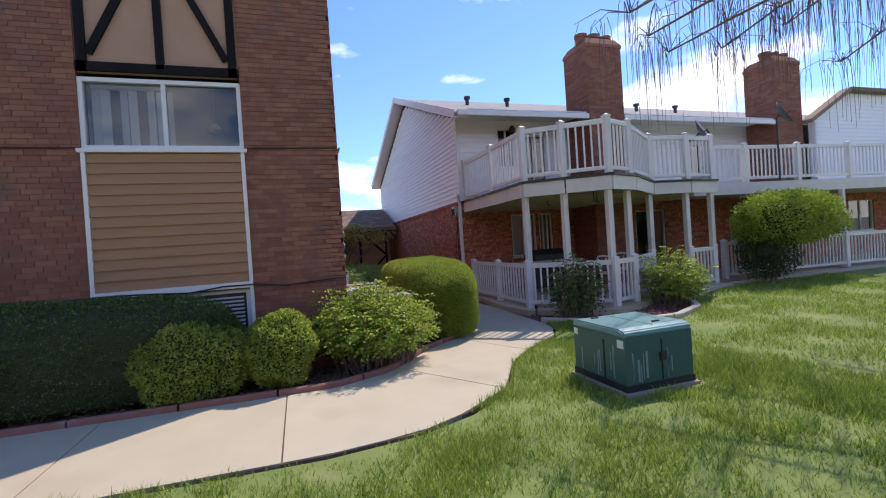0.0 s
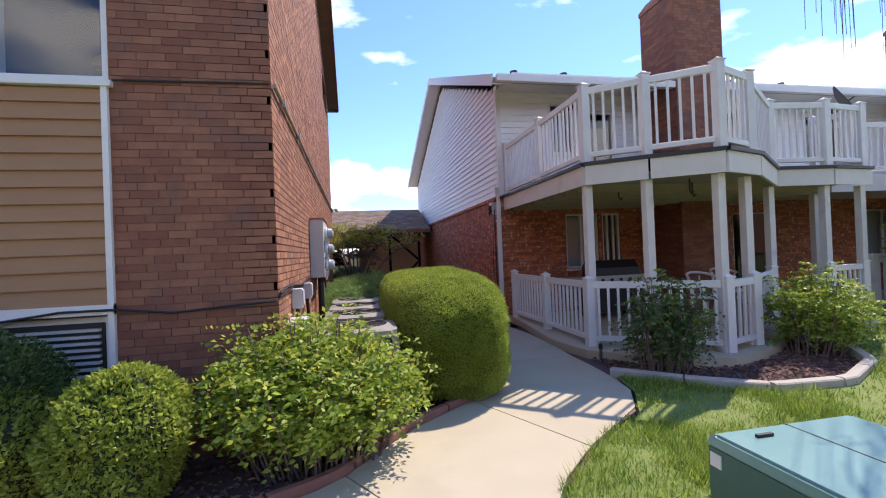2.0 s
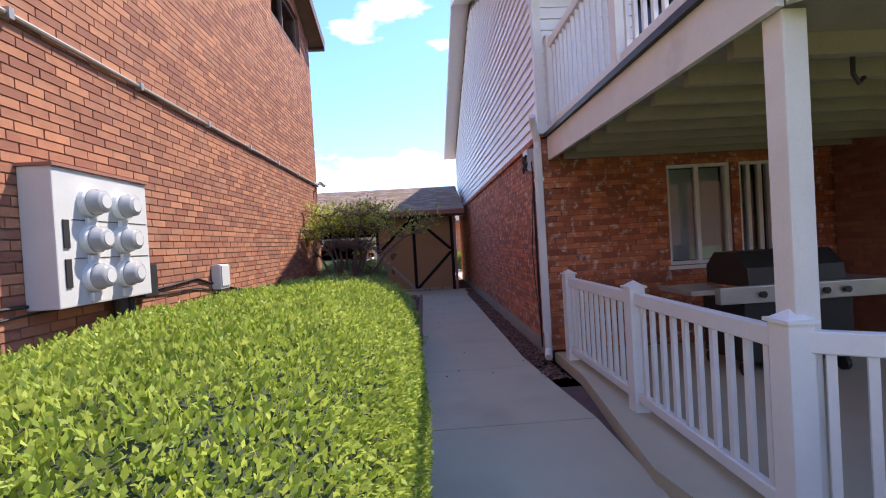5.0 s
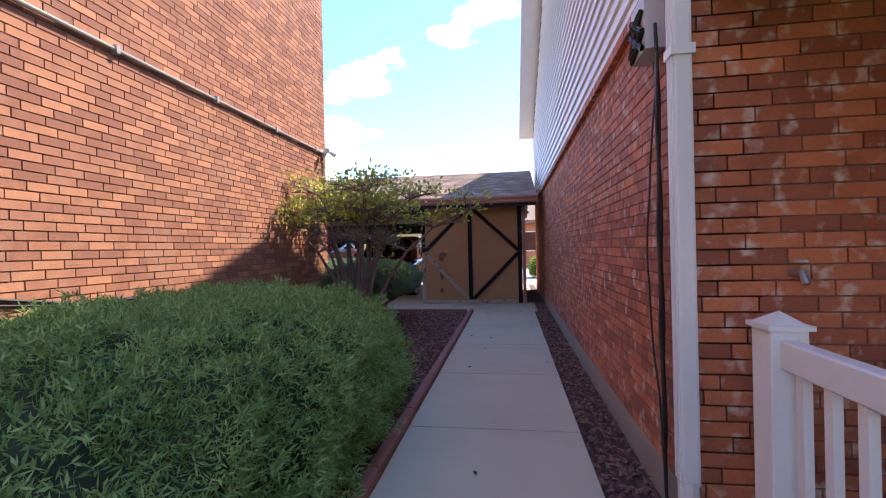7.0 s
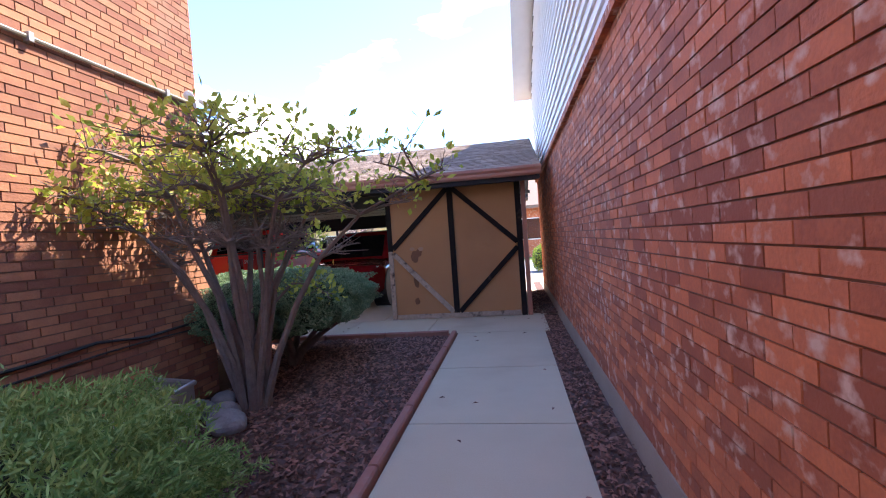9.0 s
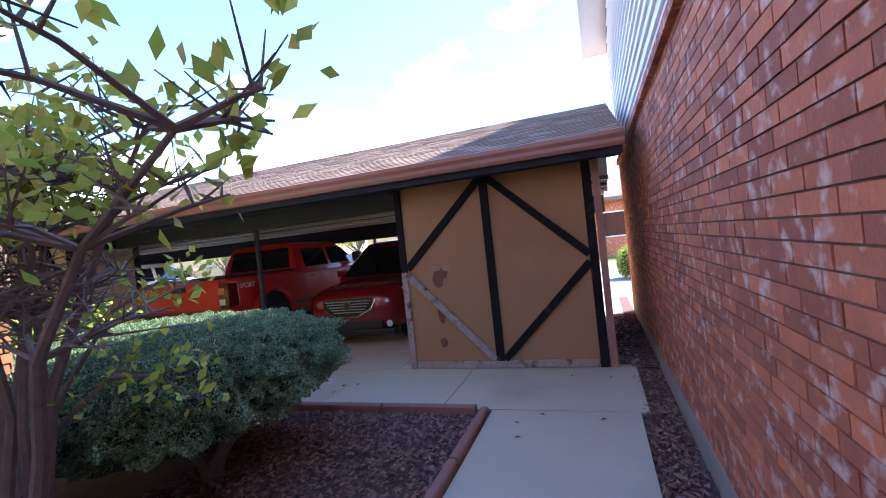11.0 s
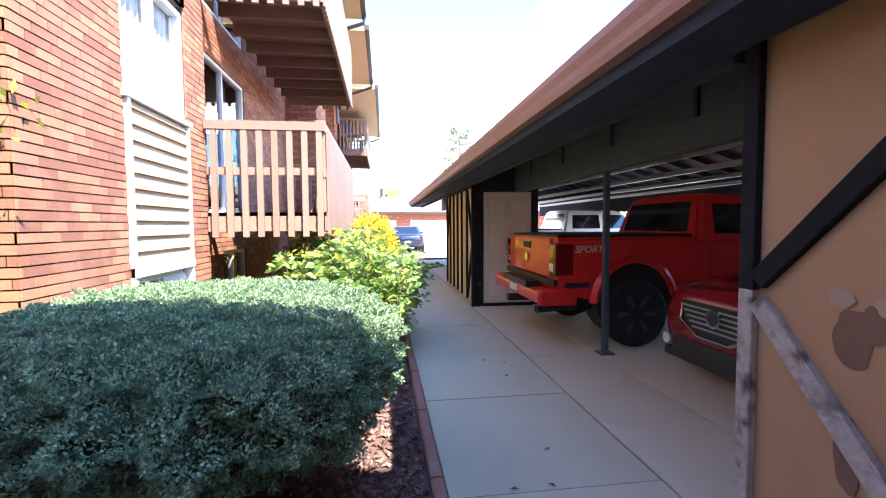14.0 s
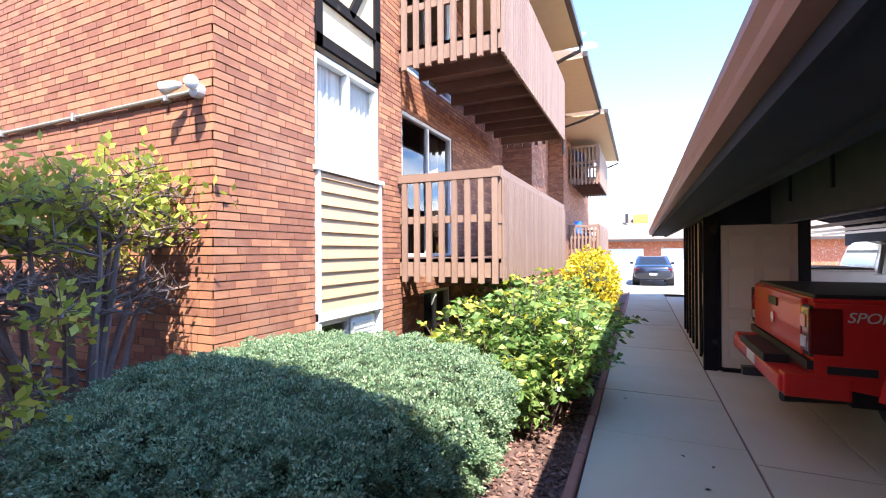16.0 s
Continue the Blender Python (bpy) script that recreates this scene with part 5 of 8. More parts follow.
OUT = [(4.36, 10.24), (4.34, 7.03), (4.95, 6.55), (5.62, 6.08), (6.36, 6.34), (7.72, 7.33), (8.64, 7.2), (9.53, 7.3), (9.53, 10.24)]
part("deck_board", prism(bmesh.new(), OUT, 2.44, 2.5), M["timber"], deck)
# Ceiling and joists take the dark concrete: porch shade put into colour.
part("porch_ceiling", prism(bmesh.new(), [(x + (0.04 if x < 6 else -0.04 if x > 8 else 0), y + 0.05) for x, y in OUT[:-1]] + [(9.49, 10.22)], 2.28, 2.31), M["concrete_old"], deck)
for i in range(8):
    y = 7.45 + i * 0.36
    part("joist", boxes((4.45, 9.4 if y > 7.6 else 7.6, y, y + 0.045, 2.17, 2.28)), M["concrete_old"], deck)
for a, b in zip(OUT, OUT[1:-1]):
    d = Vector((b[0] - a[0], b[1] - a[1])).normalized() * 0.012
    part("fascia", beam(bmesh.new(), (a[0] + d.x, a[1] + d.y, 2.33), (b[0] - d.x, b[1] - d.y, 2.33), 0.035, 0.25), M["beam_white"], deck)
    part("flashing", beam(bmesh.new(), (a[0], a[1], 2.48), (b[0], b[1], 2.48), 0.1, 0.045), M["metal_dark"], deck)
deck2 = thing("balcony_deck", (13, 9, 2.2), "white balcony deck of the farther home", "balcony", kind="structure")
OUT2 = [(9.58, 10.24), (9.58, 8.14), (16.5, 7.42), (24, 7.3), (24, 10.24)]
part("deck_board", prism(bmesh.new(), OUT2, 2.3, 2.5), M["beam_white"], deck2)
for a, b in zip(OUT2, OUT2[1:-1]):
    part("fascia", beam(bmesh.new(), (*a, 2.33), (*b, 2.33), 0.035, 0.26), M["beam_white"], deck2)
patio = [(4.3, 10.24), (4.3, 9.4), (4.08, 7.7), (4.2, 6.9), (4.9, 6.15), (5.5, 5.95), (6.05, 6.1), (6.5, 6.3), (7.78, 7.22), (8.7, 7.12), (9.6, 7.25), (9.6, 10.24)]
single("floor_patio", prism(bmesh.new(), patio, -0.1, 0.08), M["concrete"], "pale concrete patio slab under the balcony", "patio", kind="structure")
single("floor_patio_far", prism(bmesh.new(), [(9.62, 10.24), (9.62, 8.0), (17, 7.5), (24, 7.4), (24, 10.24)], -0.1, 0.07), M["concrete"], "pale concrete patio slab of the farther home", "patio", kind="structure")


def column(x, y, z0=0.0, z1=2.21, w=0.105):
    o = thing("porch_column", (x, y, z0), "square white porch column with chipped paint", "column", "porch columns")
    bm = bmesh.new()
    box(bm, x - w / 2, x + w / 2, y - w / 2, y + w / 2, z0, z1 - 0.0, bevel=0.008)
    part("shaft", bm, M["beam_white"], o)
    part("base", boxes((x - w / 2 - 0.01, x + w / 2 + 0.01, y - w / 2 - 0.01, y + w / 2 + 0.01, z0, z0 + 0.06)), M["beam_white"], o)


for x, y in ((4.42, 7.12), (4.98, 6.66), (5.64, 6.24), (6.26, 6.48), (7.66, 7.42), (8.62, 7.34), (9.44, 7.42), (9.62, 8.3), (12.4, 7.78), (14.4, 7.63), (16.4, 7.48)):
    column(x, y, 0.08)

# porch windows and doors
for u0, u1, z0, z1, lb in ((1.4, 2.15, 0.95, 2.1, "white-framed porch window with a pale shade"), (9.2, 10.6, 0.9, 2.05, "white-framed porch window of the farther home"), (15.0, 16.4, 0.9, 2.05, "white-framed porch window far along the row")):
    window_unit("window_porch", run_bs, u0, u1, z0, z1, lb, (0.5,), -0.06)
    window_shade = thing("roller_shade", run_bs.at((u0 + u1) / 2, -0.14, z1), "pale roller shade behind the glass", "shade")
    part("cloth", run_bs.slab(bmesh.new(), u0 + 0.05, u1 - 0.05, z0 + 0.05, z1 - 0.05, -0.15, -0.145), M["curtain"], window_shade)
window_unit("window_porch", run_bs, 2.24, 2.66, 0.7, 2.1, "white-framed porch window with glazing bars", (0.33, 0.66), -0.06)
window_unit("door_porch", run_bs, 5.5, 6.6, 0.08, 2.05, "green-grey sliding patio door in a white frame", (0.5,), -0.06, sill=False)
for u0, u1, z0, z1 in holes_up:
    window_unit("window_upper", run_bs, u0, u1, z0, z1, "white-framed upper window reflecting the sky", (0.5,), -0.04)
for x in (5.82, 9.1, 12.6):
    wl_ = thing("wall_lantern", (x, BY0 - 0.03, 4.3), "small dark wall lantern beside the balcony door", "lamp", "wall lanterns")
    part("body", lathe(bmesh.new(), [(0.03, 4.22), (0.07, 4.25), (0.09, 4.36), (0.05, 4.43), (0.01, 4.46)], (x, BY0 - 0.12, 0), n=10), M["metal_dark"], wl_)
    part("bracket", boxes((x - 0.03, x + 0.03, BY0 - 0.1, BY0 - 0.026, 4.3, 4.36)), M["metal_dark"], wl_)

# downspout, cable box and cables at the house corner
ds = thing("downspout", (BX - 0.06, 10.34, 0), "white ribbed metal downspout on the house corner", "downspout")
bm = bmesh.new()
box(bm, BX - 0.085, BX - 0.012, 10.2, 10.268, 0.28, 2.36, bevel=0.012)
for i in range(3):
    part("rib", boxes((BX - 0.091, BX - 0.084, 10.208 + i * 0.02, 10.218 + i * 0.02, 0.3, 2.34)), M["white"], ds)
part("pipe", bm, M["white"], ds)
part("elbow", tube(bmesh.new(), [(BX - 0.05, 10.23, 2.34), (BX - 0.05, 10.23, 2.42), (BX - 0.09, 10.18, 2.54), (BX - 0.13, 10.08, 2.66)], 0.04, 10), M["white"], ds)
part("foot", tube(bmesh.new(), [(BX - 0.05, 10.23, 0.3), (BX - 0.05, 10.23, 0.12), (BX - 0.09, 10.1, 0.06)], 0.04, 10), M["white"], ds)
part("strap", boxes((BX - 0.095, BX - 0.005, 10.19, 10.278, 1.98, 2.02)), M["white"], ds)
cbx = thing("cable_box", (BX, 10.6, 2.1), "open grey cable box with tangled black wires", "electric box")
part("case", boxes((BX - 0.1, BX - 0.012, 10.5, 10.72, 2.14, 2.4)), M["metal_grey"], cbx)
part("wiring", tube(bmesh.new(), [(BX - 0.11, 10.5 + 0.11 * (1 + math.sin(i * 2.3)), 2.2 + 0.1 * math.sin(i * 1.7) + 0.04) for i in range(24)], 0.01, 6), M["cable"], cbx)
for k, (dy, bow) in enumerate(((0.45, 0.0), (0.43, 0.2), (0.40, 0.02))):
    c_ = thing("wall_cable", (BX - 0.03, 10.25 + dy, 0), "loose black cable hanging down the brick", "cable", "corner cables")
    part("cable", tube(bmesh.new(), [(BX - 0.035 - 0.01 * k, 10.25 + dy - 0.16 + bow * math.sin(math.pi * i / 14) ** 2 + 0.012 * math.sin(i * 2 + k), 2.25 - i * 0.155) for i in range(15)], 0.008 if k != 1 else 0.005, 6), M["cable"], c_)
sp = thing("wall_tap", (4.62, BY0 - 0.02, 1.0), "brass garden tap on the porch wall", "tap")
part("body", tube(bmesh.new(), [(4.62, BY0, 1.12), (4.62, BY0 - 0.08, 1.12), (4.62, BY0 - 0.1, 1.08)], 0.014, 8), M["steel"], sp)
part("wheel", lathe(bmesh.new(), [(0.03, 1.16), (0.03, 1.17)], (4.62, BY0 - 0.06, 0), n=12), M["steel"], sp)


# chimneys
def chimney(x0, x1, y0, y1, pots):
    """An outside stack from the patio to above the roof, with sloped shoulders and a row of clay pots."""
    o = thing("chimney", ((x0 + x1) / 2, (y0 + y1) / 2, 0.08), "tall brown brick chimney with clay pots", "chimney", "chimneys")
    part("stack", boxes((x0, x1, y0, y1, 0.08, 6.3)), M["mortar_c"], o)
    for p, q in (((x0, y0), (x1, y0)), ((x0, y1), (x0, y0)), ((x1, y0), (x1, y1))):
        brickwork(o, Run(p, q), 0.1, 6.3, 0.062, 0.208, 0.007, 0.006, M["brick_c"], seed=11)
    sh = bmesh.new()
    rings = []
    for z, e in ((6.3, 0.02), (6.38, 0.02), (6.55, -0.09), (6.58, -0.14)):
        rings.append([(x0 - e, y0 - e, z), (x1 + e, y0 - e, z), (x1 + e, y1 + e, z), (x0 - e, y1 + e, z)])
    for a, b in zip(rings, rings[1:]):
        va, vb = [sh.verts.new(p) for p in a], [sh.verts.new(p) for p in b]
        for k in range(4):
            sh.faces.new((va[k], va[(k + 1) % 4], vb[(k + 1) % 4], vb[k]))
    sh.faces.new([sh.verts.new(p) for p in rings[-1]])
    part("shoulder", sh, M["brick_c"], o)
    for i in range(pots):
        x = x0 + 0.16 + (x1 - x0 - 0.32) * i / (pots - 1)
        part("pot", lathe(bmesh.new(), [(0.14, 6.5), (0.145, 6.66), (0.17, 6.68), (0.17, 6.76 + 0.02 * (i % 2)), (0.12, 6.76)], (x, (y0 + y1) / 2 - 0.1, 0), n=16), M["brick_c"], o)


chimney(7.6, 8.68, 9.2, 10.2, 3)
chimney(14.4, 15.48, 9.2, 10.2, 3)
for x in (5.6, 7.0, 12.2, 14.0, 20.0):
    v = thing("roof_vent", (x, 12.6, 5.8), "small dark roof vent on the shingles", "vent", "roof vents")
    part("pipe", lathe(bmesh.new(), [(0.06, 5.6), (0.06, 5.95), (0.1, 5.96), (0.1, 6.04)], (x, 12.6, 0), n=10), M["metal_dark"], v)


# ---- brown balconies on the rear of the block ----
def brown_balcony(x0, x1, y0, y1, zb, zt, label):
    o = thing("balcony", ((x0 + x1) / 2, (y0 + y1) / 2, zb), label, "balcony", "brown balconies")
    part("floor_deck", boxes((x0, x1, y0, y1 - 0.02, zb + 0.16, zb + 0.2)), M["balcony_under_dark"], o)
    part("rim", boxes((x1 - 0.04, x1, y0, y1 - 0.04, zb, zb + 0.2)), M["balcony"], o)
    part("rim", boxes((x0, x0 + 0.04, y0, y1 - 0.04, zb, zb + 0.2)), M["balcony"], o)
    part("rim", boxes((x0, x1, y1 - 0.05, y1 - 0.012, zb, zb + 0.2)), M["balcony"], o)
    n = int((x1 - x0) / 0.5)
    for i in range(1, n):
        x = x0 + (x1 - x0) * i / n
        part("joist", boxes((x - 0.02, x + 0.02, y0, y1 - 0.05, zb + 0.02, zb + 0.16)), M["balcony_under_dark"], o)
    w = 0.085
    n = int((x1 - x0) / 0.105)
    me = picket_mesh(w, 0.022, zt - zb - 0.05, M["balcony"], "board")
    for i in range(n):
        ob = new("board", me)
        ob.parent = o
        ob.location = Vector((x0 + 0.05 + i * (x1 - x0 - 0.1) / (n - 1), y1, zb - 0.04)) - o.location
    ms = picket_mesh(0.036, 0.06, zt - zb - 0.02, M["balcony"], "slat")
    for xx in (x1, x0):
        for i in range(8):
            y = y0 + 0.08 + i * (y1 - y0 - 0.16) / 7
            ob = new("slat", ms)
            ob.parent = o
            ob.location = Vector((xx + (0.02 if xx == x1 else -0.02), y, zb - 0.06)) - o.location
        part("mid_rail", boxes((xx - 0.04, xx - 0.002, y0, y1 - 0.02, (zb + zt) / 2 + 0.02, (zb + zt) / 2 + 0.1)), M["balcony"], o)
        part("end_rail", boxes((xx - 0.04, xx + 0.045, y0, y1 - 0.02, zt - 0.09, zt)), M["balcony"], o)
    part("cap_rail", boxes((x0, x1, y1 - 0.05, y1 - 0.013, zt - 0.1, zt)), M["balcony"], o)
    part("mid_rail", boxes((x0, x1, y1 - 0.05, y1 - 0.013, (zb + zt) / 2, (zb + zt) / 2 + 0.09)), M["balcony"], o)
    part("post", boxes((x1 - 0.1, x1 - 0.01, y1 - 0.12, y1 - 0.02, zb, zt + 0.03)), M["balcony"], o)


brown_balcony(-5.85, -1.68, 14.87, 16.1, 1.37, 2.52, "brown painted wooden balcony with a boarded front")
brown_balcony(-5.85, -1.68, 14.87, 16.1, 3.78, 4.95, "brown painted wooden upper balcony with open joists below")
brown_balcony(-17.4, -13.3, 15.12, 16.15, 4.0, 5.3, "brown upper balcony hung with blue things")
brown_balcony(-17.4, -13.3, 15.12, 16.15, 1.55, 2.55, "dark brown lower balcony farther along the wall")
for u0, u1, z0, z1 in DOORS[:2]:
    window_unit("door_balcony", run_rec, u0, u1, z0, z1, "white-framed sliding glass balcony door", (0.5,), -0.04, sill=False)
window_unit("window_basement", run_rec, *DOORS[2], "white-framed basement window under the balcony", (0.5,), -0.05)
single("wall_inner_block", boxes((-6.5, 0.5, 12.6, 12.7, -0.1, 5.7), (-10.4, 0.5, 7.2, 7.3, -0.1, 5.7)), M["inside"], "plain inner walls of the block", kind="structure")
for i, (x, y, z) in enumerate(((-13.6, 15.7, 4.35), (-14.0, 15.8, 4.4), (-13.7, 15.75, 1.85))):
    c = thing("folding_chair", (x, y, z), "folded bright blue cloth chair on the balcony", "chair", "blue balcony chairs")
    bm = bmesh.new()
    beam(bm, (x - 0.2, y - 0.1, z + 0.35), (x + 0.2, y - 0.15, z + 0.4), 0.4, 0.03)
    part("seat", bm, M["blue"], c)
    part("backrest", beam(bmesh.new(), (x + 0.02, y - 0.3, z + 0.4), (x - 0.02, y - 0.38, z + 0.85), 0.42, 0.03), M["blue"], c)
    for sx in (-0.18, 0.18):
        part("leg", tube(bmesh.new(), [(x + sx, y - 0.3, z - 0.14), (x + sx, y + 0.05, z + 0.4)], 0.012, 6), M["steel"], c)
        part("leg", tube(bmesh.new(), [(x + sx, y + 0.05, z - 0.14), (x + sx, y - 0.3, z + 0.4)], 0.012, 6), M["steel"], c)


# ---- plants ----
def leaf_mesh(name, pts, nrm, length, width, material, parent, seed, spread=0.9, upright=0.25, kind="stuff", droop=0.0):
    """Many small leaves at points, each a folded blade, leaning out along the normals."""
    rs = np.random.RandomState(seed)
    n = len(pts)
    ax = nrm + spread * rs.normal(size=(n, 3)) + np.array((0, 0, upright))
    ax /= np.linalg.norm(ax, axis=1)[:, None] + 1e-9
    sd = np.cross(ax, rs.normal(size=(n, 3)))
    sd /= np.linalg.norm(sd, axis=1)[:, None] + 1e-9
    up = np.cross(sd, ax)
    ln = length * rs.uniform(0.6, 1.35, n)[:, None]
    wd = width * rs.uniform(0.7, 1.3, n)[:, None]
    base = pts
    tip = pts + ax * ln - np.array((0, 0, 1)) * droop * ln
    mid = pts + ax * ln * 0.5 + up * wd * 0.25
    v = np.empty((n, 4, 3))
    v[:, 0], v[:, 1], v[:, 2], v[:, 3] = base, mid + sd * wd, tip, mid - sd * wd
    v -= np.array(offset_of(parent))
    me = bpy.data.meshes.new(name)
    me.vertices.add(4 * n)
    me.vertices.foreach_set("co", v.ravel())
    me.loops.add(4 * n)
    me.loops.foreach_set("vertex_index", np.arange(4 * n, dtype=np.int32))
    me.polygons.add(n)
    me.polygons.foreach_set("loop_start", np.arange(0, 4 * n, 4, dtype=np.int32))
    me.update(calc_edges=True)
    me.materials.append(material)
    ob = new(name, me)
    ob.parent = parent
    tagged(ob, kind=kind)
    return ob


def shell(centre, radii, power, n, seed, amp, freq, depth, zmin):
    """Points and normals near the skin of a lumpy rounded block."""
    rs = np.random.RandomState(seed)
    d = rs.normal(size=(int(n * 1.6), 3)) * np.array(radii)
    d /= np.linalg.norm(d, axis=1)[:, None]
    a = np.abs(d) / np.array(radii)
    r = (a ** power).sum(1) ** (-1 / power)
    off = seed * 3.7
    lump = np.array([noise.noise(Vector(x * freq * rr) + Vector((off, 0, 0))) + 0.5 * noise.noise(Vector(x * freq * 2.7 * rr) + Vector((0, off, 0))) for x, rr in zip(d, r)])
    inner = 1 - np.abs(rs.normal(size=len(d))) * depth
    p = d * (r * (1 + amp * lump) * inner)[:, None] + np.array(centre)
    g = np.sign(d) * (a ** (power - 1)) / np.array(radii)
    g /= np.linalg.norm(g, axis=1)[:, None] + 1e-9
    keep = p[:, 2] > zmin
    return p[keep][:n], g[keep][:n]


def core_mesh(bm, centre, radii, power, amp, freq, seed, zmin, shrink=0.9):
    res = bmesh.ops.create_icosphere(bm, subdivisions=4, radius=1)
    off = seed * 3.7
    for v in res["verts"]:
        d = v.co.normalized()
        d = Vector((d.x * radii[0], d.y * radii[1], d.z * radii[2])).normalized()
        r = sum((abs(d[i]) / radii[i]) ** power for i in range(3)) ** (-1 / power)
        lump = noise.noise(d * freq * r + Vector((off, 0, 0)))
        q = Vector(centre) + d * r * (1 + amp * lump) * shrink
        q.z = max(q.z, zmin + 0.05 * noise.noise(d * 7))
        v.co = q
    return bm


def bush(name, centre, radii, power, n, length, width, material, label, seed, amp=0.1, freq=3.0, depth=0.08, zmin=0.04, shrink=0.88, category="bush", group="", spread=0.9, upright=0.25, stems=0, extra=None):
    o = thing(name, (centre[0], centre[1], 0.0), label, category, group)
    p, g = shell(centre, radii, power, n, seed, amp, freq, depth, zmin)
    leaf_mesh("foliage", p, g, length, width, material, o, seed, spread, upright)
    # Added dark blob, stops views through the leaves.
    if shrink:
        part("shade_core", core_mesh(bmesh.new(), centre, radii, power, amp, freq, seed, zmin + 0.02, shrink), M["core"], o)
    rng = random.Random(seed)
    if stems:
        bm = bmesh.new()
        for i in range(stems):
            a = rng.uniform(0, 6.28)
            b0 = Vector((centre[0] + 0.12 * math.cos(a), centre[1] + 0.12 * math.sin(a), -0.02))
            tip = Vector((centre[0] + radii[0] * 0.75 * math.cos(a) * rng.uniform(0.3, 1), centre[1] + radii[1] * 0.75 * math.sin(a) * rng.uniform(0.3, 1), centre[2] + radii[2] * rng.uniform(0.1, 0.8)))
            mid = (b0 + tip) / 2 + Vector((rng.uniform(-0.06, 0.06), rng.uniform(-0.06, 0.06), -0.05))
            tube(bm, [b0, mid, tip], 0.013, 5, 0.004)
        tagged(part("stem", bm, M["bark"], o), kind="stuff")
    if extra:
        m2, k, l2, w2 = extra
        leaf_mesh("new_growth", p[:k] + g[:k] * 0.02, g[:k], l2, w2, m2, o, seed + 50, spread, upright)
    return o


def shade_lumps(c, reach, top, seed):
    """A ragged mass of dark lumps that stands for the shaded inside."""
    rng, bm = random.Random(seed), bmesh.new()
    for i in range(520):
        a, r = rng.uniform(0, 6.28), reach * math.sqrt(rng.random())
        z = rng.uniform(0.45, 0.53) + (top - 0.45) * rng.random() * (1 - (r / reach) ** 2.5)
        s = rng.uniform(0.05, 0.12)
        res = bmesh.ops.create_icosphere(bm, subdivisions=1, radius=1)
        for v in res["verts"]:
            k = s * rng.uniform(0.6, 1.3)
            v.co = Vector((c[0] + r * math.cos(a) + v.co.x * k, c[1] + r * math.sin(a) + v.co.y * k, z + v.co.z * k * 0.5))
    return bm


def spray_bush(name, centre, radii, height, n, material, tip_material, label, seed, leaf=0.1, width=0.024, low=0.22):
    """A loose shrub of upright canes, each with whorls of long leaves and a pale young tip."""
    rng, o = random.Random(seed), thing(name, (centre[0], centre[1], 0), label, "bush")
    canes, pts, nrm, tp, tn = bmesh.new(), [], [], [], []
    for i in range(n):
        a, r = i * 2.4, math.sqrt((i + 0.5) / n)
        b0 = Vector((centre[0] + radii[0] * 0.72 * r * math.cos(a), centre[1] + radii[1] * 0.5 * r * math.sin(a) - 0.1, -0.03))
        h = height * (1.08 - 0.42 * r * r) * rng.uniform(0.72, 1.12)
        e = b0 + Vector((radii[0] * 0.3 * r * math.cos(a) + rng.uniform(-0.12, 0.12), radii[1] * 0.5 * r * math.sin(a) + rng.uniform(-0.1, 0.1), h))
        mid = (b0 + e) / 2 + Vector((rng.uniform(-0.06, 0.06), rng.uniform(-0.06, 0.06), 0.05))
        tube(canes, [b0, mid, e], 0.010, 5, 0.004)
        for k in range(17):
            t = low + (1 - low) * (k / 16) ** 0.8
            q = b0 * (1 - t) ** 2 + mid * 2 * t * (1 - t) + e * t * t
            f = rng.uniform(0, 6.28)
            d = Vector((math.cos(f), math.sin(f), rng.uniform(-0.15, 0.55)))
            L = rng.uniform(0.12, 0.26)
            for j in range(7):
                w = q + d * L * (0.25 + 0.75 * j / 6) + Vector((0, 0, -0.05 * (j / 6) ** 2))
                side = Vector((-d.y, d.x, 0.1)) * (1 if j % 2 else -1)
                young = t > 0.93 and rng.random() < 0.4
                (tp if young else pts).append(tuple(w))
                (tn if young else nrm).append(tuple(side + d * 0.6))
    tagged(part("stem", canes, M["bark"], o), kind="stuff")
    leaf_mesh("foliage", np.array(pts), np.array(nrm), leaf, width, material, o, seed, 0.25, 0.15, droop=0.25)
    leaf_mesh("new_growth", np.array(tp), np.array(tn), leaf * 0.8, width * 0.9, tip_material, o, seed + 1, 0.3, 0.4)
    return o


bush("hedge", (2.25, 7.08, 0.55), (0.61, 1.58, 0.64), 3.6, 210000, 0.02, 0.005, M["leaf_hedge"], "clipped rounded green hedge beside the walk", 3, amp=0.045, freq=3.0, depth=0.035, shrink=0.93, category="hedge", spread=0.7, extra=(M["leaf_bright"], 30000, 0.017, 0.004))
bush("juniper_hedge", (1.68, 10.62, 0.3), (1.04, 2.26, 0.66), 2.6, 170000, 0.042, 0.0042, M["leaf_juniper"], "broad low spreading juniper filling the passage bed", 5, amp=0.2, freq=6.5, depth=0.04, shrink=0.8, category="hedge", spread=1.3)
bush("boxwood", (-0.05, 4.64, 0.38), (0.36, 0.34, 0.41), 2.3, 16000, 0.034, 0.010, M["leaf_hedge"], "small clipped round green shrub under the window", 7, amp=0.18, freq=4.5, shrink=0.9, group="clipped shrubs")
bush("boxwood", (-0.92, 4.62, 0.36), (0.52, 0.36, 0.39), 2.3, 17000, 0.034, 0.010, M["leaf_hedge"], "low clipped green shrub beside the walk", 8, amp=0.2, freq=4.0, shrink=0.9, group="clipped shrubs")
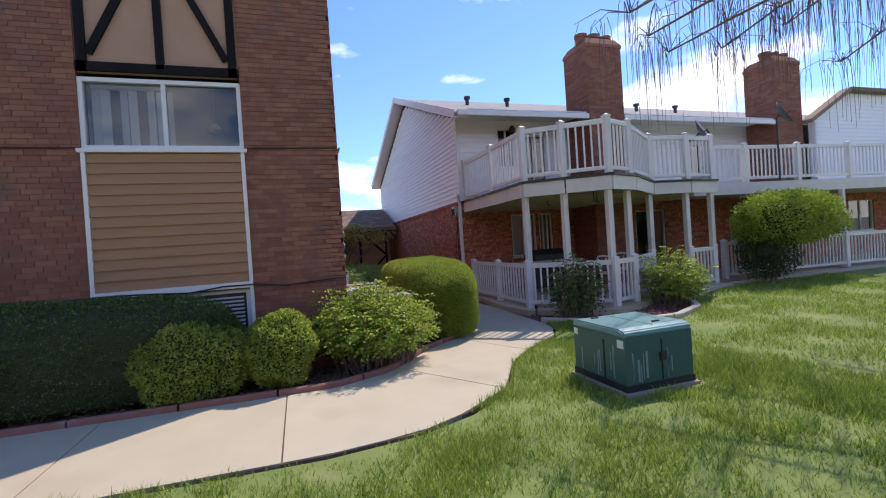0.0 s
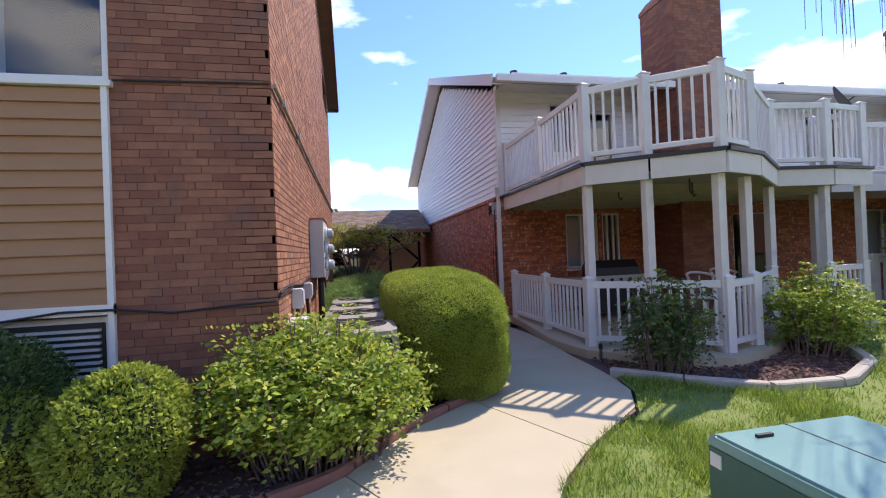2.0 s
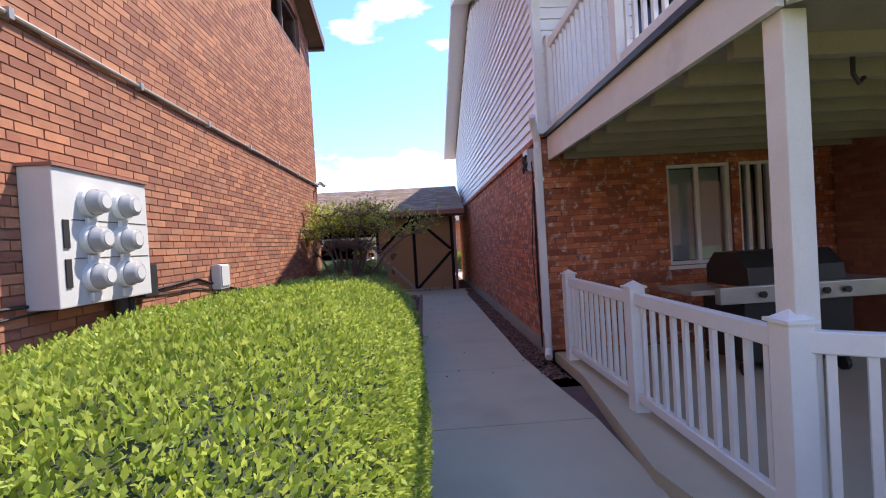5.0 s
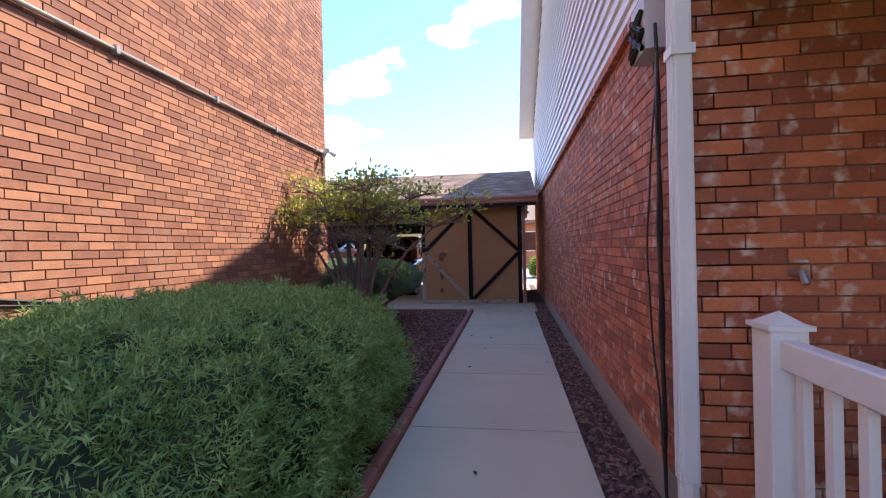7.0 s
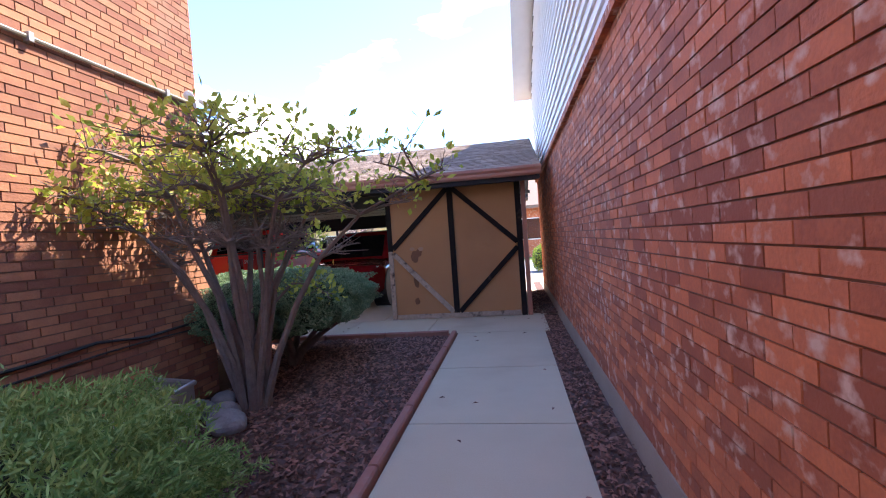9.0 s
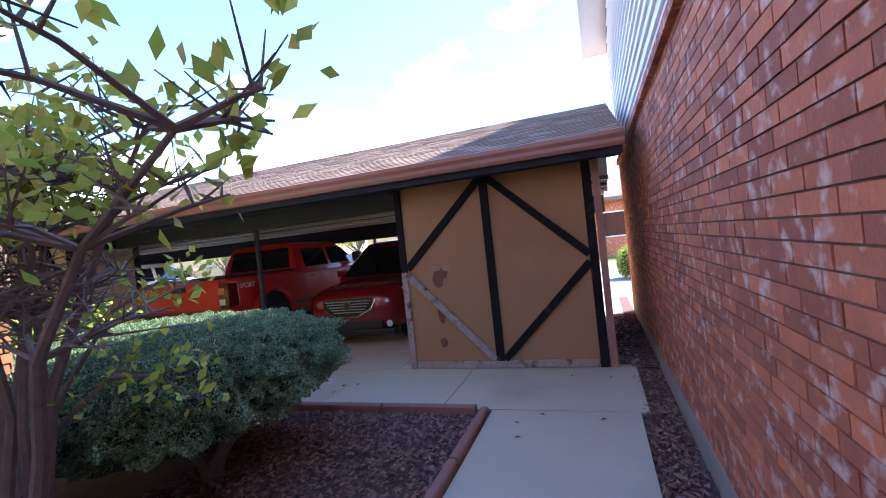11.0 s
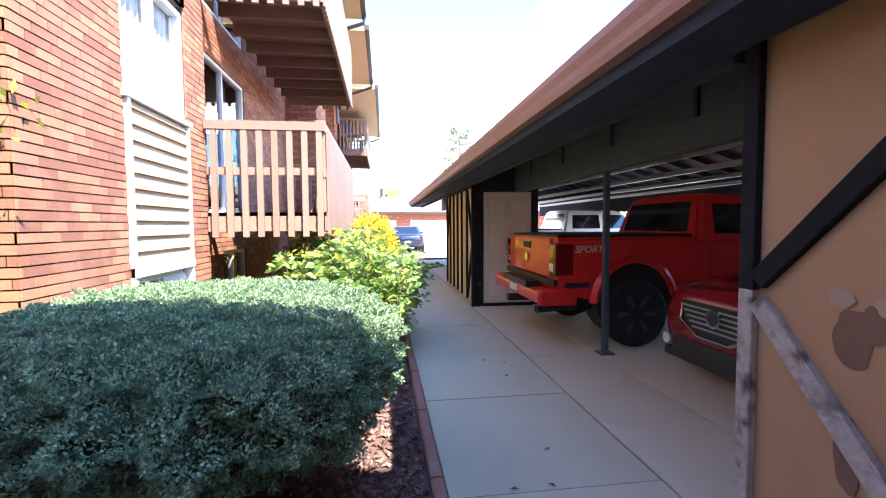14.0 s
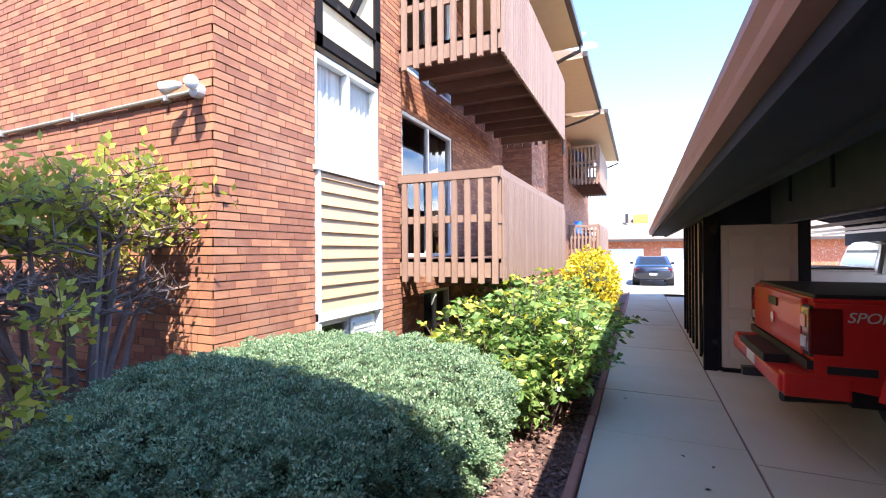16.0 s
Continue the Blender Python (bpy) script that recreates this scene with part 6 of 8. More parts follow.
bush("hedge", (-3.1, 4.86, 0.5), (2.72, 0.42, 0.6), 3.5, 52000, 0.03, 0.008, M["leaf_hedge_shade"], "long clipped hedge along the brick front, its shade in dark leaves", 9, amp=0.06, freq=2, depth=0.05, shrink=0.92, category="hedge")
spray_bush("privet_bush", (1.02, 5.06), (0.66, 0.6), 0.9, 190, M["leaf_bright"], M["leaf_young"], "leafy bright green shrub with slender stems", 11, leaf=0.05, width=0.014, low=0.36)
spray_bush("rose_bush", (4.68, 6.15), (0.42, 0.36), 0.98, 40, M["leaf_rose"], M["leaf_bright"], "dark leggy rose bush before the patio fence", 12, leaf=0.05, width=0.016)
spray_bush("laurel_bush", (6.95, 6.25), (0.6, 0.55), 0.98, 50, M["leaf_bright"], M["leaf_young"], "green leafy shrub in the patio bed", 13, leaf=0.055, width=0.017)
bush("boxwood", (7.55, 6.6, 0.36), (0.38, 0.36, 0.36), 2.2, 3600, 0.035, 0.012, M["leaf_dark"], "small dark round shrub in the patio bed", 14, amp=0.1, shrink=0.85, group="clipped shrubs")
bush("viburnum_bush", (11.6, 7.15, 1.5), (1.5, 0.6, 0.62), 3.6, 17000, 0.055, 0.02, M["leaf_bright"], "tall flat-topped green shrub before the far patio", 15, amp=0.2, freq=2.6, depth=0.2, zmin=0.8, shrink=0.55, stems=0)
# Same shrub's lower half: the shade below the crown is in the leaf colour.
vb = bush("viburnum_bush", (10.9, 7.2, 0.75), (0.8, 0.55, 0.75), 2.2, 5200, 0.05, 0.02, M["leaf_dark"], "lower growth of a tall shrub on bare stems, leaves dark for shade", 16, amp=0.2, depth=0.3, zmin=0.1, shrink=0.4, stems=10)
jt = bush("juniper_ball", (0.8, 15.66, 0.74), (1.14, 1.06, 0.33), 2.7, 230000, 0.017, 0.0048, M["leaf_blue"], "blue-green mounded juniper on a short crooked trunk", 17, amp=0.16, freq=9.0, depth=0.018, zmin=0.48, shrink=0.9, spread=0.9)
tagged(part("shade_core", shade_lumps((0.8, 15.66), 0.88, 0.8, 41), M["core"], jt), kind="stuff")
bm = bmesh.new()
for dx, dy in ((0.25, 0.15), (-0.3, 0.1), (0.1, -0.3), (-0.1, 0.35), (0.45, -0.2)):
    tube(bm, [(1.08, 15.72, -0.03), (1.08 + dx * 0.3, 15.72 + dy * 0.3, 0.15), (1.08 + dx, 15.72 + dy, 0.38), (1.08 + dx * 1.7, 15.72 + dy * 1.7, 0.55)], 0.055, 7, 0.015)
part("trunk", bm, M["bark"], jt)
spray_bush("mahonia_bush", (-2.25, 16.35), (1.75, 0.95), 1.3, 95, M["leaf_mahonia"], M["leaf_young"], "broad loose green shrub with yellowish young leaf tips", 19)
spray_bush("mahonia_bush", (-4.9, 16.25), (1.1, 0.75), 1.15, 42, M["leaf_mahonia"], M["leaf_young"], "loose green leafy shrub in the rear bed", 20)
bush("forsythia_bush", (-7.6, 16.35, 0.85), (1.3, 0.62, 0.8), 2.3, 5200, 0.075, 0.03, M["flower_yellow"], "forsythia shrub in full yellow bloom", 21, amp=0.2, freq=2.4, depth=0.2, zmin=0.1, shrink=0.7, stems=8)


def small_tree(base, seed):
    """A flat-crowned tree on many stems."""
    rng, o = random.Random(seed), thing("serviceberry_tree", (*base, 0), "small many-stemmed tree with thin young leaves", "tree")
    stems, tw, tips = bmesh.new(), bmesh.new(), []
    for i in range(15):
        a = i * 2.4 + rng.uniform(-0.3, 0.3)
        reach = rng.uniform(0.35, 1.65) if i else 0.1
        ex = Vector((math.cos(a) * reach * 0.85 + 0.22 * reach, math.sin(a) * reach * 0.62 - 0.34 * reach, 0))
        top = rng.uniform(1.9, 2.3) - 0.22 * reach
        b0 = Vector((base[0] + math.cos(a) * 0.1, base[1] + math.sin(a) * 0.1, -0.03))
        pts = [b0 + ex * (s ** 1.5) + Vector((rng.uniform(-0.04, 0.04), rng.uniform(-0.04, 0.04), top * (1 - (1 - s) ** 1.35))) for s in (0, 0.2, 0.4, 0.6, 0.8, 1.0)]
        if (pts[-1].x - 2.3) * 0.634 + (pts[-1].y - 15) * 0.96 > -0.3:
            pts = [Vector((b0.x + (p.x - b0.x) * 0.35, b0.y + (p.y - b0.y) * 0.35 - 0.1 * i2, p.z)) for i2, p in enumerate(pts)]
        tube(stems, pts, rng.uniform(0.026, 0.044), 7, 0.007)
        for s in range(2, 6):
            if pts[s].z < 1.2:
                continue
            for k in range(8):
                b = rng.uniform(0, 6.28)
                L = rng.uniform(0.18, 0.45)
                e = pts[s] + Vector((math.cos(b) * L, math.sin(b) * L, rng.uniform(0.0, 0.3) * L * 1.4))
                if (e.x - 2.36) * 0.634 + (e.y - 15) * 0.96 > -0.25 or e.y > 14.95:
                    continue
                m = (pts[s] + e) / 2 + Vector((rng.uniform(-0.05, 0.05), rng.uniform(-0.05, 0.05), 0.03))
                tube(tw, [pts[s], m, e], 0.010, 4, 0.003, caps=False)
                tips += [e] if s > 3 else []
                for j in range(5):
                    f = m + (e - m) * rng.random() + Vector((rng.uniform(-0.16, 0.16), rng.uniform(-0.16, 0.16), rng.uniform(-0.02, 0.16)))
                    tube(tw, [m + (e - m) * rng.random(), f], 0.005, 3, 0.002, caps=False)
                    if s > 3:
                        tips.append(f)
    for e in ((1.75, 15.2, 1.38), (1.88, 15.02, 0.8)):
        s0, e = Vector((1.4, 14.5, 0.55)), Vector(e)
        arc = [s0 + (e - s0) * f + Vector((0, 0, 0.32 * math.sin(math.pi * f))) for f in (0, 0.25, 0.5, 0.75, 1)]
        tube(stems, arc, 0.016, 6, 0.004)
        for k in range(18):
            f = rng.uniform(0.4, 1.0)
            q = arc[0].lerp(arc[4], f) + Vector((0, 0, 0.32 * math.sin(math.pi * f)))
            g = q + Vector((rng.uniform(-0.2, 0.2), rng.uniform(-0.2, 0.2), rng.uniform(-0.1, 0.14)))
            tube(tw, [q, g], 0.004, 3, 0.002, caps=False)
            tips += [g, (q + g) / 2]
    part("trunk", stems, M["bark"], o)
    part("branch", tw, M["bark"], o)
    rs = np.random.RandomState(seed)
    t = np.array([tuple(v) for v in tips])
    t = t[t[:, 2] > 0.7]
    pick = np.repeat(t, 3, axis=0) + rs.normal(scale=0.028, size=(len(t) * 3, 3))
    nr = np.tile(np.array((0.0, 0.0, 0.5)), (len(pick), 1))
    leaf_mesh("crown", pick, nr, 0.062, 0.018, M["leaf_tree"], o, seed, spread=1.0, upright=0.1)
    return o


small_tree((1.38, 14.45), 4)


def tree(name, base, height, crown, n_leaf, leaf_len, material, label, seed, trunk=0.2, bare=False, group="trees beyond the drive"):
    rng, o = random.Random(seed), thing(name, (*base, 0), label, "tree", group)
    tr, tips = bmesh.new(), []
    z0 = height * 0.3
    tube(tr, [(base[0], base[1], -0.1), (base[0] + 0.05, base[1], z0), (base[0] + 0.1, base[1] + 0.1, height * 0.6)], trunk, 8, trunk * 0.4)
    for i in range(16):
        a = i * 2.4
        s = Vector((base[0] + 0.05, base[1], z0 * rng.uniform(0.8, 1.6)))
        e = s + Vector((math.cos(a) * crown * rng.uniform(0.5, 1), math.sin(a) * crown * rng.uniform(0.5, 1), height * rng.uniform(0.2, 0.62)))
        m = (s + e) / 2 + Vector((0, 0, 0.2))
        tube(tr, [s, m, e], trunk * 0.35, 5, 0.02)
        for k in range(7):
            q = m + (e - m) * rng.random()
            f = q + Vector((rng.uniform(-1, 1), rng.uniform(-1, 1), rng.uniform(-0.2, 0.9))) * crown * 0.35
            tube(tr, [q, f], 0.02, 4, 0.006, caps=False)
            tips += [q, f, (q + f) / 2]
    part("trunk", tr, M["bark"], o)
    rs = np.random.RandomState(seed)
    t = np.array([tuple(v) for v in tips])
    k = max(1, n_leaf // len(t))
    pick = np.repeat(t, k, axis=0) + rs.normal(scale=crown * 0.11, size=(len(t) * k, 3))
    leaf_mesh("crown", pick, np.zeros_like(pick), leaf_len, leaf_len * 0.3, material, o, seed, spread=1.0)
    return o


def willow():
    o, rng = thing("weeping_birch", (9.6, -0.6, 0), "weeping tree with long bare hanging twigs", "tree"), random.Random(8)
    tr, tw = bmesh.new(), bmesh.new()
    tube(tr, [(9.6, -0.6, -0.1), (9.5, -0.5, 2.2), (9.2, -0.2, 4.4), (9.0, 0.0, 6.2)], 0.17, 10, 0.06)
    limbs = []
    for e, m in (((3.75, 3.3, 3.75), (6.6, 1.8, 5.0)), ((4.5, 3.9, 3.85), (6.9, 2.4, 4.9)), ((5.5, 4.6, 3.95), (7.4, 2.6, 5.1)), ((6.4, 4.4, 4.1), (7.8, 2.2, 5.3)), ((5.2, 3.4, 4.4), (7.4, 1.2, 5.6)), ((7.6, 4.4, 4.5), (8.6, 2.2, 5.5)), ((9.3, 4.6, 4.1), (9.4, 2.4, 5.2)), ((11.4, 3.6, 4.0), (10.4, 1.6, 5.2)), ((7.2, -2.5, 4.0), (8.4, -1.6, 5.2)), ((11.8, -2.4, 4.0), (10.8, -1.6, 5.2))):
        s = Vector((9.3, -0.3, 4.2))
        e, m = Vector(e), Vector(m)
        pts = []
        for i in range(9):
            t = i / 8
            pts.append((1 - t) ** 2 * s + 2 * t * (1 - t) * m + t * t * e + Vector((rng.uniform(-0.05, 0.05), rng.uniform(-0.05, 0.05), rng.uniform(-0.05, 0.05))))
        tube(tr, pts, 0.05, 7, 0.012)
        limbs.append(pts)
    for pts in limbs:
        for i in range(3, 9):
            for k in range(6):
                q = pts[i] + Vector((rng.uniform(-0.1, 0.1), rng.uniform(-0.1, 0.1), 0))
                f = q + Vector((rng.uniform(-0.55, 0.55), rng.uniform(-0.55, 0.55), rng.uniform(0.0, 0.3)))
                tube(tw, [pts[i], (pts[i] + f) / 2 + Vector((0, 0, 0.1)), f], 0.007, 4, 0.004, caps=False)
                for j in range(4):
                    g = pts[i] + (f - pts[i]) * rng.uniform(0.3, 1)
                    L, sway = rng.uniform(0.4, 1.3), Vector((rng.uniform(-0.1, 0.1), rng.uniform(-0.1, 0.1), 0))
                    tube(tw, [g, g + sway * 0.6 + Vector((0, 0, -0.15 * L)), g + sway + Vector((0, 0, -0.6 * L)), g + sway * 1.1 + Vector((0, 0, -L))], 0.0045, 3, 0.002, caps=False)
    part("trunk", tr, M["twig"], o)
    tagged(part("twig", tw, M["twig"], o), kind="stuff")


willow()

# grass blades on the lawn
LX = [-9, -2.4, -0.9, 0.3, 1.0, 1.45, 2.02, 2.48, 3.0, 3.62, 3.92, 4.05, 4.6, 5.1, 5.9, 6.8, 7.5, 9.8, 16.5]
LY = [2.68, 2.70, 2.73, 2.68, 2.75, 2.95, 3.36, 4.13, 4.64, 5.06, 5.5, 6.0, 5.45, 5.05, 5.0, 5.45, 6.3, 7.35, 7.3]


def blades(n, x0, x1, y0, y1, h, w, seed):
    rs = np.random.RandomState(seed)
    x, y = rs.uniform(x0, x1, n), rs.uniform(y0, y1, n)
    keep = (y < np.interp(x, LX, LY) + rs.normal(scale=0.02, size=n)) & ~((x > 2.74) & (x < 3.64) & (y > 2.55) & (y < 3.47))
    patch = np.array([noise.noise((a * 1.3, b * 1.3, 3.0)) + 0.6 * noise.noise((a * 4, b * 4, 9.0)) for a, b in zip(x, y)])
    keep &= rs.uniform(-0.75, 0.3, n) < patch
    x, y, patch = x[keep], y[keep], patch[keep]
    k = len(x)
    a = rs.uniform(0, 6.283, k)
    hh = h * rs.uniform(0.5, 1.3, k) * np.clip(0.85 + 1.0 * patch, 0.35, 1.9)
    lean = rs.normal(scale=0.55, size=(k, 2)) * hh[:, None]
    v = np.zeros((k, 3, 3))
    v[:, 0] = np.stack((x - np.cos(a) * w, y - np.sin(a) * w, np.full(k, -0.01)), 1)
    v[:, 1] = np.stack((x + np.cos(a) * w, y + np.sin(a) * w, np.full(k, -0.01)), 1)
    v[:, 2] = np.stack((x + lean[:, 0], y + lean[:, 1], hh), 1)
    me = bpy.data.meshes.new("grass_blades")
    me.vertices.add(3 * k)
    me.vertices.foreach_set("co", v.ravel())
    me.loops.add(3 * k)
    me.loops.foreach_set("vertex_index", np.arange(3 * k, dtype=np.int32))
    me.polygons.add(k)
    me.polygons.foreach_set("loop_start", np.arange(0, 3 * k, 3, dtype=np.int32))
    me.update(calc_edges=True)
    me.materials.append(M["grass"])
    tagged(new("grass_blades", me), "short uneven spring grass blades on the lawn", "grass", kind="stuff")


blades(170000, -2.5, 5.0, 0.6, 6.1, 0.062, 0.004, 1)
blades(110000, 3.0, 13.0, -1.0, 7.4, 0.062, 0.006, 2)


def chips(name, x0, x1, y0, y1, n, size, material, seed, z=-0.028, test=None, label="scattered dark bark mulch chips"):
    rs = np.random.RandomState(seed)
    vs, fs = [], []
    for i in range(n):
        x, y = rs.uniform(x0, x1), rs.uniform(y0, y1)
        if test and not test(x, y):
            continue
        a, L, w = rs.uniform(0, 6.28), size * rs.uniform(0.5, 1.6), size * rs.uniform(0.2, 0.5)
        c, s = math.cos(a), math.sin(a)
        t1, t2, zz = rs.uniform(-0.3, 0.6) * L * 0.5, rs.uniform(0.1, 0.4) * w, z + rs.uniform(0, 0.018)
        j = len(vs)
        vs += [(x - c * L / 2 - s * w, y - s * L / 2 + c * w, zz), (x + c * L / 2, y + s * L / 2, zz + t1 + 0.004), (x - c * L / 2 + s * w, y - s * L / 2 - c * w, zz + t2), (x, y, zz + 0.014 + t2)]
        fs += [(j, j + 1, j + 3), (j + 1, j + 2, j + 3), (j + 2, j, j + 3)]
    me = bpy.data.meshes.new(name)
    me.from_pydata(vs, [], fs)
    me.materials.append(material)
    tagged(new(name, me), label, "mulch", kind="stuff")


def in_front_bed(x, y):
    return y > np.interp(x, [p[0] for p in EDGE[:-2]], [p[1] for p in EDGE[:-2]]) + 0.05


chips("mulch_chips", -2.5, 2.6, 4.3, 6.6, 5200, 0.045, M["chip"], 1, test=in_front_bed)
chips("mulch_chips", 0.8, 2.72, 13.0, 16.9, 9000, 0.045, M["chip"], 2)
chips("mulch_chips", 3.99, 4.25, 9.6, 18.1, 3600, 0.04, M["chip"], 3)
chips("mulch_chips", 3.9, 4.26, 18.2, 21.0, 900, 0.05, M["chip"], 8, z=0.0)
chips("mulch_chips", -6.0, 2.7, 16.0, 16.9, 6500, 0.045, M["chip"], 4)
chips("mulch_chips", 4.2, 7.4, 5.2, 7.0, 3600, 0.05, M["chip"], 5, test=lambda x, y: y > np.interp(x, [4.0, 4.6, 5.1, 5.9, 6.8, 7.5], [6.2, 5.6, 5.22, 5.16, 5.6, 6.4]))
chips("mulch_chips", 2.3, 2.72, 5.9, 13.0, 2200, 0.045, M["chip"], 6)


# ---- vehicles ----
def loft(bm, rings, close=True):
    rows = [[bm.verts.new(p) for p in r] for r in rings]
    k = len(rows[0])
    for a, b in zip(rows, rows[1:]):
        for j in range(k):
            bm.faces.new((a[j], a[(j + 1) % k], b[(j + 1) % k], b[j]))
    if close:
        bm.faces.new(rows[0][::-1])
        bm.faces.new(rows[-1])
    bmesh.ops.recalc_face_normals(bm, faces=bm.faces)
    return bm


def oval(y, w, z0, z1, p=4.0, n=28):
    """A rounded-square ring across a body."""
    pts, zc, h = [], (z0 + z1) / 2, (z1 - z0) / 2
    for j in range(n):
        a = 2 * math.pi * j / n
        c, s = math.cos(a), math.sin(a)
        pts.append((w * math.copysign(abs(c) ** (2 / p), c), y, zc + h * math.copysign(abs(s) ** (2 / p), s)))
    return pts


def wheel(owner, x, y, r, w, spokes, side, name="wheel"):
    """A tyre with rim and spokes; side: +1 faces +x."""
    hub = new(name)
    hub.parent = owner
    hub.location = (x, y, r)
    def local(bm):
        return bm
    prof = [(r * 0.66, -w / 2), (r * 0.9, -w / 2), (r * 0.985, -w / 2 + 0.03), (r, -w / 4), (r, w / 4), (r * 0.985, w / 2 - 0.03), (r * 0.9, w / 2), (r * 0.66, w / 2)]
    mesh_ob("tyre", lathe(bmesh.new(), prof, (0, 0, 0), "x", 36), M["tyre"], hub)
    mesh_ob("rim", lathe(bmesh.new(), [(r * 0.66, side * w * 0.46), (r * 0.62, side * w * 0.46), (r * 0.58, side * w * 0.2), (0.05, side * w * 0.16)], (0, 0, 0), "x", 28), M["metal_dark"], hub)
    for j in range(spokes):
        a = 2 * math.pi * j / spokes
        for d in (-0.09, 0.09):
            bm = beam(bmesh.new(), (side * w * 0.44, 0.06 * math.cos(a), 0.06 * math.sin(a)), (side * w * 0.47, r * 0.63 * math.cos(a + d), r * 0.63 * math.sin(a + d)), 0.022, 0.03, up=(1, 0, 0))
            mesh_ob("spoke", bm, M["spoke_grey"], hub)
    mesh_ob("hub_cap", lathe(bmesh.new(), [(0.06, side * w * 0.3), (0.055, side * w * 0.44), (0.02, side * w * 0.46)], (0, 0, 0), "x", 14), M["black"], hub)


def arch(cy, r, z_base, n=12):
    """Outline points over a wheel, from front foot to rear foot."""
    return [(cy - r * math.cos(math.pi * i / n), z_base + (r * 1.0) * math.sin(math.pi * i / n)) for i in range(n + 1)]


def pickup(at, paint, label, badge=True, heading=0.0):
    o = thing("pickup_truck", (0, 0, 0), label, "pickup truck")
    W, L, ra, fa, R = 0.96, 5.55, 0.95, 4.45, 0.39
    # lower body with wheel openings
    prof = [(0.06, 0.62)] + arch(ra, 0.47, 0.55) + arch(fa, 0.47, 0.55) + [(L - 0.1, 0.6), (L, 0.75), (L, 1.08), (L - 0.15, 1.16), (3.95, 1.22), (1.72, 1.22), (1.72, 1.27), (0.03, 1.27), (0.02, 0.7)]
    bm = extrude_x(bmesh.new(), prof, -W, W)
    es = [e for e in bm.edges if abs(e.verts[0].co.x - e.verts[1].co.x) < 1e-6 and min(e.verts[0].co.z, e.verts[1].co.z) > 0.7]
    bmesh.ops.bevel(bm, geom=es, offset=0.035, segments=3, affect="EDGES")
    part("body", bm, paint, o, smooth=False)
    for s in (-1, 1):
        for cy in (ra, fa):
            fl, rows = bmesh.new(), []
            for i in range(17):
                a = math.pi * i / 16
                rows.append([(s * (W + d), cy - rr * math.cos(a), 0.52 + rr * math.sin(a)) for d, rr in ((-0.02, 0.45), (0.035, 0.455), (0.045, 0.49), (0.0, 0.545), (-0.02, 0.545))])
            loft(fl, rows)
            part("fender_flare", fl, paint, o)
            part("wheel_well", lathe(bmesh.new(), [(0.46, s * (W - 0.35)), (0.46, s * (W - 0.004)), (0.455, s * (W - 0.004))], (0, cy, 0.53), "x", 24), M["black"], o)
        part("side_stripe", boxes((s * W - 0.004, s * W + 0.004, ra + 0.55, fa - 0.55, 0.66, 0.72), (s * W - 0.004, s * W + 0.004, 0.1, ra - 0.55, 0.7, 0.76)), M["black"], o)
        part("rocker", boxes((s * W - 0.06, s * W + 0.005, ra + 0.48, fa - 0.48, 0.46, 0.56)), M["black"], o)
    # greenhouse
    gh = bmesh.new()
    rows = []
    for w0, zz in ((0.94, 1.2), (0.90, 1.36), (0.80, 1.68), (0.74, 1.77), (0.5, 1.80)):
        t = (zz - 1.2) / 0.6
        ya, yb = 1.74 + 0.16 * t, 4.12 - 0.85 * t
        rows.append([(-w0, ya, zz), (w0, ya, zz), (w0, yb, zz), (-w0, yb, zz)])
    loft(gh, rows)
    bmesh.ops.bevel(gh, geom=[e for e in gh.edges if abs(e.verts[0].co.z - e.verts[1].co.z) > 0.02], offset=0.05, segments=3, affect="EDGES")
    part("cab", gh, paint, o)
    for s in (-1, 1):
        def side_pt(y, z):
            w0 = 0.94 - 0.04 * (z - 1.2) / 0.16 if z < 1.36 else 0.90 - 0.10 * (z - 1.36) / 0.32
            return (s * (w0 + 0.006), y, z)
        for pts in ([(1.98, 1.30), (2.75, 1.30), (2.75, 1.66), (2.02, 1.66)], [(2.85, 1.30), (3.83, 1.30), (3.42, 1.64), (3.30, 1.66), (2.85, 1.66)]):
            bm = bmesh.new()
            vs = [bm.verts.new(side_pt(*p)) for p in pts]
            vs2 = [bm.verts.new(v.co - Vector((s * 0.012, 0, 0))) for v in vs]
            bm.faces.new(vs if s > 0 else vs[::-1])
            for j in range(len(vs)):
                bm.faces.new((vs[j], vs2[j], vs2[(j + 1) % len(vs)], vs[(j + 1) % len(vs)]))
            part("side_window", bm, M["glass_car"], o)
        for y in (2.08, 2.98):
            part("door_handle", boxes((s * 0.975 - 0.02, s * 0.975 + 0.02, y, y + 0.2, 1.1, 1.135), bevel=0.006), paint, o)
        for y in (1.9, 2.8, 3.85):
            part("door_seam", boxes((s * W - 0.002, s * W + 0.002, y, y + 0.008, 0.6, 1.2)), M["black"], o)
        mr = bmesh.new()
        box(mr, s * 1.08 - 0.1, s * 1.08 + 0.1, 3.62, 3.74, 1.28, 1.5, bevel=0.03)
        part("wing_mirror", mr, M["black"], o)
        # tail lamp
        tl = part("tail_lamp", boxes((s * 0.86 - 0.11, s * 0.86 + 0.11, -0.012, 0.2, 0.84, 1.2), bevel=0.015), M["lens_red"], o)
        part("lamp_surround", boxes((s * 0.86 - 0.118, s * 0.86 + 0.104, -0.006, 0.02, 0.825, 1.215)), M["black"], tl)
        part("reversing_lens", boxes((s * 0.85 - 0.06, s * 0.85 + 0.05, -0.02, 0.0, 0.88, 0.97), bevel=0.004), M["lens_clear"], tl)
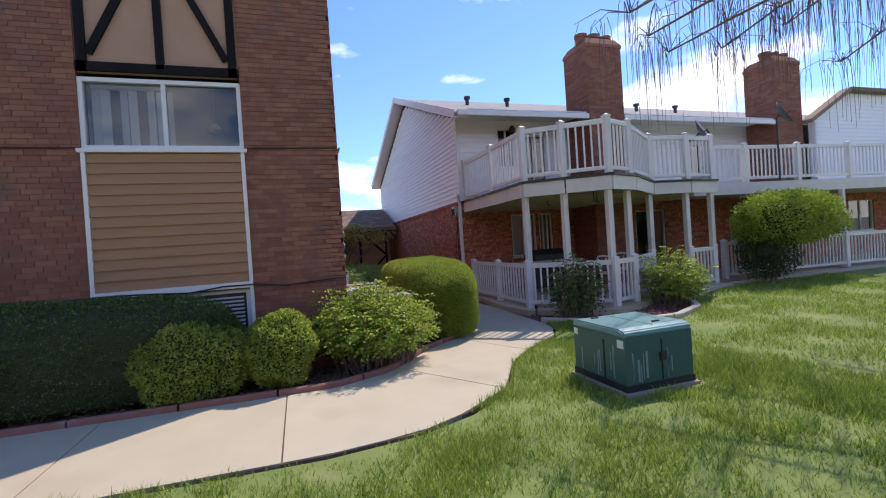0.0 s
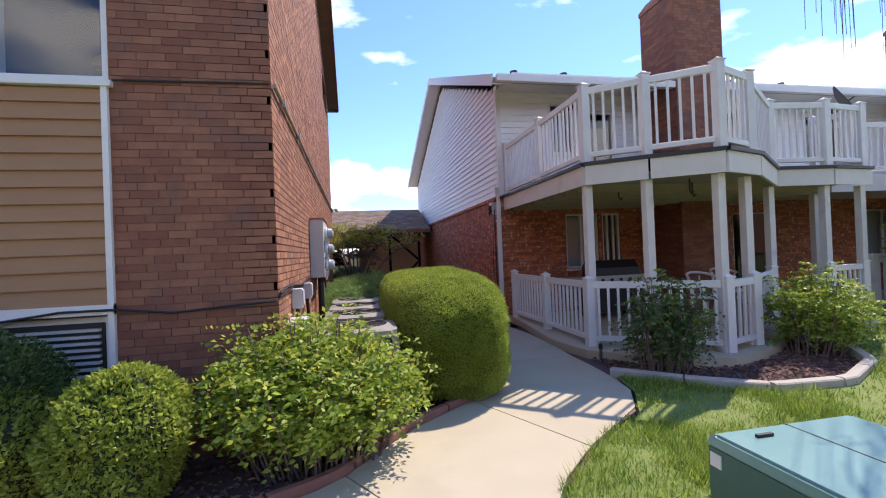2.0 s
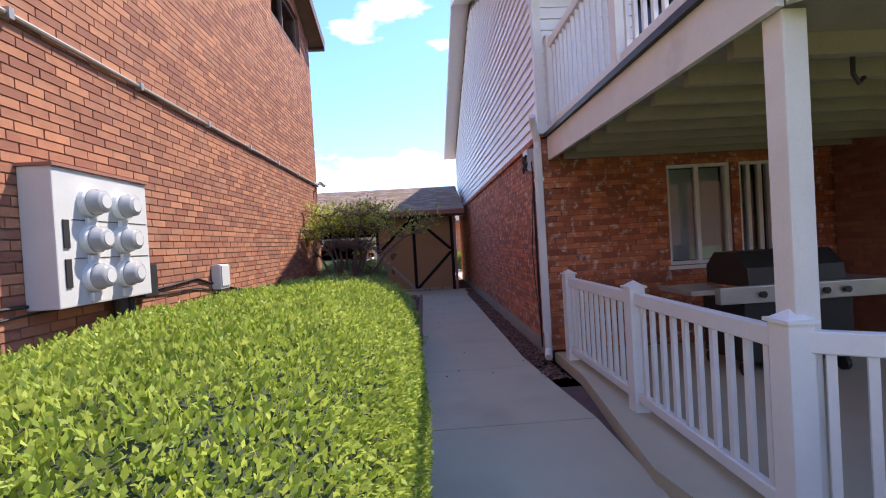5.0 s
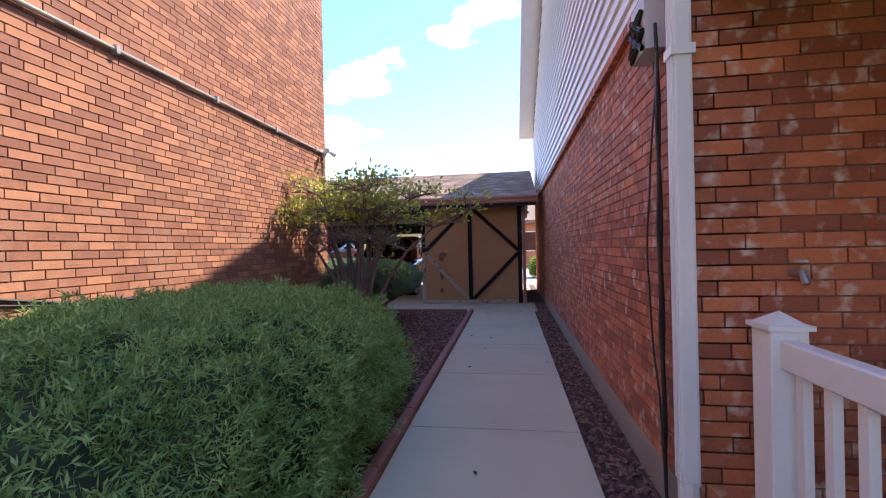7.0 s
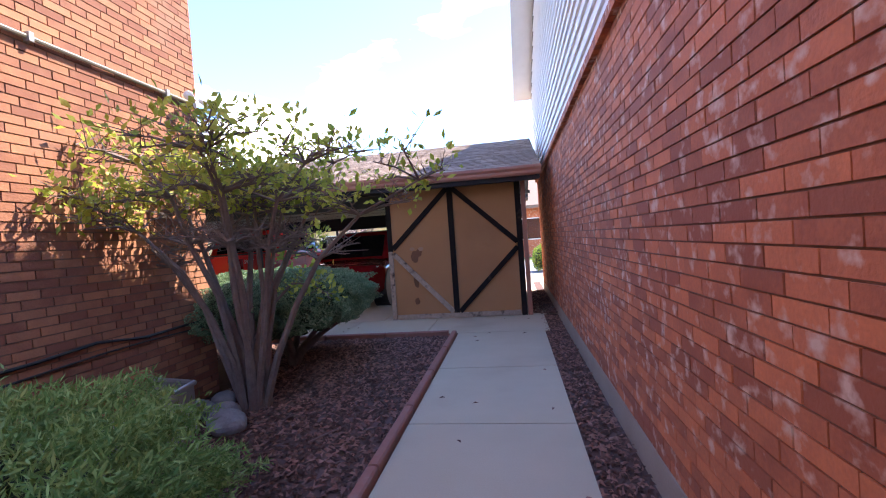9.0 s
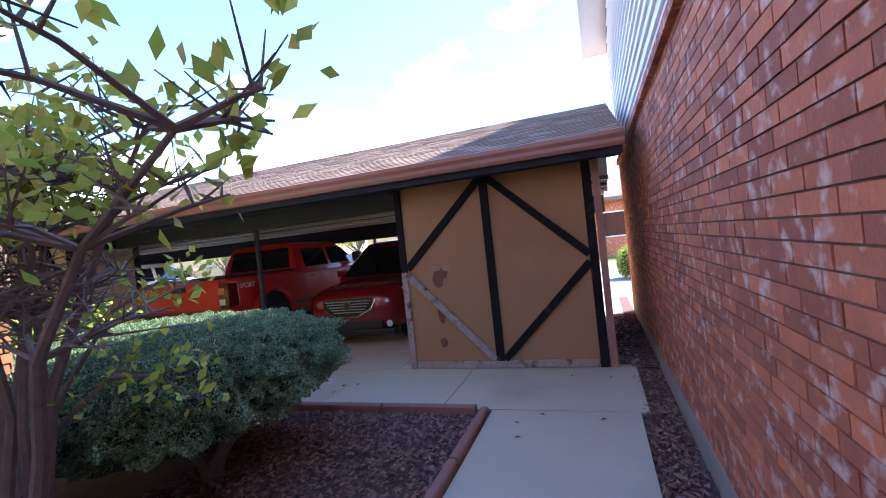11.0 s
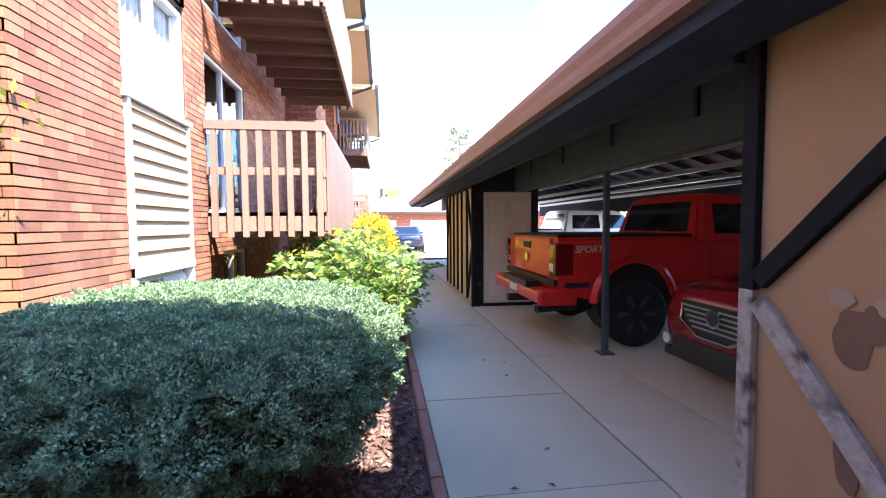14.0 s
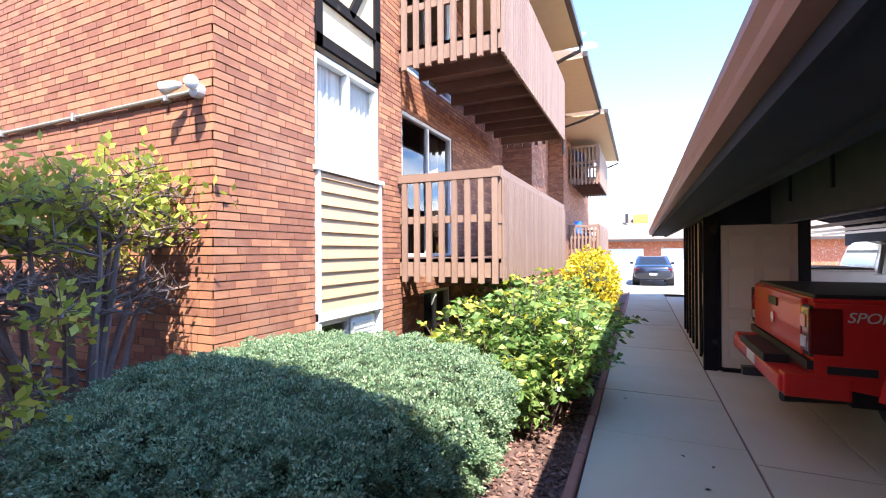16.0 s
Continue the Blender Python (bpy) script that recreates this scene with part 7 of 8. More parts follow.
        part("lamp_bar", boxes((s * 0.85 - 0.06, s * 0.85 + 0.05, -0.018, 0.0, 1.04, 1.14), (s * 0.85 - 0.07, s * 0.85 - 0.055, -0.018, 0.0, 0.88, 1.14)), M["lens_pink"], tl)
        part("bumper_corner", boxes((s * 0.93 - 0.12, s * 0.93 + 0.04, -0.17, 0.25, 0.5, 0.68), bevel=0.02), paint, o)
    rw = bmesh.new()
    vs = [rw.verts.new(v) for v in ((-0.72, 1.765, 1.32), (0.72, 1.765, 1.32), (0.66, 1.866, 1.70), (-0.66, 1.866, 1.70))]
    rw.faces.new(vs)
    part("rear_window", rw, M["glass_car"], o)
    ws = bmesh.new()
    vs = [ws.verts.new(v) for v in ((-0.8, 4.05, 1.27), (0.8, 4.05, 1.27), (0.7, 3.38, 1.74), (-0.7, 3.38, 1.74))]
    ws.faces.new(vs)
    part("windscreen", ws, M["glass_car"], o)
    part("bed_cover", boxes((-0.88, 0.88, 0.05, 1.72, 1.27, 1.30), bevel=0.01), M["black"], o, "black tonneau cover")
    tg = part("tailgate", boxes((-0.80, 0.80, -0.015, 0.05, 0.80, 1.26), bevel=0.02), paint, o)
    part("tailgate_handle", boxes((-0.14, 0.14, -0.028, -0.01, 1.12, 1.2), bevel=0.006), M["black"], tg)
    part("badge", lathe(bmesh.new(), [(0.055, -0.03), (0.05, -0.012)], (0, 0, 1.0), "y", 16), M["chrome"], tg)
    part("tailgate_stripe", boxes((-0.95, 0.95, -0.02, 0.02, 0.72, 0.79)), M["black"], o)
    part("rear_bumper", boxes((-0.94, 0.94, -0.2, 0.03, 0.52, 0.66), bevel=0.03), paint, o)
    part("bumper_step", boxes((-0.5, 0.5, -0.205, -0.02, 0.66, 0.735), bevel=0.01), M["black"], o)
    part("licence_plate", boxes((-0.15, 0.15, -0.212, -0.2, 0.56, 0.65)), M["white"], o)
    part("exhaust_pipe", tube(bmesh.new(), [(0.5, 0.6, 0.42), (0.55, 0.1, 0.4), (0.6, -0.1, 0.4)], 0.045, 12), M["metal_dark"], o)
    part("tow_hitch", boxes((-0.05, 0.05, -0.28, 0.2, 0.42, 0.5)), M["black"], o)
    part("underbody", boxes((-0.8, 0.8, 0.3, 5.2, 0.42, 0.6)), M["black"], o)
    part("front_bumper", boxes((-0.95, 0.95, L - 0.03, L + 0.1, 0.55, 0.78), bevel=0.03), M["chrome"], o)
    part("grille", boxes((-0.6, 0.6, L - 0.01, L + 0.03, 0.8, 1.06)), M["metal_dark"], o)
    for s in (-1, 1):
        part("headlamp", boxes((s * 0.78 - 0.15, s * 0.78 + 0.15, L - 0.08, L + 0.02, 0.84, 1.06), bevel=0.02), M["lens_clear"], o)
        wheel(o, s * 0.89, ra, R, 0.27, 6, s)
        wheel(o, s * 0.89, fa, R, 0.27, 6, s)
    if badge:
        fc = bpy.data.curves.new("lettering", "FONT")
        fc.body, fc.size, fc.extrude, fc.shear = "SPORT", 0.11, 0.002, 0.25
        fc.materials.append(M["metal_grey"])
        tx = new("lettering", fc)
        tx.parent = o
        tx.location, tx.rotation_euler = (W + 0.003, 0.22, 1.1), (radians(90), 0, radians(90))
    o.matrix_basis = pose(*at, 0, 0, heading)
    return o


def saloon(at, paint, label, kind, heading=0.0, L=4.5, W=0.9, hood=0.98, roof=1.62, name="car", r=0.34, nose=True):
    """A rounded car body with its nose at local y = 0."""
    o = thing(name, (0, 0, 0), label, kind)
    body = bmesh.new()
    secs = [(0.0, W * 0.70, 0.36, hood * 0.78, 3), (0.06, W * 0.82, 0.28, hood * 0.86, 3.4), (0.22, W * 0.94, 0.22, hood * 0.92, 4), (0.6, W, 0.2, hood * 0.965, 4.5), (1.25, W * 1.01, 0.2, hood * 1.03, 5), (2.6, W * 1.01, 0.2, hood * 1.06, 5), (L - 0.7, W, 0.22, hood * 1.08, 5), (L - 0.15, W * 0.92, 0.28, hood * 1.05, 4), (L, W * 0.78, 0.36, hood * 0.95, 3.4)]
    loft(body, [oval(*s) for s in secs])
    part("body", body, paint, o, smooth=True)
    gh = bmesh.new()
    b0 = hood * 0.98
    y0, y1 = 0.95, (L - 0.15 if roof > 1.5 else L - 0.75)
    rows = []
    for t in (0, 0.25, 0.55, 0.82, 0.95, 1.0):
        z = b0 + (roof - b0) * t
        w0 = W * (0.95 - 0.20 * t - (0.12 if t == 1.0 else 0.03 if t > 0.9 else 0))
        ya, yb = y0 + 0.98 * t ** 0.9 + (0.2 if t == 1 else 0), y1 - (0.5 * t if roof > 1.5 else 0.75 * t) - (0.2 if t == 1 else 0)
        rows.append([(-w0 * 0.86, ya, z), (w0 * 0.86, ya, z), (w0, ya + 0.16, z), (w0, yb - 0.2, z), (w0 * 0.8, yb, z), (-w0 * 0.8, yb, z), (-w0, yb - 0.2, z), (-w0, ya + 0.16, z)])
    loft(gh, rows)
    part("cab", gh, paint, o, smooth=False)

    def gpt(t, u, front):
        z = b0 + (roof - b0) * t
        w0 = W * (0.95 - 0.20 * t)
        y = (y0 + 0.98 * t ** 0.9 - 0.008) if front else (y1 - (0.5 * t if roof > 1.5 else 0.75 * t) + 0.008)
        return (u * w0 * (0.82 if front else 0.74), y, z + 0.006)
    for front, nm in ((True, "windscreen"), (False, "rear_window")):
        bm, rows = bmesh.new(), []
        for t in (0.08, 0.3, 0.55, 0.82):
            rows.append([bm.verts.new(gpt(t, u, front)) for u in (-1, -0.5, 0, 0.5, 1)])
        for a, b in zip(rows, rows[1:]):
            for j in range(4):
                bm.faces.new((a[j], a[j + 1], b[j + 1], b[j]))
        part(nm, bm, M["glass_car"], o)
    for s in (-1, 1):
        for ya, yb, yc, yd in ((1.62, 2.42, 2.42, 2.02), (2.5, y1 - 0.75, y1 - 0.95, 2.5)):
            bm = bmesh.new()
            pts = []
            for y, t in ((ya, 0.12), (yb, 0.12), (yc, 0.8), (yd, 0.8)):
                pts.append((s * (W * (0.95 - 0.2 * t) + 0.008), y, b0 + (roof - b0) * t))
            vs = [bm.verts.new(p) for p in pts]
            bm.faces.new(vs)
            part("side_window", bm, M["glass_car"], o)
        for cy in (0.85, L - 0.85):
            wheel(o, s * (W - 0.12), cy, r, 0.21, 5, s)
            part("wheel_well", lathe(bmesh.new(), [(r + 0.05, s * (W - 0.3)), (r + 0.05, s * (W * 1.012)), (r + 0.04, s * (W * 1.012))], (0, cy, r + 0.02), "x", 24), M["black"], o)
        mr = bmesh.new()
        box(mr, s * (W + 0.09) - 0.09, s * (W + 0.09) + 0.09, 1.45, 1.56, hood * 1.02, hood * 1.02 + 0.13, bevel=0.03)
        part("wing_mirror", mr, paint, o)
        part("tail_lamp", boxes((s * W * 0.72 - 0.14, s * W * 0.72 + 0.14, L - 0.1, L - 0.02, hood * 0.78, hood * 0.92), bevel=0.02), M["lens_red"], o)
        hl = bmesh.new()
        pts = [(0.40, 0.075, 0.70), (0.62, 0.16, 0.72), (0.80, 0.36, 0.78), (0.80, 0.36, 0.84), (0.60, 0.2, 0.80), (0.42, 0.115, 0.755)]
        sc = hood / 0.98
        vs = [hl.verts.new((s * x * W / 0.9, y - 0.035, z * sc)) for x, y, z in pts]
        vs2 = [hl.verts.new((s * x * W / 0.9, y + 0.08, z * sc)) for x, y, z in pts]
        hl.faces.new(vs)
        for j in range(6):
            hl.faces.new((vs[j], vs2[j], vs2[(j + 1) % 6], vs[(j + 1) % 6]))
        bmesh.ops.recalc_face_normals(hl, faces=hl.faces)
        part("headlamp", hl, M["lens_clear"], o)
    if nose:
        gr = bmesh.new()
        pts = [(-0.42, 0.76), (0.42, 0.76), (0.37, 0.60), (0.16, 0.50), (-0.16, 0.50), (-0.37, 0.60)]
        extrude_y(gr, pts, -0.03, 0.12)
        g = part("grille", gr, M["black"], o)
        for i in range(5):
            z = 0.55 + i * 0.042
            hw = 0.26 + 0.035 * i
            part("grille_bar", boxes((-hw, hw, -0.042, -0.028, z, z + 0.012)), M["steel"], g)
        part("grille_trim", tube(bmesh.new(), [(-0.46, 0.02, 0.74), (-0.40, -0.04, 0.60), (-0.17, -0.055, 0.492), (0.17, -0.055, 0.492), (0.40, -0.04, 0.60), (0.46, 0.02, 0.74)], 0.014, 8), M["chrome"], o)
        part("badge", lathe(bmesh.new(), [(0.075, -0.065), (0.07, -0.04)], (0, 0, 0.665), "y", 20), M["chrome"], g)
        part("badge_inset", lathe(bmesh.new(), [(0.055, -0.068), (0.055, -0.06)], (0, 0, 0.665), "y", 20), M["metal_dark"], g)
        part("lower_intake", boxes((-0.55, 0.55, -0.02, 0.1, 0.29, 0.42), bevel=0.02), M["black"], o)
        part("lower_lip", boxes((-0.72, 0.72, 0.02, 0.2, 0.2, 0.28), bevel=0.02), M["black"], o)
        for s in (-1, 1):
            part("fog_lamp", lathe(bmesh.new(), [(0.05, 0.0), (0.045, 0.02)], (s * 0.66, 0.0, 0.36), "y", 14), M["lens_clear"], o)
    part("licence_plate", boxes((-0.16, 0.16, L - 0.03, L + 0.012, hood * 0.55, hood * 0.66)), M["white"], o)
    o.matrix_basis = pose(*at, 0, 0, heading)
    return o


M["spoke_grey"] = mat("alloy_spoke", (0.05, 0.05, 0.052), (0.12, 0.12, 0.122), 8, 0.35, 0.0, metal=0.35)
M["glass_car"] = mat("car_glass", (0.012, 0.014, 0.016), (0.018, 0.02, 0.022), 3, 0.05, 0.0, spec=0.8)
pickup((-2.45, 18.6, 0), M["truck_red"], "shiny red crew-cab pickup truck parked under the carport")
saloon((0.12, 19.3, 0), M["suv_red"], "dark red compact sport utility vehicle parked nose in", "car", L=4.4, W=0.9, hood=1.0, roof=1.62, name="sport_utility_vehicle", r=0.36)
pickup((-8.7, 19.6, 0), M["car_white"], "white crew-cab pickup truck parked beyond the red one", badge=False)
saloon((-24.2, 17.95, 0), M["car_dark"], "dark navy saloon car parked at the end of the walk", "car", heading=-90, L=4.4, W=0.88, hood=0.9, roof=1.36, name="saloon_car", nose=False)


# ---- smaller things ----
tf = thing("transformer_box", (3.2, 3.01, 0), "dark green metal transformer cabinet streaked with scratches on the lawn", "transformer")
part("pad", boxes((2.79, 3.61, 2.61, 3.44, -0.05, 0.022), bevel=0.01), M["concrete_old"], tf)
bm = extrude_x(bmesh.new(), [(2.65, 0.075), (3.4, 0.075), (3.4, 0.5), (2.65, 0.5)], 2.83, 3.57)
part("case", bm, M["green_metal"], tf)
part("plinth", boxes((2.82, 3.58, 2.64, 3.41, 0.022, 0.08)), M["metal_dark"], tf)
bm = extrude_x(bmesh.new(), [(2.644, 0.5), (3.406, 0.5), (3.406, 0.54), (3.36, 0.565), (2.72, 0.565), (2.665, 0.548), (2.644, 0.525)], 2.824, 3.576)
bmesh.ops.bevel(bm, geom=[e for e in bm.edges], offset=0.012, segments=2, affect="EDGES")
# Lid paler than the case: the sky's reflection is put into its colour.
M["lid_green"] = mat("green_enamel_sky_sheen", (0.13, 0.28, 0.26), (0.20, 0.37, 0.35), 4, 0.35, 0.05, stain=(0.26, 0.42, 0.40), seen=0.6)
part("lid", bm, M["lid_green"], tf, "green metal lid painted pale for the sky's reflection")
part("lid_seam", boxes((3.196, 3.202, 2.72, 3.36, 0.562, 0.567)), M["metal_dark"], tf)
part("door_seam", boxes((3.216, 3.224, 2.643, 2.651, 0.08, 0.45)), M["black"], tf)
part("side_seam", boxes((2.822, 2.832, 2.93, 2.94, 0.08, 0.44)), M["black"], tf)
for p in ((2.826, 2.8298, 2.67, 2.75, 0.40, 0.47), (2.826, 2.8298, 3.33, 3.39, 0.42, 0.48)):
    part("warning_label", boxes(p), M["white"], tf)
for x, y in ((3.0, 3.28), (3.33, 2.82)):
    part("lifting_lug", boxes((x - 0.04, x + 0.04, y - 0.008, y + 0.008, 0.565, 0.578)), M["metal_dark"], tf)
part("hasp", boxes((3.19, 3.25, 2.625, 2.646, 0.26, 0.33)), M["metal_dark"], tf)
M["bare_metal"] = mat("scraped_enamel", (0.20, 0.30, 0.29), (0.36, 0.44, 0.42), 30, 0.6, 0.1, stretch=(1, 1, 0.3))
rng = random.Random(21)
for i in range(9):
    y, w, z0, z1 = rng.uniform(2.7, 3.35), rng.uniform(0.006, 0.02), rng.uniform(0.09, 0.2), rng.uniform(0.25, 0.42)
    part("scratch", boxes((2.8285, 2.8298, y, y + w, z0, z1)), M["bare_metal"], tf)
for i in range(12):
    x, w, z0, z1 = rng.choice((rng.uniform(2.86, 3.05), rng.uniform(3.25, 3.33))), rng.uniform(0.006, 0.022), rng.uniform(0.085, 0.15), rng.uniform(0.18, 0.38)
    part("scratch", boxes((x, x + w, 2.6482, 2.6496, z0, z1)), M["bare_metal"], tf)

# six-panel door of the storage room
dr = thing("door_storage", (-4.29, 18.84, 0), "closed beige six-panel storage room door", "door", kind="structure")
part("leaf", boxes((-4.335, -4.295, 18.415, 19.265, 0.05, 1.985)), M["door_beige"], dr)
for y0, y1 in ((18.50, 18.79), (18.89, 19.18)):
    for z0, z1 in ((0.17, 0.72), (0.86, 1.42), (1.54, 1.84)):
        bm = bmesh.new()
        box(bm, -4.297, -4.283, y0, y1, z0, z1, bevel=0.012)
        fld = part("door_panel", bm, M["door_panel"], dr)
        part("moulding", boxes((-4.296, -4.287, y0 - 0.022, y1 + 0.022, z0 - 0.022, z0 - 0.004), (-4.296, -4.287, y0 - 0.022, y1 + 0.022, z1 + 0.004, z1 + 0.022), (-4.296, -4.287, y0 - 0.022, y0 - 0.004, z0, z1), (-4.296, -4.287, y1 + 0.004, y1 + 0.022, z0, z1)), M["door_beige"], dr)
kn = lathe(bmesh.new(), [(0.012, 0.0), (0.012, 0.035), (0.03, 0.045), (0.028, 0.07), (0.01, 0.078)], (-4.295, 19.2, 0.98), "x", 16)
part("door_knob", kn, M["steel"], dr)
part("threshold", boxes((-4.36, -4.24, 18.41, 19.28, 0.0, 0.045)), M["timber"], dr)

# repair patches on the shed wall
pt = thing("wall_patch", (2.05, 18.195, 0.9), "dark damp stain patch on the brown stucco", "stain")
def blob(cx, cz, rx, rz, seed):
    bm, rng = bmesh.new(), random.Random(seed)
    ring = []
    for j in range(22):
        a = 2 * math.pi * j / 22
        k = 1 + 0.28 * noise.noise(Vector((math.cos(a) * 1.6, math.sin(a) * 1.6, seed)))
        ring.append((cx + rx * k * math.cos(a), cz + rz * k * math.sin(a)))
    return extrude_y(bm, ring, 18.1972 - 0.0011 * seed, 18.1982 - 0.0011 * seed)
M["patch"] = mat("damp_stucco", (0.15, 0.078, 0.045), (0.21, 0.11, 0.064), 9, 0.95, 0.4, fine=120)
M["patch_light"] = mat("bare_stucco", (0.34, 0.22, 0.15), (0.42, 0.28, 0.2), 9, 0.95, 0.4, fine=120)
for cx, cz, rx, rz, sd in ((2.02, 1.04, 0.065, 0.1, 1), (2.09, 1.1, 0.05, 0.06, 2), (2.02, 0.66, 0.05, 0.12, 3), (2.01, 0.3, 0.04, 0.06, 4)):
    part("stain", blob(cx, cz, rx, rz, sd), M["patch"], pt)
for cx, cz, rx, rz, sd in ((1.98, 1.17, 0.045, 0.03, 5), (2.13, 1.165, 0.05, 0.03, 6)):
    part("bare_spot", blob(cx, cz, rx, rz, sd), M["patch_light"], pt)

# porch furniture
gl = thing("gas_grill", (6.0, 9.2, 0.08), "black gas grill with a steel control panel", "grill")
part("cart", boxes((5.55, 6.5, 8.95, 9.5, 0.2, 0.72), bevel=0.01), M["black"], gl)
hood_ = bmesh.new()
extrude_x(hood_, [(8.95, 0.84), (9.5, 0.84), (9.5, 1.0), (9.38, 1.13), (9.1, 1.13), (8.97, 1.0)], 5.6, 6.45)
part("hood", hood_, M["black"], gl)
pn = part("control_panel", boxes((5.3, 6.75, 8.88, 8.95, 0.72, 0.86), bevel=0.008), M["steel"], gl)
for i in range(5):
    part("knob", lathe(bmesh.new(), [(0.028, -0.03), (0.024, 0.0)], (5.65 + i * 0.18, 8.88, 0.79), "y", 12), M["black"], pn)
part("side_shelf", boxes((5.1, 5.5, 8.95, 9.45, 0.8, 0.84)), M["steel"], gl)
part("side_shelf", boxes((6.55, 6.95, 8.95, 9.45, 0.8, 0.84)), M["steel"], gl)
for x in (5.58, 6.44):
    for y in (9.0, 9.45):
        part("wheel", lathe(bmesh.new(), [(0.06, -0.02), (0.06, 0.02)], (x, y, 0.14), "x", 12), M["black"], gl)
for cx, cy in ((6.9, 7.9), (7.9, 8.5)):
    ch = thing("patio_chair", (cx, cy, 0.08), "pale round-backed patio chair behind the fence", "chair", "patio chairs")
    part("seat", lathe(bmesh.new(), [(0.01, 0.5), (0.24, 0.5), (0.25, 0.52), (0.23, 0.54)], (cx, cy, 0), n=20), M["beam_white"], ch)
    part("backrest", tube(bmesh.new(), [(cx + 0.27 * math.cos(a), cy + 0.27 * math.sin(a), 0.82 + 0.08 * math.sin(3.1 * k / 12)) for k, a in ((k, 0.2 + 2.7 * k / 12) for k in range(13))], 0.02, 8), M["beam_white"], ch)
    for a in (0.4, 1.2, 2.0, 2.7):
        part("spindle", tube(bmesh.new(), [(cx + 0.22 * math.cos(a), cy + 0.22 * math.sin(a), 0.53), (cx + 0.27 * math.cos(a), cy + 0.27 * math.sin(a), 0.84)], 0.012, 6), M["beam_white"], ch)
    for a in (0.8, 2.4, 3.9, 5.5):
        part("leg", tube(bmesh.new(), [(cx + 0.18 * math.cos(a), cy + 0.18 * math.sin(a), 0.5), (cx + 0.25 * math.cos(a), cy + 0.25 * math.sin(a), 0.08)], 0.016, 6), M["beam_white"], ch)
for x, y in ((5.2, 7.6), (5.9, 7.0), (6.2, 7.3)):
    hk = thing("plant_hook", (x, y, 2.05), "dark iron plant hook under the porch ceiling", "hook", "plant hooks")
    part("hook", tube(bmesh.new(), [(x, y, 2.28), (x, y, 2.12), (x + 0.03, y, 2.07), (x + 0.06, y, 2.1)], 0.012, 6), M["metal_dark"], hk)
M["dish_grey"] = mat("dish_grey", (0.10, 0.10, 0.11), (0.15, 0.15, 0.16), 5, 0.5, 0.05)
for x, y, z in ((9.9, 8.1, 3.66), (12.2, 7.72, 4.06)):
    sd = thing("satellite_dish", (x, y, z), "dark grey satellite dish clamped to the balcony rail", "satellite dish", "satellite dishes")
    bm = lathe(bmesh.new(), [(0.01, 0.0), (0.15, 0.02), (0.27, 0.07), (0.33, 0.11), (0.33, 0.115), (0.15, 0.03)], (0, 0, 0), "z", 20)
    bmesh.ops.rotate(bm, verts=bm.verts, cent=(0, 0, 0), matrix=Euler((radians(60), 0, radians(30))).to_matrix())
    bmesh.ops.translate(bm, verts=bm.verts, vec=(x, y - 0.1, z + 0.1))
    part("dish", bm, M["dish_grey"], sd, smooth=True)
    part("mast", tube(bmesh.new(), [(x, y, 2.5), (x, y, z + 0.05), (x, y - 0.08, z + 0.1)], 0.022, 8), M["metal_dark"], sd)
    part("feed_arm", tube(bmesh.new(), [(x, y - 0.1, z + 0.05), (x - 0.15, y - 0.45, z + 0.1)], 0.012, 6), M["metal_dark"], sd)

sr = thing("sprinkler_riser", (4.3, 6.75, 0), "rusty sprinkler riser standing in the mulch", "sprinkler")
part("pipe", tube(bmesh.new(), [(4.3, 6.75, -0.04), (4.3, 6.75, 0.13)], 0.018, 8), M["bark"], sr)
part("head", lathe(bmesh.new(), [(0.026, 0.12), (0.026, 0.17), (0.018, 0.185)], (4.3, 6.75, 0), n=10), M["black"], sr)

# window well and stones beside the side wall
ww = thing("window_well", (1.05, 13.5, 0), "galvanised window well rim beside the brick", "window well")
part("rim", tube(bmesh.new(), [(AX + 0.02, 13.0, 0.36), (1.2, 13.05, 0.36), (1.32, 13.4, 0.36), (1.22, 13.95, 0.36), (AX + 0.02, 14.05, 0.36)], 0.022, 8), M["steel"], ww)
bm = bmesh.new()
rows = [[(AX + 0.02, 13.0, z), (1.2, 13.05, z), (1.32, 13.4, z), (1.22, 13.95, z), (AX + 0.02, 14.05, z)] for z in (-0.05, 0.36)]
vv = [[bm.verts.new(p) for p in r] for r in rows]
for j in range(4):
    bm.faces.new((vv[0][j], vv[0][j + 1], vv[1][j + 1], vv[1][j]))
part("sheet", bm, M["steel"], ww)
rngs = random.Random(3)
for i, (x, y, r) in enumerate(((1.45, 13.95, 0.12), (1.3, 14.12, 0.1), (1.05, 14.2, 0.1), (1.12, 14.42, 0.09))):
    bm = bmesh.new()
    res = bmesh.ops.create_icosphere(bm, subdivisions=3, radius=r)
    for v in res["verts"]:
        k = 1 + 0.35 * noise.noise(v.co * 7 + Vector((i * 5, 0, 0)))
        v.co = Vector((x + v.co.x * k * 1.25, y + v.co.y * k, max(-0.05, 0.06 + v.co.z * k * 0.8)))
    single("rock", bm, M["stone"], "rough grey landscape rock half sunk in mulch", "rock", "rocks by the well")
st = thing("stick", (2.25, 14.3, 0), "broken dry stick lying on the mulch", "stick")
part("stem", tube(bmesh.new(), [(2.2, 13.75, 0.0), (2.28, 13.86, 0.012), (2.33, 13.95, 0.006)], 0.008, 6, 0.005), M["twig"], st)
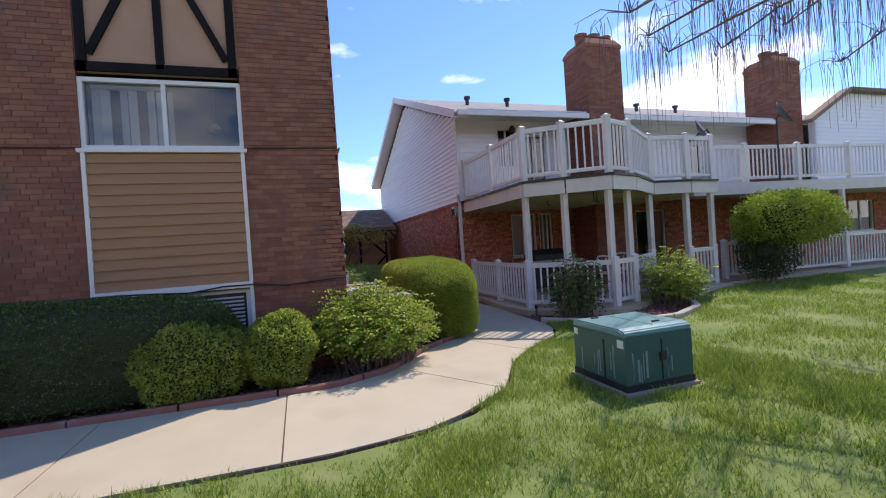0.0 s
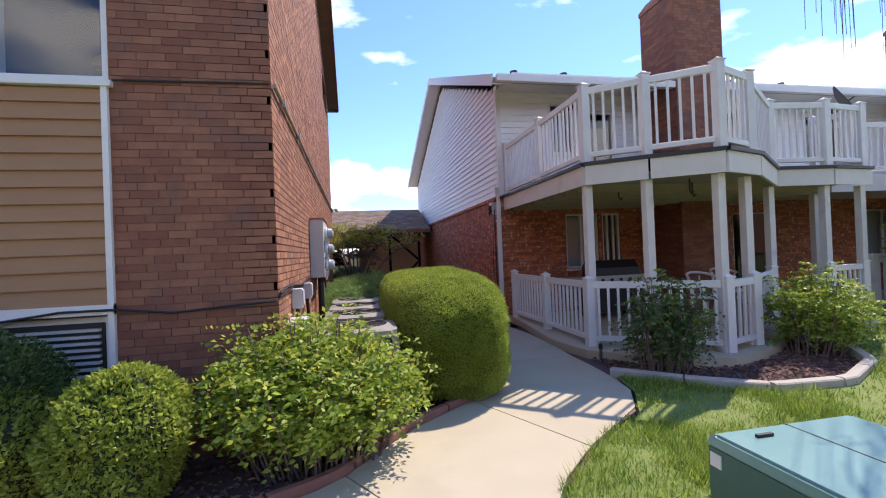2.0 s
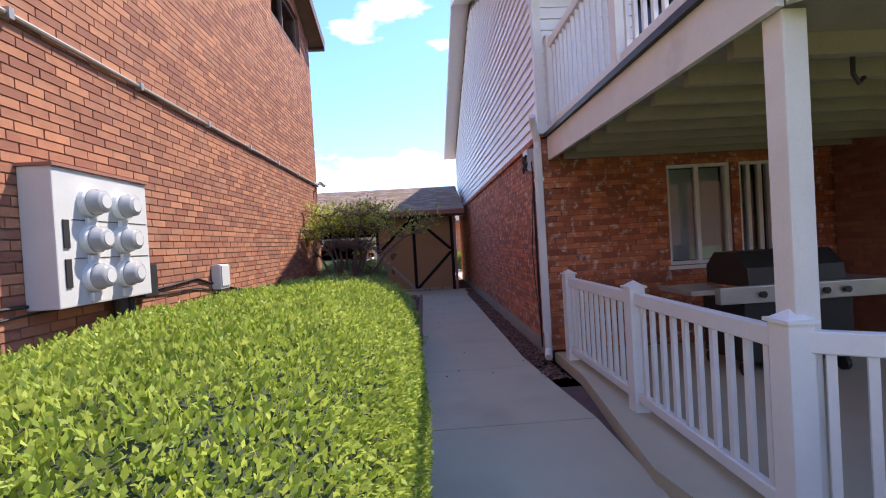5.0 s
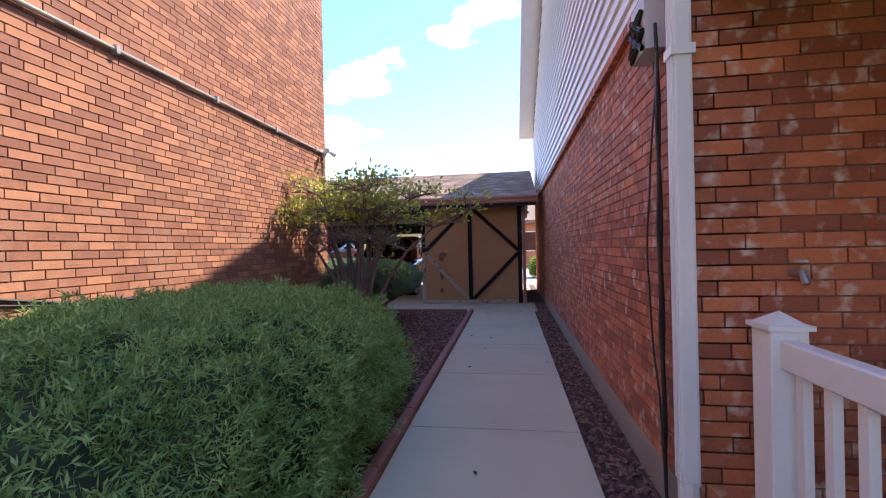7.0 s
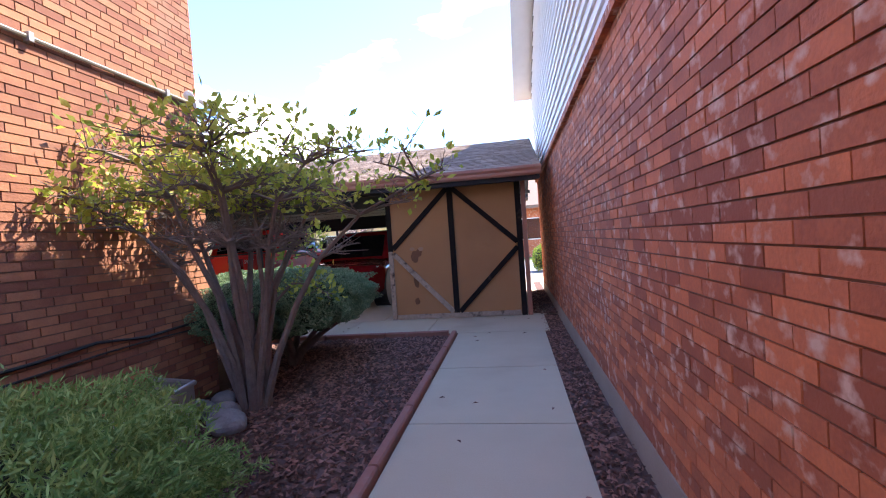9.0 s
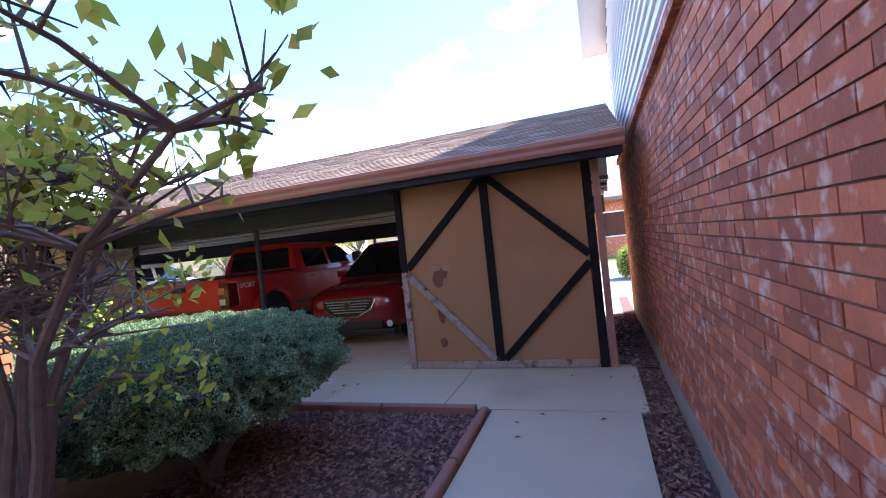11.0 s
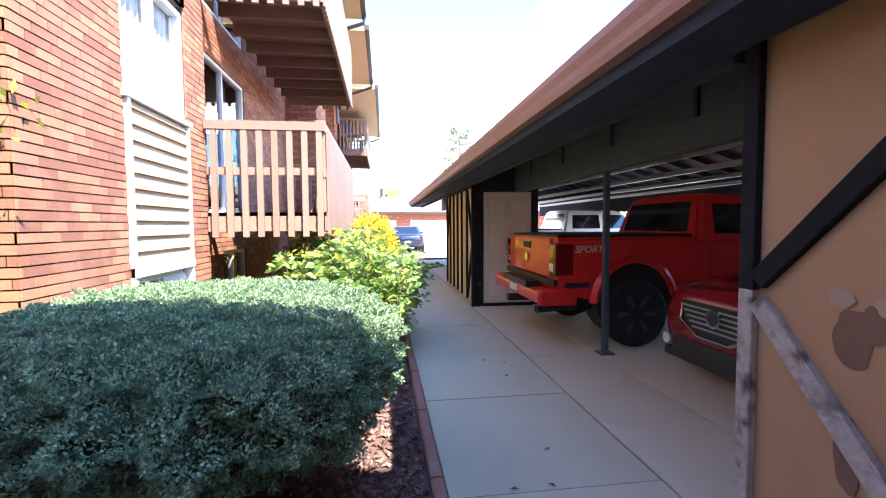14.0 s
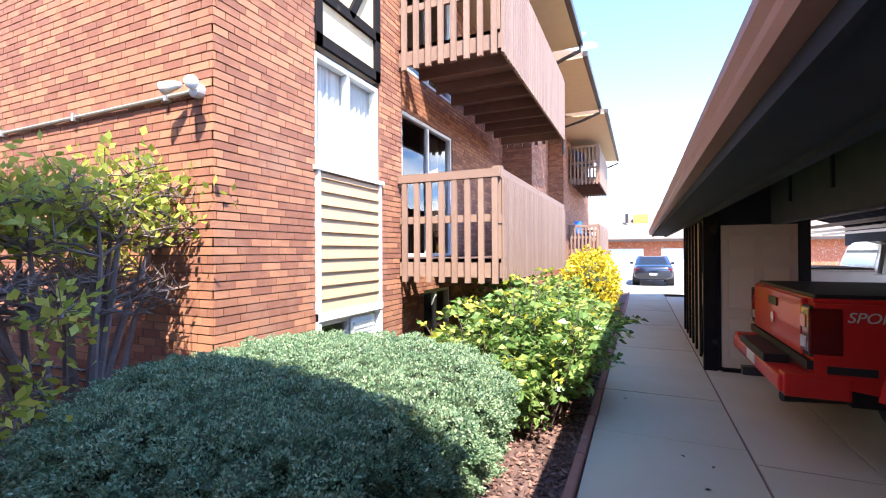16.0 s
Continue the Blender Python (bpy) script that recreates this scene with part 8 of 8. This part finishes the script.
for i in range(26):
    x, y = rngs.uniform(2.9, 3.95), rngs.uniform(9.5, 17.9)
    if i < 8:
        x, y = rngs.uniform(-3, 1.8), rngs.uniform(17.1, 18.1)
    bm = bmesh.new()
    a = rngs.uniform(0, 6)
    vs = [bm.verts.new((x + 0.03 * math.cos(a + k) * s, y + 0.03 * math.sin(a + k) * s, z)) for k, s, z in ((0, 1, 0.006), (1.3, 0.4, 0.014), (3.1, 0.8, 0.005), (4.6, 0.4, 0.012))]
    bm.faces.new(vs)
    single("dry_leaf", bm, M["chip"], "small curled brown leaf lying on the concrete", "leaf", "fallen leaves")


# ---- beyond the carport ----
def far_house(x0, x1, y0, y1, eave, ridge, wall_m, roof_m, label, doors=(), windows=(), face="s"):
    o = thing("far_house", ((x0 + x1) / 2, (y0 + y1) / 2, 0), label, "house", "houses around")
    part("wall", boxes((x0, x1, y0, y1, -0.1, eave)), wall_m, o)
    if face == "s":
        mid = (y0 + y1) / 2
        bm = extrude_x(bmesh.new(), [(y0 - 0.6, eave - 0.05), (mid, ridge), (y1 + 0.6, eave - 0.05), (y1 + 0.6, eave + 0.12), (mid, ridge + 0.16), (y0 - 0.6, eave + 0.12)], x0 - 0.5, x1 + 0.5)
    else:
        mid = (x0 + x1) / 2
        bm = extrude_y(bmesh.new(), [(x0 - 0.6, eave - 0.05), (mid, ridge), (x1 + 0.6, eave - 0.05), (x1 + 0.6, eave + 0.12), (mid, ridge + 0.16), (x0 - 0.6, eave + 0.12)], y0 - 0.5, y1 + 0.5)
    part("roof", bm, roof_m, o)
    for a, b, z0, z1 in doors:
        if face == "s":
            part("door", boxes((a, b, y0 - 0.03, y0 + 0.05, z0, z1)), M["white"], o)
        else:
            part("door", boxes((x1 - 0.05, x1 + 0.03, a, b, z0, z1)), M["white"], o)
    for a, b, z0, z1 in windows:
        if face == "s":
            w_ = part("window", boxes((a - 0.06, b + 0.06, y0 - 0.03, y0 + 0.03, z0 - 0.06, z1 + 0.06)), M["white"], o)
            part("pane", boxes((a, b, y0 - 0.04, y0 - 0.031, z0, z1)), M["glass_car"], w_)
        else:
            w_ = part("window", boxes((x1 - 0.03, x1 + 0.03, a - 0.06, b + 0.06, z0 - 0.06, z1 + 0.06)), M["white"], o)
            part("pane", boxes((x1 + 0.031, x1 + 0.04, a, b, z0, z1)), M["glass_car"], w_)
    return o


garage = far_house(-36, -28, 4, 30, 2.25, 4.3, M["brick_b"], M["shingle"], "low brick garage row with white doors and a brown roof", doors=((15.2, 17.6, 0, 1.75), (18.6, 21.2, 0, 1.75), (22, 24.6, 0, 1.75), (11.5, 14, 0, 1.75)), face="e")
part("gutter", boxes((-27.42, -27.3, 3.5, 30.5, 2.2, 2.34)), M["gutter_dark"], garage)
part("roof_vent", tube(bmesh.new(), [(-29.6, 16.6, 3.5), (-29.6, 16.6, 4.1)], 0.1, 8), M["metal_dark"], garage)
part("cooler", boxes((-30.4, -29.8, 17.0, 17.9, 3.5, 4.05)), M["orange"], garage)
far_house(-40, -20, 44, 54, 2.8, 5.2, M["stucco_cream"], M["shingle"], "tan stucco house with a brown roof across the drive", windows=((-36, -34, 1, 2.2), (-30, -28, 1, 2.2), (-25, -23.5, 1, 2.2)))
far_house(-14, -1, 46, 56, 2.9, 5.4, M["stucco_cream"], M["shingle_white"], "pale house with a grey roof across the drive", windows=((-12, -10, 1, 2.2), (-6, -4, 1, 2.2)))
far_house(2.5, 12, 36, 46, 2.7, 4.8, M["brick_b"], M["shingle"], "red brick house across the drive", windows=((4, 5.2, 1, 2.1), (7, 8.5, 1, 2.1)))
far_house(34, 52, 14, 24, 5.4, 8.2, M["siding_white"], M["shingle"], "white two-storey house row farther along the lawn", windows=((36, 37.5, 3.4, 4.6), (41, 42.5, 3.4, 4.6), (46, 47.5, 3.4, 4.6), (38, 39.5, 0.9, 2.1), (44, 45.5, 0.9, 2.1)))
fw = thing("garden_wall", (-20, 39, 0), "long tan block wall across the drive", "wall")
for i in range(18):
    x = -46 + i * 3.0
    part("wall_panel", boxes((x + 0.05, x + 2.95, 38.9, 39.1, -0.05, 1.5 + 0.03 * (i % 2))), M["stucco_cream"], fw)
    part("pier", boxes((x - 0.18, x + 0.05, 38.8, 39.2, -0.05, 1.7)), M["stucco"], fw)
for i, (x, y) in enumerate(((-24, 35.5), (-19.5, 36.5), (-15, 35.2), (-28.5, 36), (-34, 35.5), (-9.5, 36.5), (-5, 35.8))):
    tree("blossom_tree", (x, y), 4.2, 2.1, 3600, 0.13, M["blossom"] if i % 2 == 0 else M["leaf_tree"], "spring tree with pale pink blossom and bare limbs" if i % 2 == 0 else "spring tree with thin new leaves", 30 + i, trunk=0.16)
tree("bare_tree", (-33.5, 12.0), 6.0, 2.4, 1200, 0.1, M["twig"], "leafless street tree behind the garages", 44, trunk=0.16)
for i, (x, y, h) in enumerate(((-56, 27, 14.5), (-59.5, 30, 12.5))):
    o = thing("pine_tree", (x, y, 0), "tall open pine tree beyond the roofs", "tree", "distant pines")
    rng = random.Random(60 + i)
    tr, pts, nn = bmesh.new(), [], []
    tube(tr, [(x, y, -0.1), (x, y, h)], 0.25, 8, 0.05)
    for k in range(34):
        z = h * (0.3 + 0.68 * k / 34)
        L, a = (h - z) * 0.30 + 1.2, k * 2.4
        e = Vector((x + math.cos(a) * L, y + math.sin(a) * L, z + 0.3))
        tube(tr, [(x, y, z), e], 0.05, 4, 0.015, caps=False)
        for j in range(120):
            f = rng.uniform(0.35, 1.05)
            pts.append((x + (e.x - x) * f + rng.gauss(0, 0.25), y + (e.y - y) * f + rng.gauss(0, 0.25), z + 0.3 * f + rng.gauss(0, 0.18)))
    part("trunk", tr, M["bark"], o)
    pa = np.array(pts)
    leaf_mesh("crown", pa, np.zeros_like(pa), 0.34, 0.07, M["leaf_pine"], o, 70 + i, spread=1.0)
bush("boxwood", (4.75, 26.5, 0.4), (0.5, 0.5, 0.5), 2.2, 2600, 0.05, 0.02, M["leaf_bright"], "round green shrub beyond the gap", 81, shrink=0.85, group="clipped shrubs")
lp = thing("street_lamp", (-60, 31, 0), "thin dark street lamp post beyond the roofs", "street lamp")
part("post", tube(bmesh.new(), [(-60, 31, -0.1), (-60, 31, 7.5)], 0.09, 8, 0.05), M["metal_dark"], lp)
part("head", boxes((-60.4, -59.8, 30.85, 31.15, 7.45, 7.6)), M["metal_dark"], lp)

# Added out of view: cuts the sky light on porch and front wall.
single("wall_behind", boxes((-30, 45, -16.3, -16, -0.1, 6.5)), M["brick_a"], "unseen plain brick wall added behind the start to cut sky light", kind="structure")
